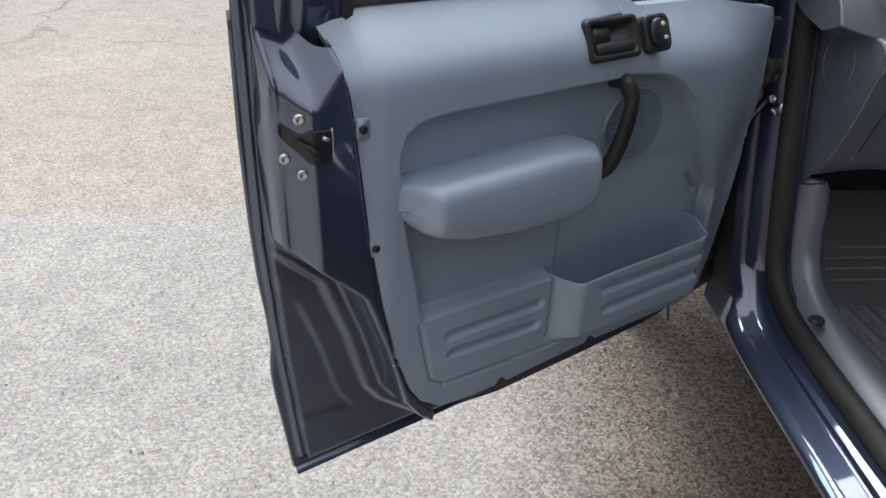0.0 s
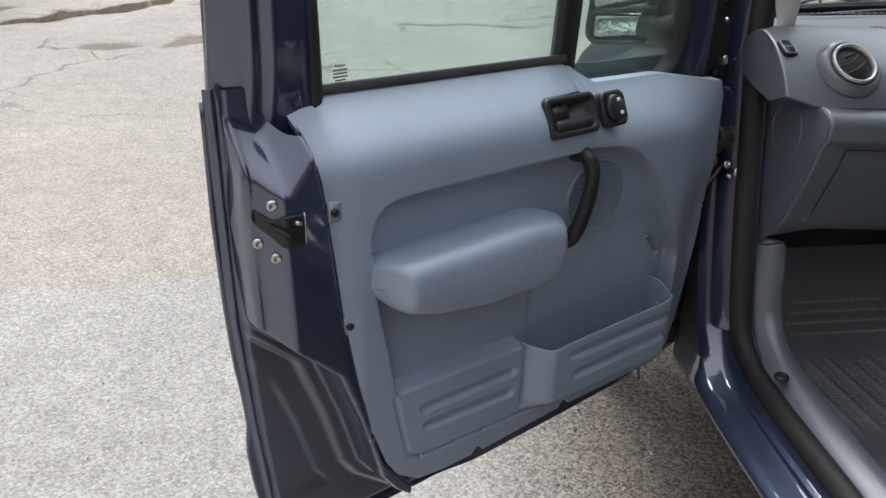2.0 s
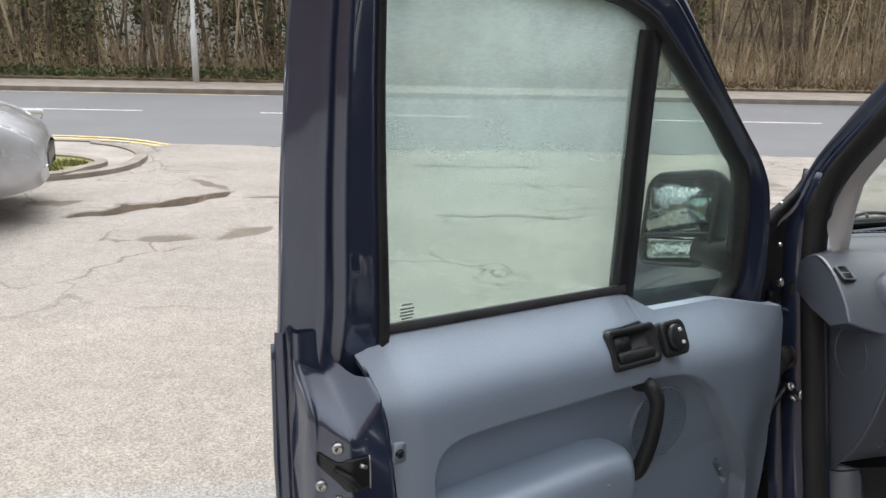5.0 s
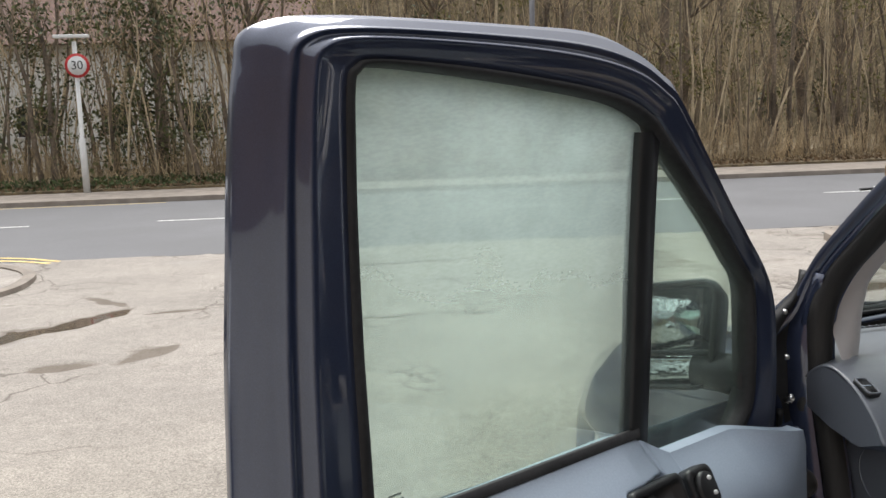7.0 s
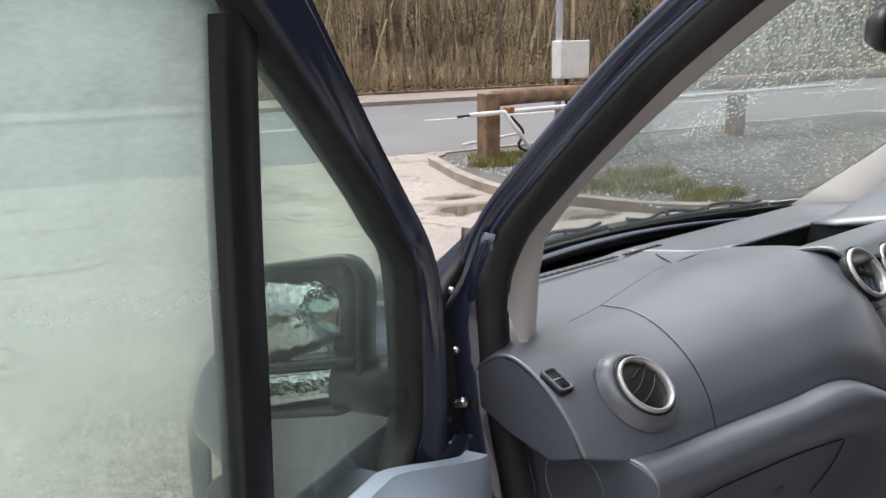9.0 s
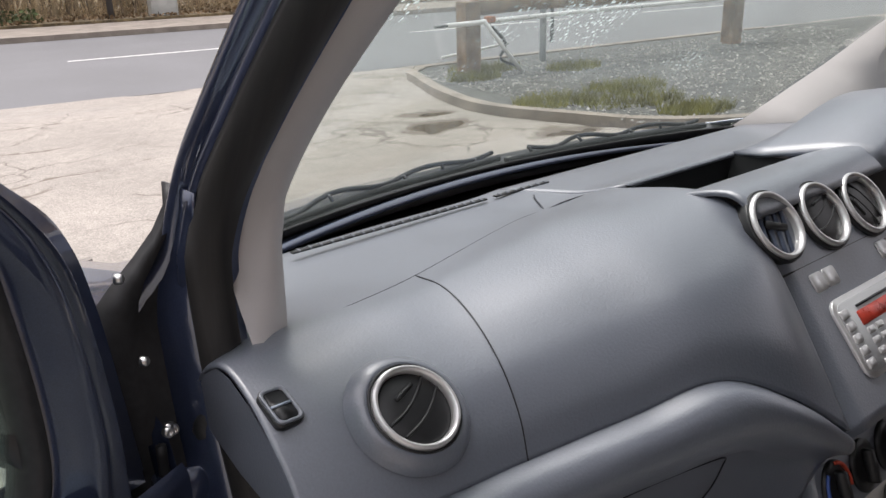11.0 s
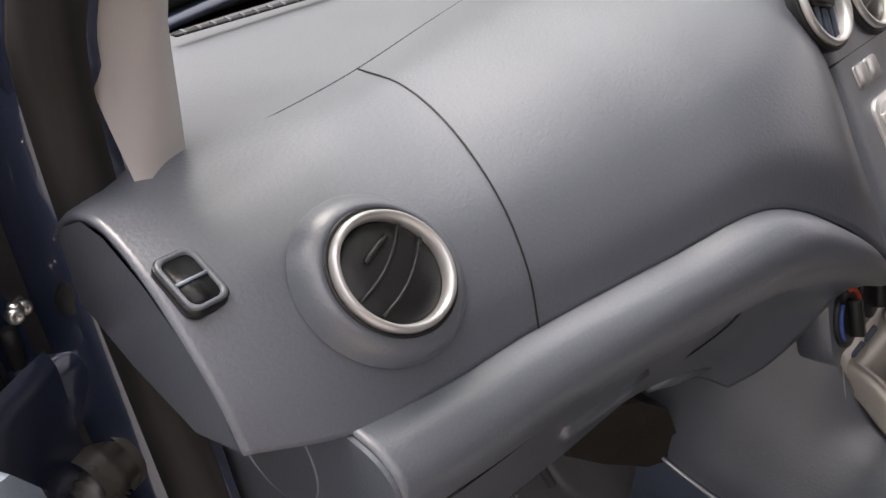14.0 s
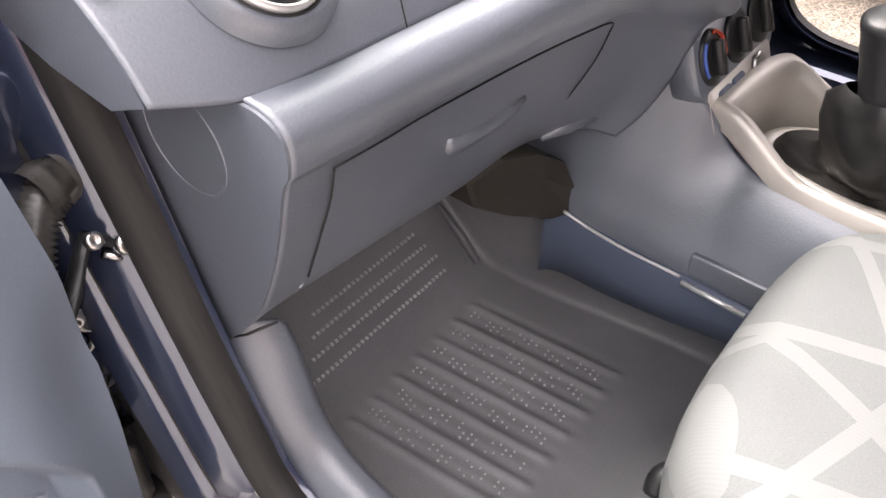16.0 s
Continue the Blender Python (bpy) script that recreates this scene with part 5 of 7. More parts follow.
# small side demister
def slot(c, e1, e2, w, h):
    e1, e2 = Vector(e1).normalized(), Vector(e2).normalized()
    nn = e1.cross(e2)
    m = Matrix((e1, e2, nn)).transposed().to_4x4()
    m.translation = Vector(c)
    sk = lambda o: [(x - 0.06 * y, y) for x, y in o]
    fr = rings("side_demister", [(sk(rounded(w, h, 0.007)), -0.004), (sk(rounded(w, h, 0.007)), 0.0022), (sk(rounded(w - 0.0015, h - 0.0015, 0.007)), 0.0022)], m, BLACK, dash, "small side demister outlet")
    rings("demister_frame", [(sk(rounded(w - 0.002, h - 0.002, 0.006)), 0.0), (sk(rounded(w - 0.002, h - 0.002, 0.006)), 0.0035), (sk(rounded(w - 0.0035, h - 0.0035, 0.006)), 0.0045), (sk(rounded(w - 0.007, h - 0.007, 0.005)), 0.0040), (sk(rounded(w - 0.008, h - 0.008, 0.005)), 0.0024)], m, DASH, fr, "grey-blue outlet frame", (True, False))
    rings("demister_dark", [(sk(rounded(w - 0.009, h - 0.009, 0.004)), 0.0), (sk(rounded(w - 0.0085, h - 0.0085, 0.004)), 0.0026)], m, BLACK, fr)
    tube("demister_bar", [m @ Vector((-w / 2 + 0.004, 0, 0.0032)), m @ Vector((w / 2 - 0.004, 0, 0.0032))], 0.0011, TRIM, fr, "", 6)


slot((0.010, -0.0745, 1.1015), (1, 0.05, -0.05), (0.0, 0.90, 0.42), 0.026, 0.038)

# lower panel with padded roll and glovebox
L = [
    [(0.046, -0.14, 1.02), (0.046, -0.172, 1.018), (0.046, -0.19, 1.004), (0.046, -0.19, 0.978), (0.046, -0.18, 0.958), (0.046, -0.157, 0.88), (0.046, -0.122, 0.8), (0.046, -0.09, 0.752)],
    [(0.118, -0.15, 1.016), (0.118, -0.182, 1.015), (0.118, -0.199, 1), (0.118, -0.197, 0.974), (0.116, -0.183, 0.956), (0.12, -0.16, 0.88), (0.125, -0.133, 0.8), (0.13, -0.095, 0.765)],
    [(0.19, -0.155, 1.016), (0.19, -0.19, 1.015), (0.19, -0.207, 0.998), (0.19, -0.203, 0.972), (0.19, -0.187, 0.954), (0.19, -0.163, 0.87), (0.19, -0.14, 0.8), (0.19, -0.105, 0.768)],
    [(0.3, -0.18, 1.028), (0.3, -0.222, 1.026), (0.3, -0.235, 1.006), (0.3, -0.227, 0.977), (0.3, -0.205, 0.958), (0.3, -0.171, 0.87), (0.3, -0.143, 0.79), (0.3, -0.112, 0.765)],
    [(0.39, -0.21, 1.043), (0.39, -0.252, 1.04), (0.39, -0.265, 1.015), (0.395, -0.252, 0.981), (0.402, -0.226, 0.961), (0.402, -0.186, 0.87), (0.4, -0.149, 0.79), (0.4, -0.12, 0.762)],
    [(0.465, -0.245, 1.01), (0.465, -0.283, 1.003), (0.468, -0.288, 0.98), (0.475, -0.262, 0.949), (0.482, -0.235, 0.918), (0.49, -0.205, 0.85), (0.495, -0.18, 0.79), (0.495, -0.16, 0.76)],
    [(0.529, -0.275, 0.96), (0.529, -0.298, 0.953), (0.532, -0.297, 0.938), (0.54, -0.278, 0.922), (0.546, -0.262, 0.898), (0.545, -0.245, 0.84), (0.535, -0.225, 0.79), (0.525, -0.2, 0.75)],
]
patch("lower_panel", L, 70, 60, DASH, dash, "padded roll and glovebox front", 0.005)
seam([(0.088, -0.188, 0.957), (0.089, -0.178, 0.920), (0.088, -0.162, 0.875), (0.088, -0.139, 0.815)], 0.0011)
seam([(0.088, -0.188, 0.957), (0.14, -0.192, 0.956), (0.19, -0.194, 0.9545), (0.30, -0.212, 0.9585), (0.375, -0.228, 0.960), (0.402, -0.233, 0.957), (0.412, -0.226, 0.940), (0.418, -0.213, 0.905), (0.424, -0.192, 0.862), (0.432, -0.164, 0.81), (0.437, -0.145, 0.772)], 0.0010)
SCOOP = Matrix.Translation((0.285, -0.1735, 0.881)) @ Matrix(((1, 0, -0.1, 0), (-0.10, -0.42, -1, 0), (0, 1, -0.42, 0), (0, 0, 0, 1)))
BLADE = [(-0.052, 0.016), (-0.050, -0.002), (-0.040, -0.007), (-0.022, -0.010), (0.007, -0.012), (0.024, -0.004), (0.038, 0.005), (0.052, 0.016), (0.030, 0.009), (0.010, 0.006), (-0.015, 0.006), (-0.034, 0.010)]
rings("glovebox_latch", [(BLADE, -0.006), (BLADE, 0.0012), ([(x * 0.97 - 0.001, y * 0.88) for x, y in BLADE], 0.0065), ([(x * 0.82 - 0.004, y * 0.45 - 0.002) for x, y in BLADE], 0.0090)], SCOOP, DASH, dash, "slim moulded glovebox pull")
tube("lower_lip", [(0.440, -0.146, 0.772), (0.470, -0.160, 0.776), (0.510, -0.180, 0.780)], [0.007, 0.010, 0.006], DASH, dash, "moulded lower lip", 10)
for a, z in ((0.083, 0.800), (0.105, 0.806)):
    tube("scratch", [(a, -0.1305, z), (a + 0.006, -0.1315, z + 0.004), (a + 0.012, -0.131, z + 0.002)], 0.0013, SCUFF, dash, "white scratch", 5)
# panel at the dash's outer end
bm = bmesh.new()
vs = [bm.verts.new((0.0455, b - 0.0026, z)) for b, z in [(0.03, 1.04), (-0.09, 1.016)] + [(p[1], p[2]) for p in spline(L[0], 40)] + [(-0.060, 0.716), (-0.035, 0.716), (0.0, 0.85)]]
bm.faces.new(vs)
ob = part("end_panel", bm, DASH, dash, "blue-grey end panel", smooth=False)
so = ob.modifiers.new("solid", "SOLIDIFY")
so.thickness = 0.003
ring("end_disc", (0.042, -0.075, 0.955), (0, 0, 1), (0, 1, 0), 0.0465, 0.048, 0.0006, DASH, dash)

# centre stack
E2 = Vector((0, 0.6306, 0.7761))
S0 = Vector((0.529, -0.293, 0.962))
STACK = Matrix((Vector((1, 0, 0)), E2, Vector((1, 0, 0)).cross(E2))).transposed().to_4x4()
STACK.translation = S0
W_ST = 0.352
rows = []
for t in np.linspace(-0.01, 0.262, 24):
    l = at(t, [(-0.01, -0.002), (0.0, 0.0), (0.175, 0.027), (0.262, 0.040)])
    rows.append([STACK @ Vector((l + f * (W_ST - 2 * l), t, -0.012 * ss(abs(f - 0.5), 0.42, 0.5) - 0.02 * ss(t, 0.235, 0.262))) for f in np.linspace(0, 1, 30)])
sheet("centre_panel", rows, DASH, dash, "dark grey-blue centre panel", 0.004)
for s, t, turn in ((0.060, 0.222, 70), (0.156, 0.213, 20), (0.250, 0.207, 120)):
    vent(STACK @ Vector((s, t, 0.002)), (1, 0, 0), E2, 0.0405, turn, barrel=(s > 0.1))
tube("stack_line", [STACK @ Vector((s, 0.168, 0.001)) for s in np.linspace(0.03, 0.32, 8)], 0.0012, BLACK, dash, "", 6)


def stackbox(name, s, t, w, h, d, r, mat, parent, label="", base=0.0):
    return rings(name, [(rounded(w, h, r, s, t), base - 0.004), (rounded(w, h, r, s, t), base + d * 0.7), (rounded(w - 0.0015, h - 0.0015, r, s, t), base + d)], STACK, mat, parent, label)


for s in (0.098, 0.256):
    for ds in (-0.0133, 0.0133):
        stackbox("button", s + ds, 0.146, 0.0255, 0.022, 0.004, 0.004, SILVER, dash, "pale grey push button")
for t in (0.148, 0.140):
    stackbox("stack_slot", 0.177, t, 0.040, 0.003, 0.001, 0.001, BLACK, dash)
# radio
radio = thing("car_radio", VAN, "silver car radio with red display and chrome knob", "radio")
RC = (0.176, 0.074)
stackbox("fascia", *RC, 0.204, 0.094, 0.006, 0.016, SILVER, radio, "silver rounded radio fascia")
stackbox("face", *RC, 0.192, 0.082, 0.0075, 0.012, material("radio_grey", (0.42, 0.43, 0.44), 0.4, vary=0.05), radio)
stackbox("cd_slot", RC[0], 0.104, 0.120, 0.004, 0.009, 0.001, BLACK, radio)
RED = material("red_display", (0.45, 0.05, 0.03), 0.3, vary=0.2, scale=60)
stackbox("display", RC[0], 0.090, 0.130, 0.018, 0.009, 0.002, RED, radio, "faded red display")
o = [(math.cos(k), math.sin(k)) for k in (2 * math.pi * i / 36 for i in range(36))]
rings("volume_knob", [([(RC[0] + 0.019 * x, 0.058 + 0.019 * y) for x, y in o], 0.004), ([(RC[0] + 0.019 * x, 0.058 + 0.019 * y) for x, y in o], 0.012), ([(RC[0] + 0.016 * x, 0.058 + 0.016 * y) for x, y in o], 0.018), ([(RC[0] + 0.012 * x, 0.058 + 0.012 * y) for x, y in o], 0.019)], STACK, STEEL, radio, "chrome volume knob")
for sx in (-1, 1):
    for i in range(5):
        stackbox("side_key", RC[0] + sx * 0.088, 0.102 - i * 0.0145, 0.015, 0.011, 0.0095, 0.002, SILVER, radio)
    for i in range(4):
        for j in range(2):
            stackbox("key", RC[0] + sx * (0.036 + 0.020 * j), 0.074 - i * 0.0125, 0.015, 0.0085, 0.0095, 0.002, SILVER, radio)

# top of the dash at the centre, with its open tray
def centre_top():
    rows = []
    for a in np.linspace(0.60, 1.40, 40):
        rows.append([(a, b, z) for b, z in spline([(0.31, 1.08), (0.22, 1.096), (0.141, 1.110), (0.066, 1.135)], 12)])
    sheet("top_pad", rows, DASH, dash, "", 0.006)
    rows = []
    for a in np.linspace(0.56, 0.90, 30):
        k = (a - 0.73) / 0.17
        rows.append([(a, b, z) for b, z in spline([(-0.016, 1.137), (-0.06, 1.158), (-0.105, 1.170), (-0.130, 1.166), (-0.150, 1.150)], 12)])
    sheet("tray_front", rows, DASH, dash, "", 0.006)
    tray = [(0.605, 0.068), (0.862, 0.068), (0.886, -0.018), (0.628, -0.022)]
    bm = bmesh.new()
    t_ = [bm.verts.new((a, b, 1.137)) for a, b in tray]
    l_ = [bm.verts.new((a + (0.015 if i in (0, 3) else -0.015), b, 1.075)) for i, (a, b) in enumerate(tray)]
    bm.faces.new(l_)
    for i in range(4):
        bm.faces.new((t_[i], t_[(i + 1) % 4], l_[(i + 1) % 4], l_[i]))
    part("open_tray", bm, BLACK, dash, "open black-lined tray", smooth=False)
    rows = [[(0.862 + 0.5 * f, b, z + 0.06 * math.sin(math.pi * f) * (b < 0.05)) for f in np.linspace(0, 1, 20)] for b, z in ((0.068, 1.136), (0.02, 1.14), (-0.06, 1.158), (-0.13, 1.168), (-0.15, 1.15))]
    sheet("binnacle_hood", rows, DASH, dash, "", 0.006)
    rows = [[(0.90 + 0.42 * f, b, z + 0.06 * math.sin(math.pi * f) * (z > 1.1)) for f in np.linspace(0, 1, 20)] for b, z in ((-0.148, 1.150), (-0.10, 1.145), (-0.08, 1.05), (-0.14, 1.0), (-0.2, 0.93), (-0.16, 0.80))]
    sheet("instrument_panel", rows, BLACK, dash, "black instrument panel", 0.004)


centre_top()
tube("steering_wheel", [(1.08 + 0.18 * math.cos(k), -0.34 - 0.09 * math.sin(k), 1.0 + 0.155 * math.sin(k)) for k in (2 * math.pi * i / 40 for i in range(40))], 0.016, BLACK, dash, "black steering wheel rim", 12, closed=True)

# heater controls and switches below the radio
LOW_E2 = Vector((0, 0.3714, 0.9285))
LOW = Matrix((Vector((1, 0, 0)), LOW_E2, Vector((1, 0, 0)).cross(LOW_E2))).transposed().to_4x4()
LOW.translation = Vector((0.576, -0.264, 0.865))


def lowbox(name, s, t, w, h, d, r, mat, parent, label="", base=0.0):
    return rings(name, [(rounded(w, h, r, s, t), base - 0.03), (rounded(w, h, r, s, t), base + d * 0.7), (rounded(w - 0.002, h - 0.002, r, s, t), base + d)], LOW, mat, parent, label)


lowbox("heater_panel", 0.068, -0.012, 0.20, 0.098, 0.004, 0.03, DASH, dash, "dark heater control panel", -0.002)
for s in (0.002, 0.066, 0.128):
    dial = rings("heater_dial", [([(s + 0.027 * x, -0.010 + 0.032 * y) for x, y in o], 0.0), ([(s + 0.027 * x, -0.010 + 0.032 * y) for x, y in o], 0.006), ([(s + 0.021 * x, -0.010 + 0.025 * y) for x, y in o], 0.008)], LOW, BLACK, dash, "round black heater dial")
    rings("dial_grip", [(rounded(0.010, 0.044, 0.004, s, -0.010), 0.005), (rounded(0.007, 0.040, 0.003, s, -0.010), 0.020)], LOW, BLACK, dial)
    if s < 0.01:
        tube("dial_mark", [LOW @ Vector((s + 0.024 * math.cos(k), -0.010 + 0.0285 * math.sin(k), 0.0085)) for k in np.linspace(-0.2, 1.5, 10)], 0.0025, material("red_mark", (0.5, 0.06, 0.03), 0.5), dial, "red heat mark", 6)
        tube("dial_mark", [LOW @ Vector((s + 0.024 * math.cos(k), -0.010 + 0.0285 * math.sin(k), 0.0085)) for k in np.linspace(2.3, 3.7, 10)], 0.0022, material("blue_mark", (0.06, 0.12, 0.4), 0.5), dial, "blue cold mark", 6)
CHAMPAGNE = material("champagne_plastic", (0.50, 0.47, 0.43), 0.38, 0.35, vary=0.08, scale=12)

# ---- centre console ----
console = thing("centre_console", VAN, "grey-blue centre console with champagne surround", "console")
rings("switch_panel", [(rounded(0.165, 0.056, 0.008, 0.066, -0.074), -0.02), (rounded(0.165, 0.056, 0.008, 0.066, -0.074), 0.004)], LOW, CHAMPAGNE, console, "champagne switch panel")
for s in (0.020, 0.055):
    rings("switch", [(rounded(0.030, 0.034, 0.004, s, -0.070), 0.002), (rounded(0.028, 0.032, 0.004, s, -0.070), 0.007)], LOW, TRIM_DARK, console, "dark rocker switch")
rings("lighter_socket", [([(0.110 + 0.016 * x, -0.064 + 0.016 * y) for x, y in o], 0.003), ([(0.110 + 0.016 * x, -0.064 + 0.016 * y) for x, y in o], 0.009), ([(0.110 + 0.011 * x, -0.064 + 0.011 * y) for x, y in o], 0.009), ([(0.110 + 0.010 * x, -0.064 + 0.010 * y) for x, y in o], -0.01)], LOW, STEEL, console, "chrome-rimmed lighter socket")
# side wall
CS = [
    [(0.575, -0.02, 0.42), (0.560, -0.02, 0.535), (0.550, -0.02, 0.615), (0.540, -0.03, 0.70), (0.53, -0.06, 0.78), (0.55, -0.10, 0.86)],
    [(0.575, -0.14, 0.42), (0.560, -0.14, 0.535), (0.500, -0.155, 0.618), (0.512, -0.165, 0.70), (0.535, -0.19, 0.79), (0.555, -0.22, 0.875)],
    [(0.575, -0.24, 0.42), (0.560, -0.24, 0.535), (0.500, -0.25, 0.616), (0.515, -0.255, 0.69), (0.542, -0.265, 0.76), (0.560, -0.279, 0.822)],
    [(0.575, -0.33, 0.42), (0.560, -0.33, 0.535), (0.500, -0.33, 0.615), (0.518, -0.33, 0.68), (0.545, -0.33, 0.728), (0.572, -0.335, 0.755)],
    [(0.575, -0.42, 0.42), (0.560, -0.42, 0.535), (0.503, -0.42, 0.615), (0.516, -0.42, 0.68), (0.535, -0.42, 0.725), (0.556, -0.42, 0.748)],
    [(0.575, -0.75, 0.42), (0.560, -0.75, 0.535), (0.503, -0.75, 0.612), (0.516, -0.75, 0.675), (0.535, -0.75, 0.715), (0.556, -0.75, 0.738)],
]
patch("side_wall", CS, 50, 40, DASH, console, "smooth grey-blue console side", 0.005)
SKIRT = [(0.486, -0.140, 0.640, 0.520), (0.488, -0.170, 0.635, 0.534), (0.490, -0.250, 0.622, 0.536), (0.491, -0.333, 0.620, 0.545), (0.491, -0.398, 0.617, 0.556), (0.491, -0.46, 0.615, 0.556)]
sk_ = spline(SKIRT, 40)
sheet("side_skirt", [[(a + 0.018, b, t) for a, b, t, l in sk_], [(a + 0.002, b, t + 0.001) for a, b, t, l in sk_], [(a, b, t - 0.002) for a, b, t, l in sk_], [(a - 0.004, b, (t + l) / 2) for a, b, t, l in sk_], [(a - 0.004, b, l) for a, b, t, l in sk_], [(a + 0.012, b, l - 0.002) for a, b, t, l in sk_]], TRIM_DARK, console, "darker lower skirt of the console")
tube("side_ledge", spline([(0.487, -0.165, 0.638), (0.489, -0.205, 0.628), (0.489, -0.26, 0.623), (0.490, -0.330, 0.622)], 20), 0.0022, SILVER, console, "pale scuffed ledge", 8)
rings("ashtray_lid", [(rounded(0.104, 0.036, 0.003), -0.006), (rounded(0.104, 0.036, 0.003), 0.001), (rounded(0.101, 0.033, 0.003), 0.002)], Matrix.Translation((0.498, -0.386, 0.638)) @ Matrix(((0, 0, -1, 0), (1, 0, 0, 0), (0, 1, 0, 0), (0, 0, 0, 1))), DASH, console, "small lidded flap")
tube("side_ledge", [(0.487, -0.334, 0.617), (0.487, -0.416, 0.614)], 0.0035, SILVER, console, "", 8)
tube("side_ledge", [(0.487, -0.424, 0.614), (0.487, -0.46, 0.613)], 0.0035, SILVER, console, "", 8)
# open tray and surround
def surround(z, inset):
    pts = [(0.575, -0.292), (0.712, -0.305), (0.735, -0.36), (0.74, -0.50), (0.735, -0.60), (0.69, -0.63), (0.60, -0.625), (0.558, -0.58), (0.552, -0.46), (0.560, -0.36)]
    c = np.array((0.648, -0.46))
    s = spline(pts + [pts[0]], 60)[:-1]
    return [(c[0] + (p[0] - c[0]) * inset, c[1] + (p[1] - c[1]) * inset, z + 0.05 * ss(p[1], -0.42, -0.30)) for p in s]


sheet("surround", [surround(0.735, 1.06), surround(0.757, 1.05), surround(0.764, 1.0), surround(0.760, 0.92), surround(0.735, 0.885), surround(0.66, 0.86)], CHAMPAGNE, console, "champagne plastic surround", closed=True)
bm = bmesh.new()
bm.faces.new([bm.verts.new(p) for p in surround(0.664, 0.87)])
part("tray_floor", bm, CHAMPAGNE, console)
rows = [[(0.745 + d, b, z) for b in np.linspace(-0.30, -0.75, 8)] for d, z in ((0.0, 0.755), (0.03, 0.74), (0.06, 0.66), (0.07, 0.45))]
sheet("far_wall", rows, TRIM_DARK, console)
sheet("rear_deck", [[(a, b, 0.748) for a in (0.545, 0.65, 0.76)] for b in (-0.60, -0.68, -0.80)], CHAMPAGNE, console, "", 0.004)
sheet("gaiter_plate", [[(0.645 + rx * math.cos(k), -0.458 + ry * math.sin(k), z) for k in (2 * math.pi * j / 48 for j in range(48))] for rx, ry, z in ((0.056, 0.108, 0.744), (0.060, 0.114, 0.748), (0.068, 0.124, 0.746), (0.074, 0.132, 0.730), (0.078, 0.138, 0.668))], CHAMPAGNE, console, "raised plate round the gaiter", closed=True)
LEATHER = material("black_leather", (0.009, 0.009, 0.009), 0.35, vary=0.3, scale=20, bump=0.4, bump_scale=60)
gear = thing("gear_lever", VAN, "black gear lever with a leather gaiter", "gear lever")
rows = []
for i, (z, rx, ry, cx, cy) in enumerate(((0.720, 0.058, 0.110, 0.645, -0.458), (0.746, 0.057, 0.109, 0.645, -0.458), (0.758, 0.052, 0.096, 0.642, -0.460), (0.760, 0.046, 0.076, 0.632, -0.462), (0.775, 0.045, 0.066, 0.622, -0.464), (0.800, 0.042, 0.062, 0.612, -0.460), (0.828, 0.038, 0.057, 0.602, -0.452), (0.856, 0.033, 0.050, 0.596, -0.446), (0.872, 0.022, 0.033, 0.592, -0.444))):
    f = 0.10 if i > 1 else 0.0
    rows.append([(cx + rx * math.cos(k) * (1 + f * math.sin(5 * k + i * 1.3)), cy + ry * math.sin(k) * (1 + 0.8 * f * math.sin(4 * k + i)), z) for k in (2 * math.pi * j / 48 for j in range(48))])
sheet("gaiter", rows, LEATHER, gear, "creased black leather gaiter", closed=True)
tube("knob", spline([(0.592, -0.444, 0.862), (0.586, -0.440, 0.89), (0.578, -0.434, 0.925), (0.572, -0.430, 0.952), (0.570, -0.428, 0.965)], 14), [0.021, 0.021, 0.021, 0.022, 0.023, 0.023, 0.024, 0.025, 0.025, 0.026, 0.027, 0.027, 0.022, 0.010], BLACK, gear, "smooth dark gear knob", 18)

# ---- footwell ----
# sill and kick trim
OUTER = [(-0.035, 0.722), (-0.055, 0.70), (-0.085, 0.63), (-0.108, 0.565), (-0.155, 0.535), (-0.25, 0.524), (-0.45, 0.522), (-0.95, 0.520)]
INNER = [(-0.095, 0.738), (-0.110, 0.70), (-0.128, 0.627), (-0.150, 0.590), (-0.190, 0.562), (-0.27, 0.545), (-0.45, 0.535), (-0.95, 0.530)]
oo, ii = spline(OUTER, 40), spline(INNER, 40)
sheet("sill_trim", [[(0.022, b, z - 0.01) for b, z in oo], [(0.030, b, z) for b, z in oo], [(0.055, (b + b2) / 2, (z + z2) / 2 + 0.004) for (b, z), (b2, z2) in zip(oo, ii)], [(0.078, b, z) for b, z in ii], [(0.090, b + 0.006, z - 0.02) for b, z in ii], [(0.094, b + 0.015, 0.44) for b, z in ii]], DASH, van, "grey-blue kick and sill trim", thick=0.004)
tube("trim_joint", [(0.040, -0.056, 0.716), (0.055, -0.075, 0.722), (0.078, -0.096, 0.736)], 0.002, BLACK, van, "", 6)
rows = [[(a, b, z) for a in np.linspace(0.0, 1.36, 12)] for b, z in ((-0.05, 0.41), (0.02, 0.43), (0.16, 0.58), (0.26, 0.80), (0.30, 1.02))]
sheet("toe_board", rows, CARPET, van, "dark carpeted toe board", thick=0.01)
DUCT = material("brown_black_plastic", (0.030, 0.026, 0.021), 0.55, vary=0.15, scale=12, bump=0.2, bump_scale=300)
DUCT_FACE = [(0.507, -0.17, 0.659), (0.482, -0.16, 0.718), (0.448, -0.14, 0.74), (0.407, -0.12, 0.744), (0.363, -0.105, 0.726), (0.375, -0.11, 0.685), (0.413, -0.13, 0.658), (0.466, -0.16, 0.634), (0.495, -0.17, 0.63)]
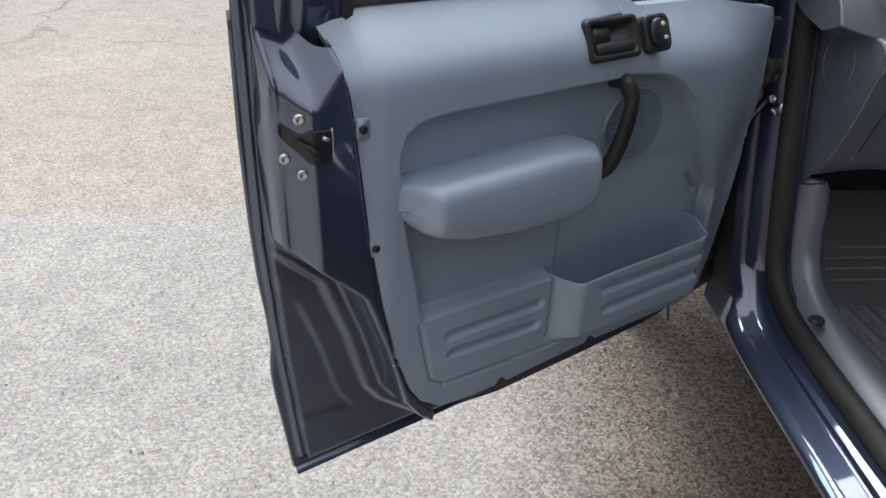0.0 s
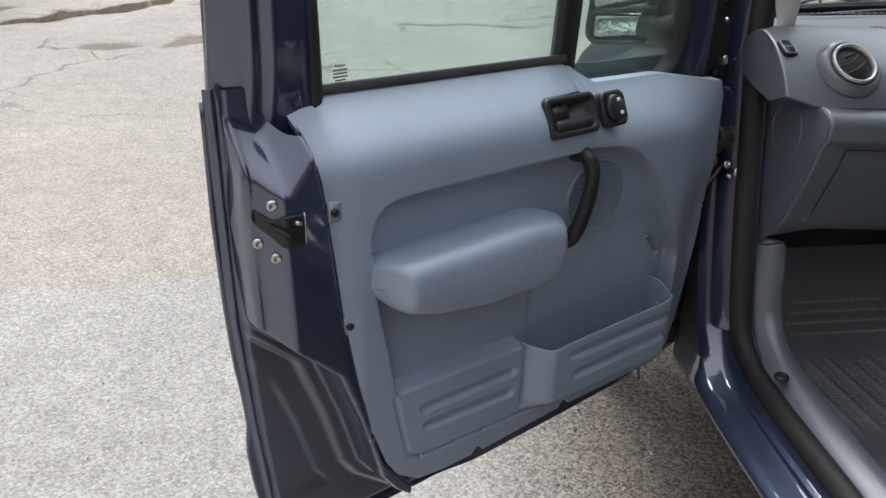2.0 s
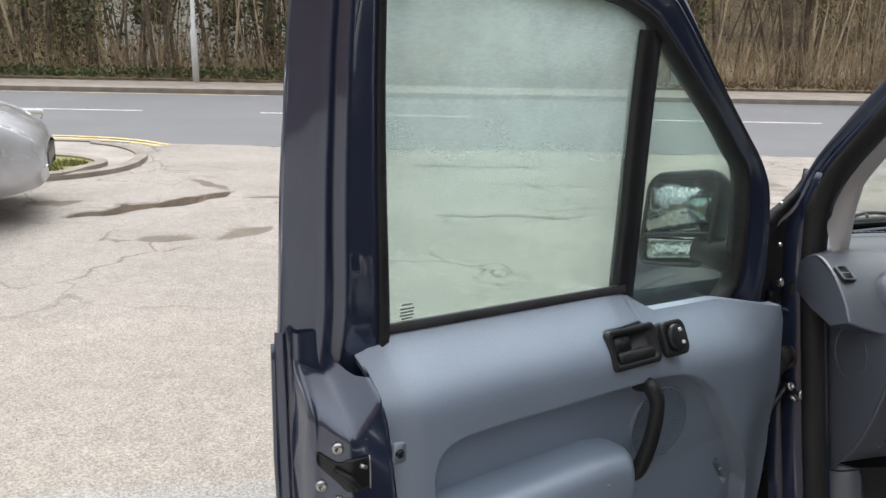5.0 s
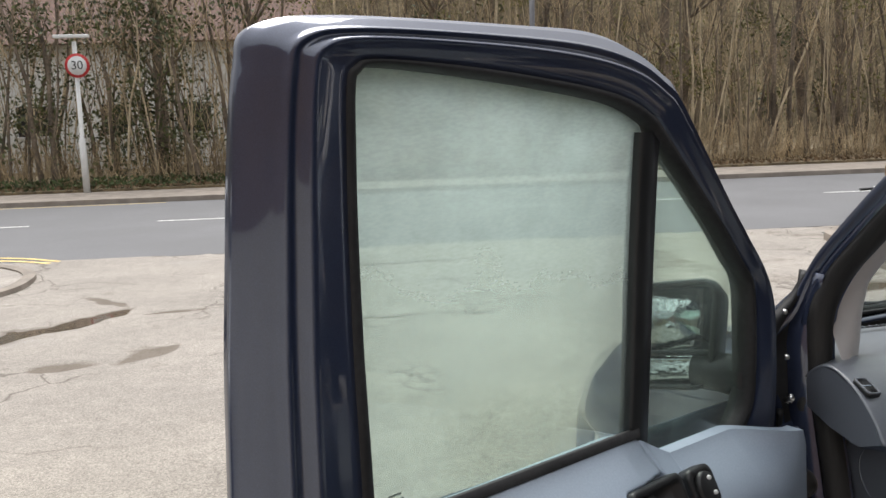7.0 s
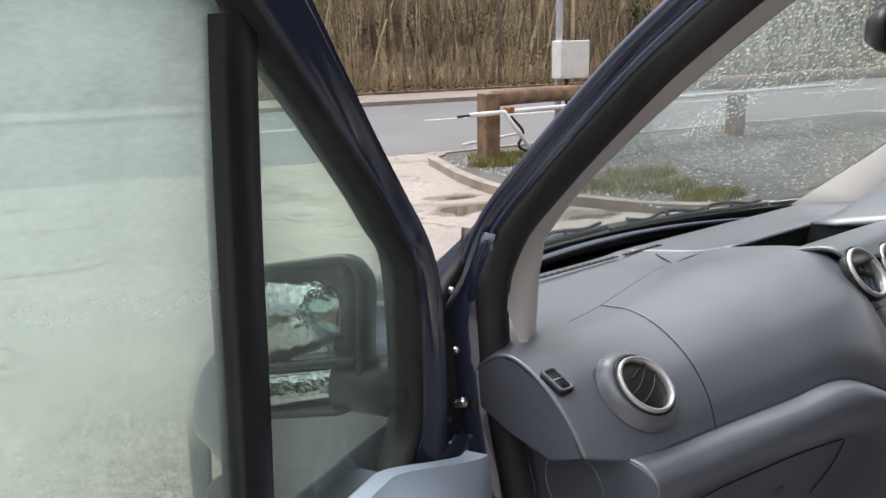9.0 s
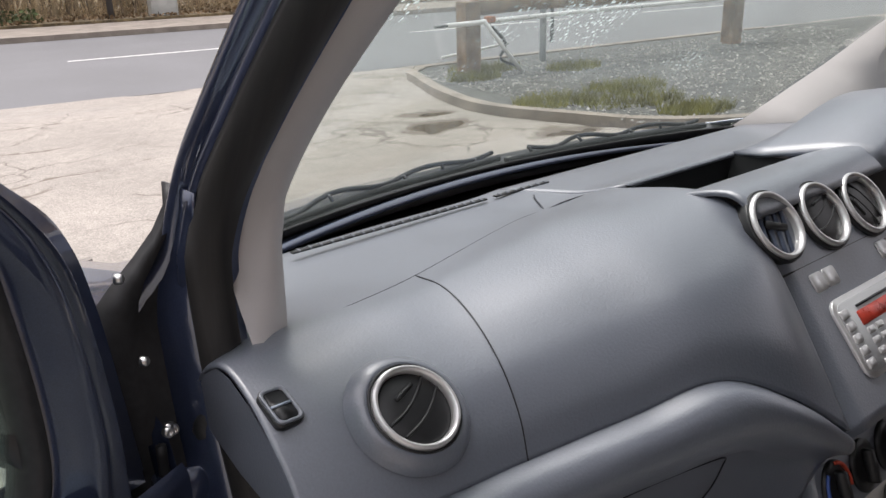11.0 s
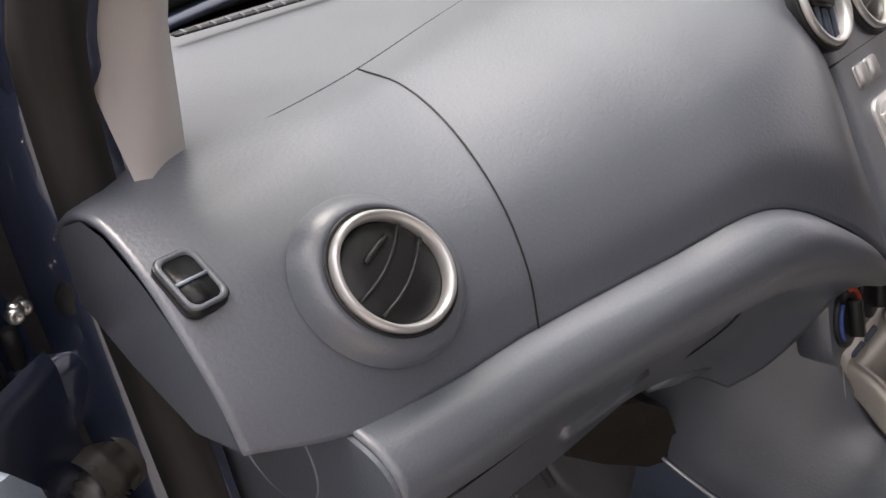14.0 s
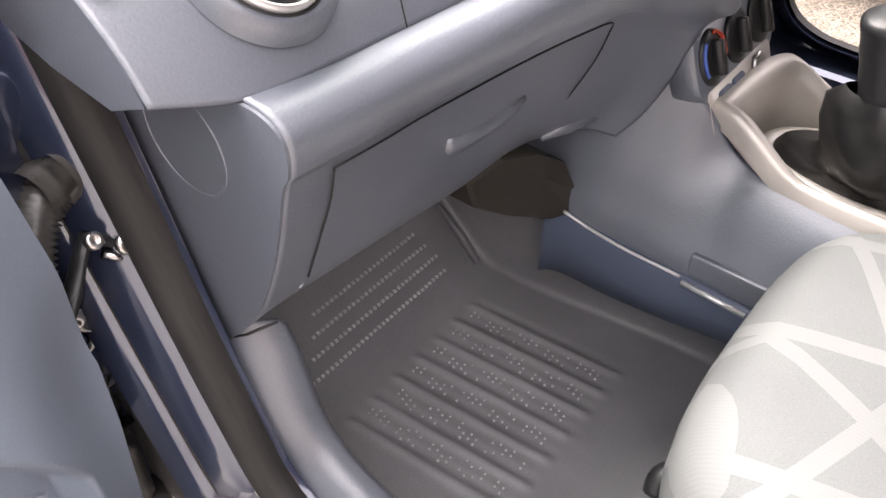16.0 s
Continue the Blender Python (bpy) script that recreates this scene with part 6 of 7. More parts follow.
sheet("heater_duct", [[(a - 0.01, b + 0.09, z + 0.01) for a, b, z in DUCT_FACE], [(a, b + 0.006, z) for a, b, z in DUCT_FACE], [(a + 0.04 * (0.47 - a), b, z + 0.04 * (0.69 - z)) for a, b, z in DUCT_FACE], [(0.47 + 0.02 * (a - 0.47), -0.142, 0.69 + 0.02 * (z - 0.69)) for a, b, z in DUCT_FACE]], DUCT, dash, "dark brown-black heater duct", closed=True, smooth=False)
mat_ = thing("floor_mat", VAN, "dark grey moulded rubber floor mat with ribs", "floor mat")
RIBS = (0.177, 0.2205, 0.2665, 0.311, 0.354, 0.3965, 0.436)
TOE_ROWS = (0.001, 0.019, 0.036, 0.053)


def toe_end(b):
    """Where a row of studs on the toe slope begins and ends."""
    f = (b - 0.001) / 0.052
    return 0.178 + 0.058 * f, 0.458 - 0.014 * f


def tunnel(b):
    """The mat's rise against the console, from its foot to its rim."""
    return 0.519 + 0.034 * ss(-b, 0.05, 0.40)


rows = []
for b in np.linspace(0.150, -0.80, 190):
    row = []
    foot = tunnel(b)
    for f in np.linspace(0, 1, 170):
        a = 0.095 + f * (foot - 0.095)
        toe = max(0.0, b + 0.018)
        z = 0.432 + toe * 0.95 + 0.006 * math.exp(-((b + 0.014) / 0.010) ** 2)
        if -0.32 < b < -0.045:
            g = ss(b, -0.305, -0.285) * (1 - ss(b, -0.072, -0.055))
            for r in RIBS:
                x = a - (r + 0.022 * (-0.064 - b) / 0.23)
                z += 0.0042 * g * math.exp(-((x / 0.0065) ** 2)) - 0.0012 * g * math.exp(-(((x - 0.014) / 0.006) ** 2))
        if toe > 0:
            for b1 in TOE_ROWS:
                a0, a1 = toe_end(b1)
                z += 0.004 * math.exp(-(((b - b1) / 0.0045) ** 2)) * ss(a, a0 - 0.01, a0) * (1 - ss(a, a1, a1 + 0.01))
        z += 0.018 * (1 - ss(a, 0.095, 0.118))
        row.append((a, b, z))
    for k in range(1, 13):
        row.append((foot + 0.026 * (k / 12) ** 0.6, b, z + 0.115 * (k / 12) ** 1.5))
    rows.append(row)
sheet("mat_sheet", rows, MATR, mat_, "ribbed dark grey rubber mat")
tube("mat_fold", [(0.508, -0.018, 0.440), (0.512, 0.020, 0.474), (0.510, 0.060, 0.512)], [0.006, 0.007, 0.004], MATR, mat_, "raised corner fold", 8)
bm = bmesh.new()
for b1 in TOE_ROWS:
    a0, a1 = toe_end(b1)
    for a in np.arange(a0, a1, 0.0085):
        q = bmesh.ops.create_cube(bm, size=1)["verts"]
        bmesh.ops.scale(bm, vec=(0.0042, 0.0042, 0.0036), verts=q)
        bmesh.ops.translate(bm, vec=(a, b1, 0.432 + (b1 + 0.018) * 0.95 + 0.0045), verts=q)
for r in RIBS[:-1]:
    for i in range(22):
        for k in range(3):
            b1 = -0.075 - i * 0.0095
            if (i * 7 + int(r * 1000)) % 5 == 0 or (i // 3 + k) % 3 == 0:
                continue
            q = bmesh.ops.create_cube(bm, size=1)["verts"]
            bmesh.ops.scale(bm, vec=(0.0026, 0.0026, 0.003), verts=q)
            bmesh.ops.translate(bm, vec=(r + 0.014 + 0.008 * k + 0.004 * (i % 2) + 0.022 * (-0.064 - b1) / 0.23, b1, 0.4322), verts=q)
tagged(part("studs", bm, material("worn_stud", (0.40, 0.40, 0.40), 0.4), mat_, "tiny worn studs", smooth=False), kind="stuff")

# ---- passenger seat ----
FABRIC = material("pale_seat_fabric", (0.170, 0.180, 0.178), 0.9, 0, 0.2, vary=0.04, scale=14, grain=0.10, grain_scale=900, bump=0.3, bump_scale=900)


def woven_bands(m, pale):
    """Pale bands crossing the weave like a wide-meshed net."""
    t = m.node_tree
    p = t.nodes["Principled BSDF"]
    base = p.inputs["Base Color"].links[0].from_socket
    co = t.nodes.new("ShaderNodeTexCoord")
    band = None
    for turn, period, shift, wide in ((14, 0.155, 0.03, 0.12), (72, 0.190, 0.08, 0.085), (118, 0.140, 0.02, 0.11), (158, 0.230, 0.11, 0.07)):
        along = t.nodes.new("ShaderNodeVectorMath")
        along.operation = "DOT_PRODUCT"
        t.links.new(co.outputs["Object"], along.inputs[0])
        along.inputs[1].default_value = (math.cos(radians(turn)) / period, math.sin(radians(turn)) / period, 0.5 / period)
        off = t.nodes.new("ShaderNodeMath")
        off.operation = "ADD"
        off.inputs[1].default_value = shift / period + 20
        t.links.new(along.outputs["Value"], off.inputs[0])
        fr = t.nodes.new("ShaderNodeMath")
        fr.operation = "FRACT"
        t.links.new(off.outputs[0], fr.inputs[0])
        lt = t.nodes.new("ShaderNodeMath")
        lt.operation = "LESS_THAN"
        lt.inputs[1].default_value = wide
        t.links.new(fr.outputs[0], lt.inputs[0])
        if band is None:
            band = lt.outputs[0]
        else:
            mx = t.nodes.new("ShaderNodeMath")
            mx.operation = "MAXIMUM"
            t.links.new(band, mx.inputs[0])
            t.links.new(lt.outputs[0], mx.inputs[1])
            band = mx.outputs[0]
    wv = t.nodes.new("ShaderNodeTexWave")
    wv.inputs["Scale"].default_value, wv.inputs["Distortion"].default_value = 90, 0.5
    t.links.new(co.outputs["Object"], wv.inputs["Vector"])
    wr = t.nodes.new("ShaderNodeMapRange")
    wr.inputs[3].default_value, wr.inputs[4].default_value = 0.8, 1.0
    t.links.new(wv.outputs["Fac"], wr.inputs[0])
    mu = t.nodes.new("ShaderNodeMath")
    mu.operation = "MULTIPLY"
    t.links.new(band, mu.inputs[0])
    t.links.new(wr.outputs[0], mu.inputs[1])
    mix = t.nodes.new("ShaderNodeMix")
    mix.data_type = "RGBA"
    mix.inputs[7].default_value = (*pale, 1)
    t.links.new(mu.outputs[0], mix.inputs[0])
    t.links.new(base, mix.inputs[6])
    t.links.new(mix.outputs[2], p.inputs["Base Color"])


woven_bands(FABRIC, (0.222, 0.232, 0.228))
seat = thing("passenger_seat", VAN, "pale grey fabric seat cushion on black runners", "seat")
rows = []
for i in range(13):
    f = i / 12
    h = (0.555, 0.56, 0.59, 0.63, 0.67, 0.70, 0.722, 0.738, 0.748, 0.753, 0.755, 0.756, 0.756)[i]
    k = (0.90, 0.95, 0.985, 1.0, 1.0, 0.99, 0.965, 0.925, 0.86, 0.75, 0.55, 0.3, 0.02)[i]
    ring_ = []
    for j in range(72):
        g = 2 * math.pi * j / 72
        c, s_ = math.cos(g), math.sin(g)
        e = 2 / 3.6
        x = math.copysign(abs(c) ** e, c) * 0.245
        y = math.copysign(abs(s_) ** e, s_) * 0.27
        ring_.append((0.375 + x * k, -0.70 + y * k, h + 0.012 * (1 - (x / 0.245) ** 2) * (i > 7) - 0.03 * ss(-y, -0.2, 0.27) * (i > 5)))
    rows.append(ring_)
sheet("cushion", rows, FABRIC, seat, "pale grey woven cushion", closed=True)
tube("runner", [(0.17, -0.50, 0.46), (0.17, -0.95, 0.46)], 0.018, BLACK, seat, "black seat runner", 8)
tube("runner", [(0.56, -0.50, 0.46), (0.56, -0.95, 0.46)], 0.018, BLACK, seat, "black seat runner", 8)
box("base", (0.375, -0.73, 0.515), (0.40, 0.42, 0.10), BLACK, seat, "black seat base", 0.015)

# ---- interior mirror and seat catch ----
rvm = thing("rear_view_mirror", VAN, "black rear-view mirror hanging at the windscreen", "mirror")
RV = Matrix.Translation((0.70, -0.115, 1.490)) @ Matrix.Rotation(radians(14), 4, "Z") @ Matrix(((1, 0, 0, 0), (0, 0, -1, 0), (0, 1, 0, 0), (0, 0, 0, 1)))
rings("shell", [(rounded(0.16, 0.035, 0.016), -0.030), (rounded(0.21, 0.060, 0.026), -0.012), (rounded(0.225, 0.068, 0.030), 0.0), (rounded(0.215, 0.060, 0.027), 0.003)], RV, BLACK, rvm, "black mirror shell")
rings("glass", [(rounded(0.208, 0.054, 0.024), 0.002), (rounded(0.208, 0.054, 0.024), 0.0045)], RV, MIRROR, rvm, "mirror glass")
tube("stem", [(0.70, -0.09, 1.495), (0.695, -0.085, 1.53), (0.69, -0.10, 1.555)], [0.010, 0.010, 0.018], BLACK, rvm, "", 12)
tube("seat_catch", spline([(0.236, -0.440, 0.585), (0.246, -0.438, 0.600), (0.258, -0.450, 0.606), (0.256, -0.470, 0.60)], 12), 0.012, BLACK, seat, "black folding catch", 10)


# ---- things in the yard and beyond the road ----
def raw(name, verts, faces, mat, parent=None, label="", smooth=False):
    me = bpy.data.meshes.new(name)
    me.from_pydata([tuple(v) for v in verts], [], faces)
    me.update()
    return link(name, me, mat, parent, label, smooth)


def flat_strip(name, x0, y0, x1, y1, w, z, mat, label, category):
    d = Vector((x1 - x0, y1 - y0, 0))
    s = Vector((-d.y, d.x, 0)).normalized() * w / 2
    a, b = Vector((x0, y0, z)), Vector((x1, y1, z))
    ob = raw(name, [a - s, b - s, b + s, a + s], [(0, 1, 2, 3)], mat)
    return tagged(ob, label, category, kind="structure")


LINE_W = material("road_paint_white", (0.62, 0.62, 0.60), 0.8, vary=0.25, scale=8, grain=0.25, grain_scale=60)
LINE_Y = material("road_paint_yellow", (0.62, 0.47, 0.20), 0.8, vary=0.25, scale=8, grain=0.25, grain_scale=60)
for i in range(12):
    x0 = -34.8 + 6.2 * i
    flat_strip("road_line", x0, 15.15, x0 + 4.0, 15.15, 0.11, 0.004, LINE_W, "worn white centre line dash", "road line")
flat_strip("road_line", -60, 19.12, -4.6, 19.12, 0.10, 0.004, LINE_Y, "yellow no-parking line by the kerb", "road line")
for off in (0.0, 0.22):
    p = spline([(-14, 11.35 + off), (-8, 11.30 + off), (-5.6, 11.20 + off), (-4.6, 10.98 + off), (-3.95 + off * 0.3, 10.62 + off * 0.6)], 24)
    rows = [[(x, y + d, 0.006) for x, y in p] for d in (-0.05, 0.05)]
    tagged(sheet("road_line", rows, LINE_Y, None), "curved double yellow line", "road line", kind="structure")

# kerbed islands
SOIL = material("gravel_soil", (0.085, 0.085, 0.080), 0.95, vary=0.35, scale=5, grain=0.5, grain_scale=70, bump=1.0, bump_scale=70)
MOSS = material("mossy_turf", (0.20, 0.21, 0.07), 0.95, vary=0.4, scale=6, grain=0.4, grain_scale=60, bump=0.8, bump_scale=60)


def island(outline, name, label, soil, h=0.09):
    """A kerbed bed: a row of kerb stones round a raised filling."""
    p = spline(outline, 120)
    bm = bmesh.new()
    bm.faces.new([bm.verts.new((x, y, h - 0.02)) for x, y in p])
    bmesh.ops.triangulate(bm, faces=bm.faces[:])
    bed = part(name, bm, soil, None, smooth=False)
    tagged(bed, label, "planting bed", kind="structure")
    n = len(p)
    for i in range(0, n - 6, 5):
        q = p[i : i + 6]
        rows = []
        for k, (x, y) in enumerate(q):
            t = np.array(q[min(k + 1, 5)]) - np.array(q[max(k - 1, 0)])
            t = t / np.linalg.norm(t)
            s = np.array((t[1], -t[0]))
            e = 0.985 if k in (0, 5) else 1.0
            rows.append([(x - s[0] * 0.07, y - s[1] * 0.07, -0.03), (x - s[0] * 0.065, y - s[1] * 0.065, h * e), (x, y, (h + 0.012) * e), (x + s[0] * 0.065, y + s[1] * 0.065, h * e), (x + s[0] * 0.07, y + s[1] * 0.07, -0.03)])
        sheet("kerb_stone", rows, KERB, bed, smooth=False)
    return bed


island([(16, 4.0), (9.0, 4.6), (6.9, 5.15), (5.7, 5.75), (5.25, 6.5), (4.95, 7.3), (5.05, 8.2), (5.35, 9.2), (5.7, 9.9), (7.0, 10.15), (16, 10.3)], "gravel_bed", "kerbed gravel bed with moss and grass", SOIL)
PAVING = material("worn_paving", (0.33, 0.30, 0.27), 0.9, 0, 0.3, vary=0.15, scale=2, grain=0.25, grain_scale=80)
island([(-16, 8.0), (-6.0, 7.75), (-4.5, 7.85), (-3.75, 8.5), (-3.70, 9.3), (-4.0, 9.95), (-4.7, 10.5), (-6.0, 10.75), (-16, 10.8)], "corner_paving", "pale paved corner island with a low kerb", PAVING, 0.05)
island([(-12, 8.05), (-6.0, 8.0), (-4.25, 8.02), (-3.98, 8.5), (-3.98, 8.95), (-4.6, 9.32), (-6.0, 9.4), (-12, 9.4)], "grass_bed", "kerbed corner bed of thin mossy grass", MOSS, 0.075)


def blades(name, spots, n, hmax, mat, label):
    rnd = np.random.RandomState(5)
    v, f = [], []
    for _ in range(n):
        cx, cy, r = spots[rnd.randint(len(spots))]
        g, d = rnd.rand() * 6.283, r * math.sqrt(rnd.rand())
        x, y = cx + d * math.cos(g), cy + d * math.sin(g) * 0.6
        h, a, w = hmax * (0.4 + 0.6 * rnd.rand()), rnd.rand() * 6.283, 0.006
        lx, ly = 0.5 * h * math.cos(a * 3), 0.5 * h * math.sin(a * 3)
        k = len(v)
        v += [(x - w * math.cos(a), y - w * math.sin(a), 0.06), (x + w * math.cos(a), y + w * math.sin(a), 0.06), (x + lx, y + ly, 0.06 + h)]
        f.append((k, k + 1, k + 2))
    return tagged(raw(name, v, f, mat, None), label, "grass", kind="stuff")


GRASS = material("yellowing_grass", (0.22, 0.21, 0.06), 0.8, vary=0.4, scale=3)
blades("grass", [(5.5, 7.0, 0.45), (6.1, 6.6, 0.6), (6.6, 7.2, 0.5), (5.8, 8.8, 0.35), (6.3, 9.3, 0.5), (7.2, 8.7, 0.4), (6.2, 5.9, 0.4)], 5200, 0.13, GRASS, "tufts of yellowing grass")
blades("grass", [(-4.35, 8.35, 0.25), (-4.8, 8.3, 0.4), (-4.2, 8.7, 0.2), (-5.4, 8.4, 0.5)], 1500, 0.07, GRASS, "thin mossy grass")


def pebbles(name, n, area, size, mat, label, z=0.0, seed=3):
    rnd = np.random.RandomState(seed)
    base = np.array([(1, 0, 0), (-0.5, 0.8, 0), (-0.5, -0.8, 0), (0.3, 0.3, 0.75), (-0.3, -0.2, 0.7)])
    fc = [(0, 1, 3), (1, 4, 3), (1, 2, 4), (2, 0, 3), (2, 3, 4)]
    v, f = [], []
    for _ in range(n):
        x, y = area(rnd)
        s, g = size * (0.4 + rnd.rand() ** 2), rnd.rand() * 6.283
        k = len(v)
        c, q = math.cos(g), math.sin(g)
        for b in base * (1, 0.7 + 0.5 * rnd.rand(), 0.8):
            v.append((x + s * (b[0] * c - b[1] * q), y + s * (b[0] * q + b[1] * c), z + s * b[2]))
        f += [tuple(i + k for i in t) for t in fc]
    return tagged(raw(name, v, f, mat, None), label, "gravel", kind="stuff")


STONE = material("pale_stones", (0.33, 0.32, 0.30), 0.9, vary=0.6, scale=30)
pebbles("gravel", 5200, lambda r: (5.4 + 8.0 * r.rand() ** 1.3, 5.6 + 4.2 * r.rand()), 0.022, STONE, "pale loose stones on the bed", 0.07)
pebbles("grit", 2600, lambda r: (0.45 + 1.1 * r.rand(), 0.9 + 2.6 * r.rand()), 0.0055, STONE, "loose grit beside the van", 0.004, 8)
pebbles("grit", 1300, lambda r: (-3.6 + 4.2 * r.rand(), 1.0 + 5.0 * r.rand() ** 1.5), 0.0036, material("dark_grit", (0.14, 0.13, 0.11), 0.9, vary=0.4, scale=30), "dark scattered grit on the yard", 0.004, 9)

# post-and-rail barrier
fence = thing("rail_fence", Matrix(), "timber post-and-log rail fence with a white barrier tube", "fence")
for x in (5.95, 10.55, 15.2):
    bm = box_bm((x, 9.12, 0.44), (0.21, 0.21, 0.92), 0.012)
    part("post", bm, WOOD, fence, "square weathered timber post", smooth=False)
tube("log_rail", [(x, 9.12 + 0.02 * math.sin(x), 0.83 + 0.010 * (x - 6) + 0.012 * math.sin(2.1 * x)) for x in np.linspace(6.0, 18.0, 30)], 0.10, WOOD, fence, "thick round log rail", 14)
tube("barrier_tube", [(5.55, 8.94, 0.665), (6.5, 8.92, 0.69), (8.0, 8.90, 0.715), (12.6, 8.86, 0.76)], 0.028, WHITE, fence, "white painted barrier tube", 12)
tube("tube_end", [(5.38, 8.945, 0.660), (5.56, 8.94, 0.665)], 0.016, BLACK, fence, "", 8)
tube("strut", [(6.02, 8.90, 0.69), (6.30, 8.88, 0.35), (6.56, 8.86, 0.05)], 0.026, WHITE, fence, "white leaning strut", 12)
tube("cross_tube", [(5.75, 9.4, 0.26), (6.8, 9.5, 0.34)], 0.018, WHITE, fence, "", 8)
box("clamp", (6.12, 8.93, 0.70), (0.12, 0.08, 0.07), material("rusty_clamp", (0.35, 0.13, 0.06), 0.8, vary=0.4, scale=20), fence, "rusty red clamp", 0.012)
tube("cable", spline([(6.15, 8.93, 0.62), (6.32, 8.90, 0.42), (6.25, 8.9, 0.25), (6.5, 8.88, 0.14)], 16), 0.018, BLACK, fence, "black hanging cable", 8)

gate = thing("barrier_arm", Matrix(), "white barrier tube on a timber post at the yard corner", "barrier")
tube("arm", [(-4.55, 8.9, 0.593), (-7.0, 8.9, 0.585), (-9.0, 8.9, 0.58)], 0.028, WHITE, gate, "white painted barrier tube", 12)
tube("hook", [(-4.56, 8.9, 0.59), (-4.55, 8.9, 0.55), (-4.57, 8.9, 0.52)], 0.012, WHITE, gate, "", 8)
tube("strut", [(-5.0, 8.9, 0.58), (-5.12, 8.9, 0.30), (-5.2, 8.9, 0.04)], 0.026, WHITE, gate, "white leaning strut", 12)
part("post", box_bm((-9.0, 9.0, 0.40), (0.2, 0.2, 0.84), 0.012), WOOD, gate, "square weathered timber post", smooth=False)

pole = thing("service_pole", Matrix(), "galvanised pole with a white equipment box", "pole")
tube("shaft", [(7.36, 9.5, 0.0), (7.36, 9.5, 2.0), (7.36, 9.5, 4.6)], 0.045, material("galvanised", (0.55, 0.57, 0.60), 0.45, 0.5, vary=0.1, scale=6), pole, "pale galvanised shaft", 16)
part("equipment_box", box_bm((7.50, 9.42, 1.265), (0.49, 0.20, 0.49), 0.015), WHITE, pole, "off-white equipment box", smooth=False)
for x in (7.285, 7.70):
    for z in (1.05, 1.48):
        screw("box_screw", (x, 9.318, z), (0, -1, 0), 0.012, STEEL, pole)
tube("cable", spline([(7.44, 9.42, 1.02), (7.42, 9.41, 0.85), (7.45, 9.42, 0.6), (7.44, 9.43, 0.30)], 14), 0.022, BLACK, pole, "black cable loom", 8)

# speed sign across the road
sign = thing("speed_sign", Matrix(), "thirty limit sign on a white pole", "road sign")
tube("pole", [(-7.3, 22.1, 0.1), (-7.3, 22.1, 1.45), (-7.29, 22.1, 1.5), (-7.26, 22.1, 3.9)], [0.085, 0.085, 0.055, 0.055], WHITE, sign, "white two-stage pole", 14)
part("lamp_head", box_bm((-7.28, 22.0, 4.02), (0.86, 0.16, 0.08), 0.02), WHITE, sign, "slim lamp head", smooth=False)
face = Matrix.Translation((-7.2, 22.0, 3.3)) @ Matrix.Rotation(radians(90), 4, "X")
part("red_ring", disc_bm(0.30, 0.02, 40, face), material("sign_red", (0.50, 0.03, 0.03), 0.5, vary=0.05), sign, "red rim")
part("plate", disc_bm(0.235, 0.024, 40, face), WHITE, sign, "white plate")
fc = bpy.data.curves.new("digits", "FONT")
fc.body, fc.size, fc.align_x, fc.align_y, fc.extrude = "30", 0.30, "CENTER", "CENTER", 0.002
tmp = new("digits", fc)
me = bpy.data.meshes.new_from_object(tmp.evaluated_get(bpy.context.evaluated_depsgraph_get()))
bpy.data.objects.remove(tmp)
dg = link("digits", me, BLACK, sign, "black numerals", False)
dg.matrix_world = face @ Matrix.Translation((0, 0, 0.028))

cab = thing("street_cabinet", Matrix(), "pale grey street cabinet on the far verge", "cabinet")
part("body", box_bm((5.83, 22.8, 0.60), (0.66, 0.40, 1.06), 0.02), material("cabinet_grey", (0.42, 0.43, 0.41), 0.6, vary=0.12, scale=4), cab, "pale grey steel body", smooth=False)
part("plinth", box_bm((5.83, 22.8, 0.06), (0.74, 0.46, 0.14), 0.015), KERB, cab, "concrete plinth", smooth=False)
part("door", box_bm((5.83, 22.595, 0.62), (0.56, 0.012, 0.90), 0.004), material("cabinet_door_grey", (0.45, 0.46, 0.44), 0.6, vary=0.12, scale=4), cab, smooth=False)
pl = thing("lamp_post", Matrix(), "dark slender post on the far verge", "post")
tube("shaft", [(4.55, 22.7, 0.1), (4.55, 22.7, 5.0)], 0.075, material("dark_post", (0.10, 0.10, 0.11), 0.6), pl, "dark round shaft", 14)

# white house behind the thicket
house = thing("house", Matrix(), "white rendered house behind the thicket", "house")
part("wall", box_bm((-9.0, 38.0, 2.6), (13.0, 6.0, 5.2), 0.02), WHITE, house, "white rendered wall", smooth=False)
part("roof", prism_bm([(-3.6, 5.2), (3.6, 5.2), (0, 8.0)], -6.9, 6.9, Matrix.Translation((-9.0, 38.0, 0)) @ Matrix.Rotation(radians(90), 4, "Z") @ Matrix.Rotation(radians(90), 4, "X")), material("roof_tile", (0.16, 0.10, 0.08), 0.9, vary=0.3, scale=5), house, "brown tiled roof", smooth=False)
for x in (-13.5, -10.2, -7.0, -4.2):
    wn_ = part("window", box_bm((x, 34.98, 2.2), (1.2, 0.06, 1.2), 0.01), BLACK, house, "dark window", smooth=False)
    part("window_frame", box_bm((x, 34.96, 1.56), (1.36, 0.12, 0.08), 0.01), WHITE, wn_, smooth=False)


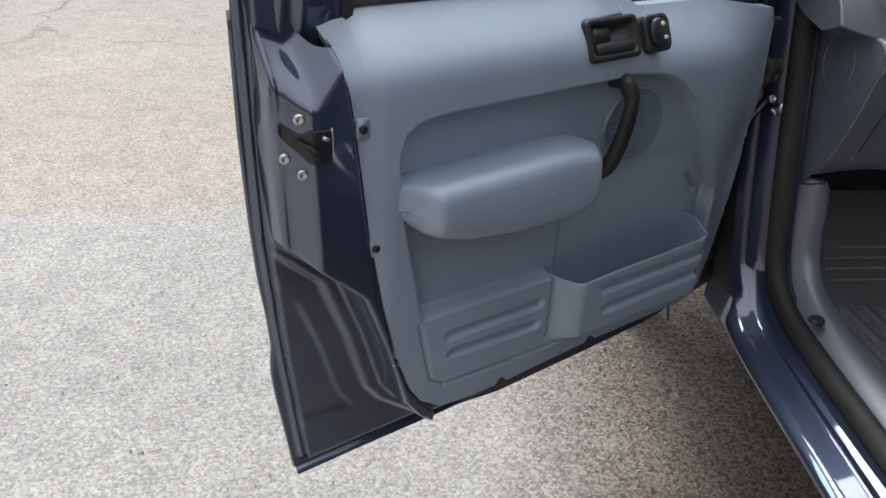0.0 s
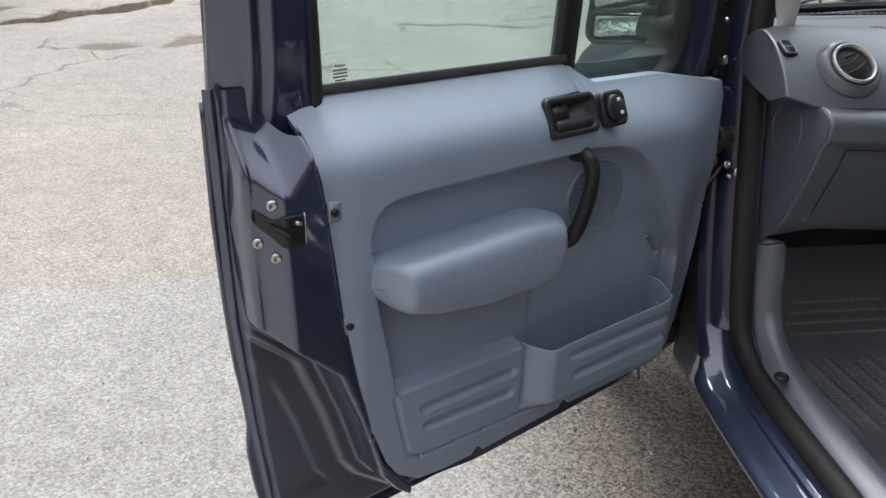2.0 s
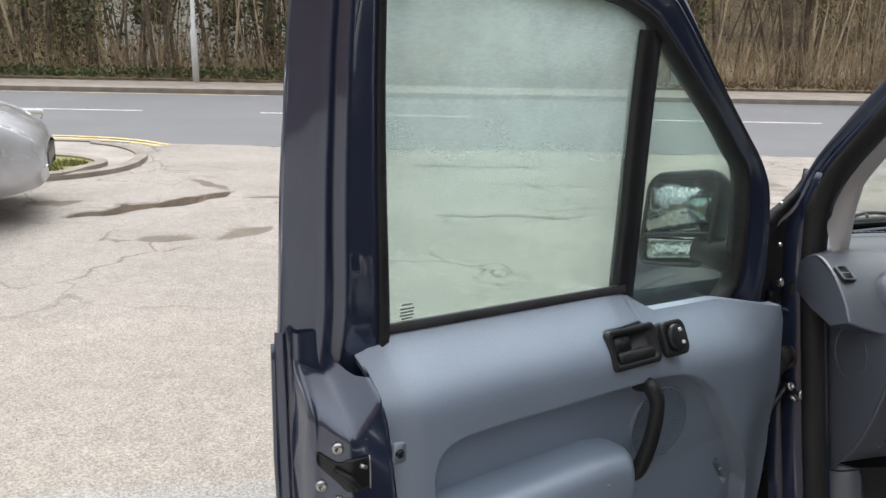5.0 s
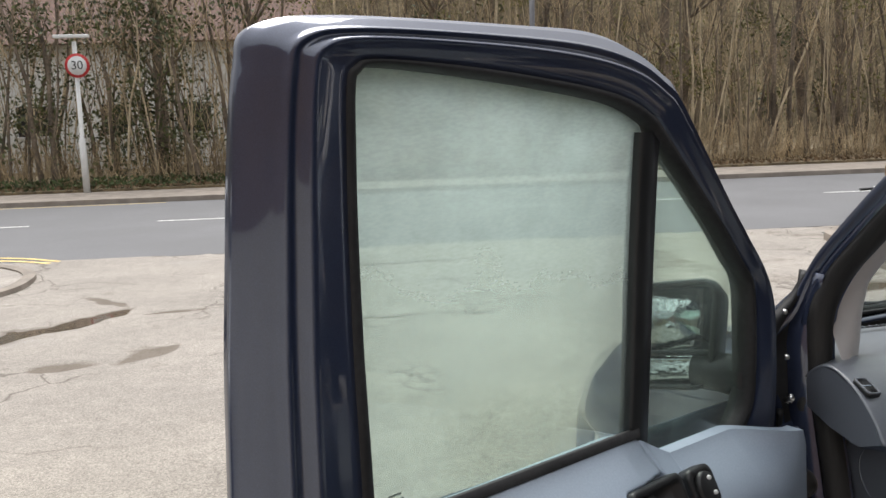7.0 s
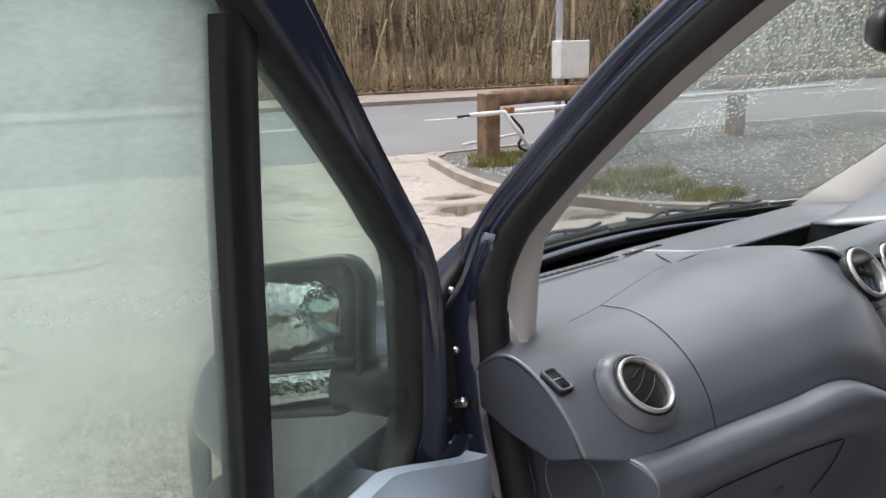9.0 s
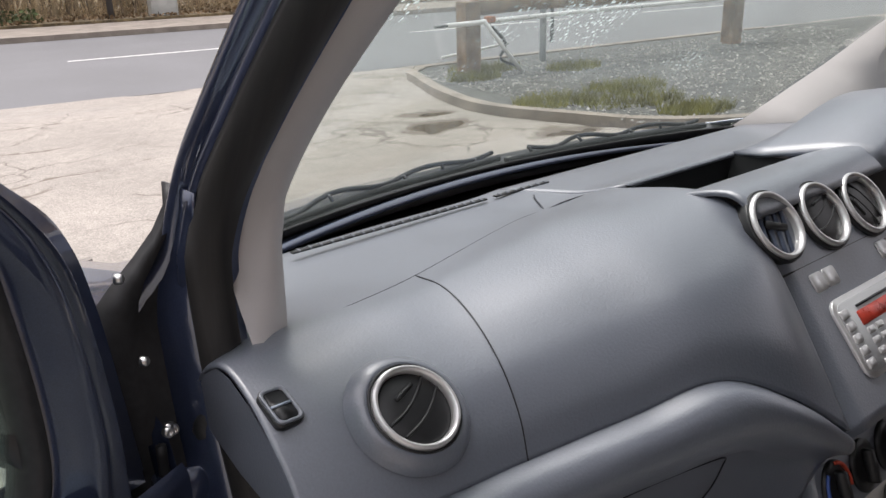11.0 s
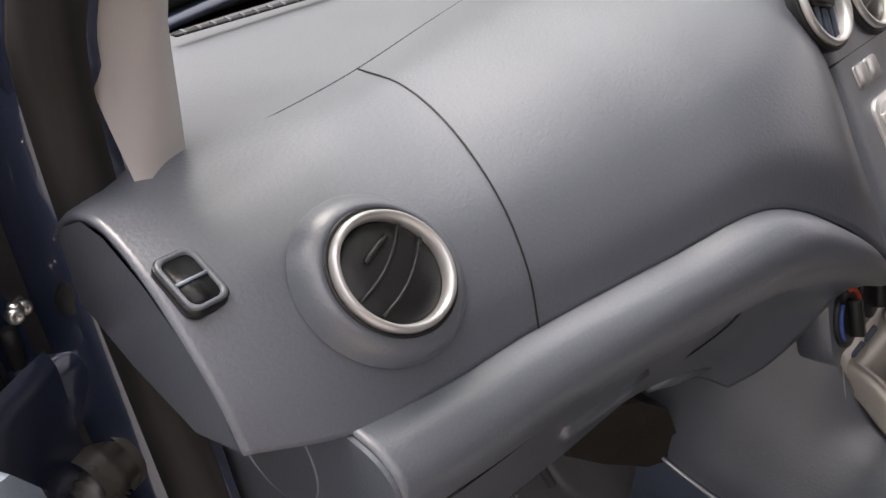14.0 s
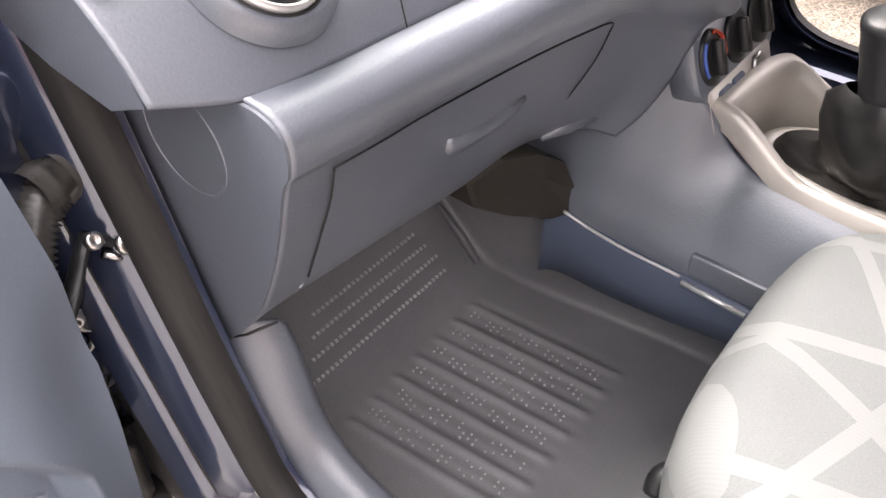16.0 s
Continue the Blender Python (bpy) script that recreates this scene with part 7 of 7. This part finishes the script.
shed = thing("outbuilding", Matrix(), "white outbuilding end behind the thicket", "outbuilding")
part("wall", box_bm((-2.0, 36.5, 1.6), (2.6, 3.0, 3.2), 0.02), WHITE, shed, "white rendered wall", smooth=False)
part("roof", box_bm((-2.0, 36.5, 3.27), (2.9, 3.3, 0.14), 0.02), KERB, shed, "flat grey roof", smooth=False)

# woods: stems, twigs and leaves
BARK = material("grey_brown_bark", (0.17, 0.135, 0.10), 0.95, vary=0.5, scale=1.3, grain=0.4, grain_scale=18)
TWIG = material("straw_brown_twigs", (0.38, 0.29, 0.175), 0.95, vary=0.5, scale=1.1, grain=0.3, grain_scale=20)
OLIVE = material("olive_leaves", (0.15, 0.145, 0.055), 0.8, vary=0.6, scale=0.7, second=(0.24, 0.22, 0.08))
LEAF = material("dark_ivy_leaves", (0.058, 0.082, 0.030), 0.7, vary=0.6, scale=1.5, second=(0.13, 0.14, 0.05))
LITTER = material("leaf_litter", (0.17, 0.115, 0.065), 0.95, vary=0.45, scale=4, grain=0.5, grain_scale=25, bump=1.0, bump_scale=20)


def sticks(name, lines, mat, label, sides=4, parent=None):
    """Tapered sticks along point lists with a radius at each end."""
    v, f = [], []
    for pts, r0, r1 in lines:
        n = len(pts)
        base = len(v)
        for i, p in enumerate(pts):
            r = r0 + (r1 - r0) * i / (n - 1)
            for k in range(sides):
                g = 6.283 * k / sides
                v.append((p[0] + r * math.cos(g), p[1] + r * math.sin(g), p[2]))
        for i in range(n - 1):
            for k in range(sides):
                a, b = base + i * sides + k, base + i * sides + (k + 1) % sides
                f.append((a, b, b + sides, a + sides))
    return raw(name, v, f, mat, parent, label, True)


rnd = np.random.RandomState(11)


def wander(x, y, z, h, bend, n=5):
    dx, dy = rnd.randn() * bend, rnd.randn() * bend
    pts = []
    for i in range(n):
        t = i / (n - 1)
        pts.append((x + dx * t * h + rnd.randn() * 0.03 * h * t, y + dy * t * h * 0.5, z + h * t))
    return pts


stems, pale_stems, twigs = [], [], []
for _ in range(1150):
    x, y = rnd.uniform(-26, 46), 23.9 + 9.0 * rnd.rand() ** 1.4
    if -0.105 < x / y < -0.015 and rnd.rand() < 0.8:
        continue
    h = rnd.uniform(3.5, 9.0)
    r = rnd.choice([0.018, 0.030, 0.048, 0.085], p=[0.36, 0.3, 0.22, 0.12])
    p = wander(x, y, 0.1, h, 0.15)
    (pale_stems if rnd.rand() < 0.3 else stems).append((p, r, r * 0.35))
    for _ in range(9):
        i = rnd.randint(1, 4)
        t = rnd.rand()
        q = np.array(p[i]) * (1 - t) + np.array(p[i + 1]) * t
        l = rnd.uniform(0.5, 2.2)
        d = np.array((rnd.randn() * 0.6, rnd.randn() * 0.4, abs(rnd.randn()) * 0.6 + 0.3))
        d = d / np.linalg.norm(d) * l
        m1 = q + d * 0.5 + rnd.randn(3) * 0.08
        twigs.append(([q, m1, q + d + rnd.randn(3) * 0.12], 0.010, 0.004))
tagged(sticks("thicket_stems", stems, BARK, "", 5), "dense bare winter thicket stems", "woods", kind="stuff")
tagged(sticks("pale_stems", pale_stems, material("pale_bark", (0.46, 0.38, 0.26), 0.9, vary=0.3, scale=1.5, grain=0.3, grain_scale=18), "", 5), "pale leaning hazel stems in the thicket", "woods", kind="stuff")
under = []
for _ in range(9000):
    x, y = rnd.uniform(-26, 46), 23.3 + 3.2 * rnd.rand()
    a, l = rnd.rand() * 6.283, rnd.uniform(0.5, 1.9)
    h = rnd.uniform(0.25, 1.5)
    under.append(([(x, y, 0.1), (x + 0.4 * l * math.cos(a), y + 0.2 * l * math.sin(a), h), (x + l * math.cos(a), y + 0.5 * l * math.sin(a), h * rnd.uniform(0.4, 1.3))], 0.007, 0.004))
tagged(sticks("thicket_twigs", twigs + under, TWIG, "", 3), "tangled straw-brown twigs and brambles", "undergrowth", kind="stuff")


def leaves(name, n, place, size, mat, label):
    v, f = [], []
    for _ in range(n):
        c = np.array(place())
        u = rnd.randn(3)
        u = u / np.linalg.norm(u) * size * rnd.uniform(0.5, 1.3)
        w = np.cross(u, rnd.randn(3))
        w = w / (np.linalg.norm(w) + 1e-6) * np.linalg.norm(u) * 0.6
        k = len(v)
        v += [c - u, c - w * 0.9, c + u, c + w * 0.9]
        f.append((k, k + 1, k + 2, k + 3))
    return tagged(raw(name, v, f, mat, None), label, "foliage", kind="stuff")


clumps = [(rnd.uniform(-26, -2.5), rnd.uniform(23.6, 26.5), rnd.uniform(0.6, 7.5), rnd.uniform(0.5, 1.2)) for _ in range(190)]
clumps += [(rnd.uniform(-2.5, 40), rnd.uniform(23.8, 30), rnd.uniform(2.0, 7.5), rnd.uniform(0.3, 0.7)) for _ in range(60)]


def in_clump():
    x, y, z, r = clumps[rnd.randint(len(clumps))]
    d = rnd.randn(3) * r * 0.5
    if -0.10 < (x + d[0]) / (y + d[1]) < -0.015 and z + d[2] > 0.9:
        d[0] -= 3.0
    return (x + d[0], y + d[1], max(0.15, z + d[2]))


leaves("ivy_leaves", 42000, in_clump, 0.075, LEAF, "dark evergreen ivy and holly leaves")
spots = [(rnd.uniform(-3, 44), rnd.uniform(23.6, 30), rnd.uniform(1.2, 8.5), rnd.uniform(0.4, 1.3)) for _ in range(150)]


def in_spot():
    x, y, z, r = spots[rnd.randint(len(spots))]
    d = rnd.randn(3) * r * 0.5
    return (x + d[0], y + d[1], max(0.2, z + d[2]))


leaves("olive_leaves", 36000, in_spot, 0.06, OLIVE, "sparse olive and yellow-green leaves")
leaves("low_leaves", 9000, lambda: (rnd.uniform(-26, 3), 22.35 + 1.5 * rnd.rand(), 0.14 + 0.30 * rnd.rand() ** 2), 0.06, material("verge_weeds", (0.07, 0.095, 0.032), 0.8, vary=0.5, scale=2), "low green verge weeds")
leaves("fallen_leaves", 9000, lambda: (rnd.uniform(-10, 40), 22.3 + 6 * rnd.rand() ** 2, 0.18 + 0.05 * rnd.rand()), 0.06, LITTER, "brown fallen leaves on the verge")


def bare_tree(x, y, h, r):
    t = thing("bare_tree", Matrix.Translation((x, y, 0.1)), "bare winter tree with ivy-dark trunk", "tree", "trees of the thicket")
    p = wander(0, 0, 0, h, 0.04, 7)
    limbs = [(p, r, r * 0.25)]
    fine = []
    for _ in range(16):
        i = rnd.randint(2, 6)
        q = np.array(p[i])
        g = rnd.rand() * 6.283
        l = rnd.uniform(1.2, 3.0)
        e = q + np.array((math.cos(g) * l * 0.7, math.sin(g) * l * 0.5, l * rnd.uniform(0.4, 0.9)))
        limbs.append(([q, (q + e) / 2 + rnd.randn(3) * 0.1, e], r * 0.35, r * 0.10))
        for _ in range(14):
            s = q + (e - q) * rnd.uniform(0.3, 1.0)
            d = rnd.randn(3) * 0.5 + np.array((0, 0, 0.4))
            fine.append(([s, s + d * 0.6, s + d + rnd.randn(3) * 0.1], 0.010, 0.004))
    sticks("trunk", limbs, BARK, "dark trunk with limbs", 8, t)
    sticks("crown", fine, TWIG, "crown of bare twigs", 3, t)


for x, y, h, r in ((9.6, 26.0, 10, 0.22), (10.3, 26.4, 9, 0.16), (14.5, 26.5, 10, 0.2), (16.3, 27.5, 10, 0.17), (6.5, 25.6, 9, 0.12), (20.5, 26, 10, 0.2), (-6.2, 25.5, 9, 0.2), (-11.5, 25.2, 9, 0.16), (-3.4, 26.0, 9, 0.13), (2.5, 25.8, 9.5, 0.16), (26, 27, 10, 0.2)):
    bare_tree(x, y, h, r)


# silver car parked with its nose in the yard
def parked_car(m, paint, label):
    car_ = thing("parked_car", m, label, "car")
    st = [(-2.10, 0.55, 0.95, 0.62), (-2.05, 0.35, 1.05, 0.74), (-1.6, 0.28, 1.38, 0.80), (-0.9, 0.24, 1.47, 0.84), (0.0, 0.22, 1.46, 0.86), (0.55, 0.22, 1.28, 0.86), (1.0, 0.22, 1.03, 0.86), (1.45, 0.22, 0.94, 0.85), (1.85, 0.24, 0.82, 0.80), (2.08, 0.28, 0.68, 0.66), (2.16, 0.34, 0.56, 0.50)]
    ss_ = spline(st, 60)
    rows = []
    for x, lo, hi, w in ss_:
        belt = min(hi - 0.05, 0.92)
        prof = spline([(-w * 0.90, lo), (-w * 0.99, lo + 0.10), (-w, (lo + belt) / 2), (-w * 0.96, belt), (-w * (0.72 if hi > 1.1 else 0.86), hi - 0.03), (-w * 0.4, hi + 0.012), (0, hi + 0.02), (w * 0.4, hi + 0.012), (w * (0.72 if hi > 1.1 else 0.86), hi - 0.03), (w * 0.96, belt), (w, (lo + belt) / 2), (w * 0.99, lo + 0.10), (w * 0.90, lo)], 40)
        row = []
        for y, z in prof:
            for wx in (1.32, -1.30):
                d = math.hypot(x - wx, z - 0.31)
                if d < 0.36 and abs(y) > w * 0.8 and z < 0.75:
                    y *= 0.86
            row.append((x, y, z))
        rows.append(row)
    sheet("body", rows, paint, car_, "smooth painted body")
    DARKG = material("dark_car_glass", (0.03, 0.035, 0.04), 0.05, vary=0.05)
    for sy in (-1, 1):
        rows = [[(x, sy * (0.80 - 0.10 * (z - 0.95) / 0.4 + 0.008), z) for x in np.linspace(-1.2 + 0.5 * (z - 0.95), 0.72 - 0.9 * (z - 0.95), 10)] for z in np.linspace(0.96, 1.33, 5)]
        sheet("side_glass", rows, DARKG, car_, "dark side windows", 0.006)
        for wx in (1.32, -1.30):
            wheel = part("wheel", disc_bm(0.20, 0.03, 30, Matrix.Translation((wx, sy * 0.80, 0.31)) @ Matrix.Rotation(radians(90 * sy), 4, "X")), SILVER, car_, "alloy wheel")
            tube("tyre", [(wx + 0.245 * math.cos(k), sy * 0.76, 0.31 + 0.245 * math.sin(k)) for k in (2 * math.pi * i / 32 for i in range(32))], 0.065, RUBBER, wheel, "black tyre", 10, closed=True)
        sheet("headlight", [[(1.98 - 0.55 * f, sy * (0.60 + 0.215 * f ** 0.6), z0 + (0.14 + 0.02 * f) * g + 0.06 * f) for f in np.linspace(0, 1, 10)] for z0, g in ((0.60, 0), (0.60, 0.5), (0.60, 1.0))], material("headlamp_glass", (0.75, 0.77, 0.78), 0.08, 0.3), car_, "clear swept headlight", 0.03)
        part("fog_lamp", box_bm((1.98, sy * 0.62, 0.40), (0.10, 0.17, 0.08), 0.02, 2, Matrix.Rotation(radians(-sy * 32), 3, "Z").to_4x4()), SILVER, car_, "small bright fog lamp", smooth=False)
    part("grille", box_bm((2.14, 0, 0.46), (0.05, 0.8, 0.14), 0.02), BLACK, car_, "black front grille", smooth=False)
    sheet("windscreen", [[(0.58 + 0.40 * g, y, 1.29 - 0.26 * g + 0.012) for y in np.linspace(-0.60 - 0.12 * g, 0.60 + 0.12 * g, 8)] for g in (0, 0.5, 1)], DARKG, car_, "dark windscreen", 0.006)


parked_car(Matrix.Translation((-5.40, 6.0, 0)) @ Matrix.Rotation(radians(24), 4, "Z"), material("silver_car_paint", (0.50, 0.51, 0.53), 0.25, 0.4, coat=0.7, vary=0.03), "silver hatchback parked with its nose into the yard")
parked_car(Matrix.Translation((-4.6, -0.4, 0)) @ Matrix.Rotation(radians(22), 4, "Z"), material("pale_car_paint", (0.62, 0.63, 0.63), 0.25, 0.2, coat=0.7, vary=0.03), "pale hatchback parked across the yard behind the van door")
parked_car(VAN @ Matrix.Translation((3.55, -0.7, 0)) @ Matrix.Rotation(radians(90), 4, "Z"), material("brown_car_paint", (0.040, 0.030, 0.026), 0.3, 0.2, coat=0.7, vary=0.05), "dark brown hatchback parked beside the van")
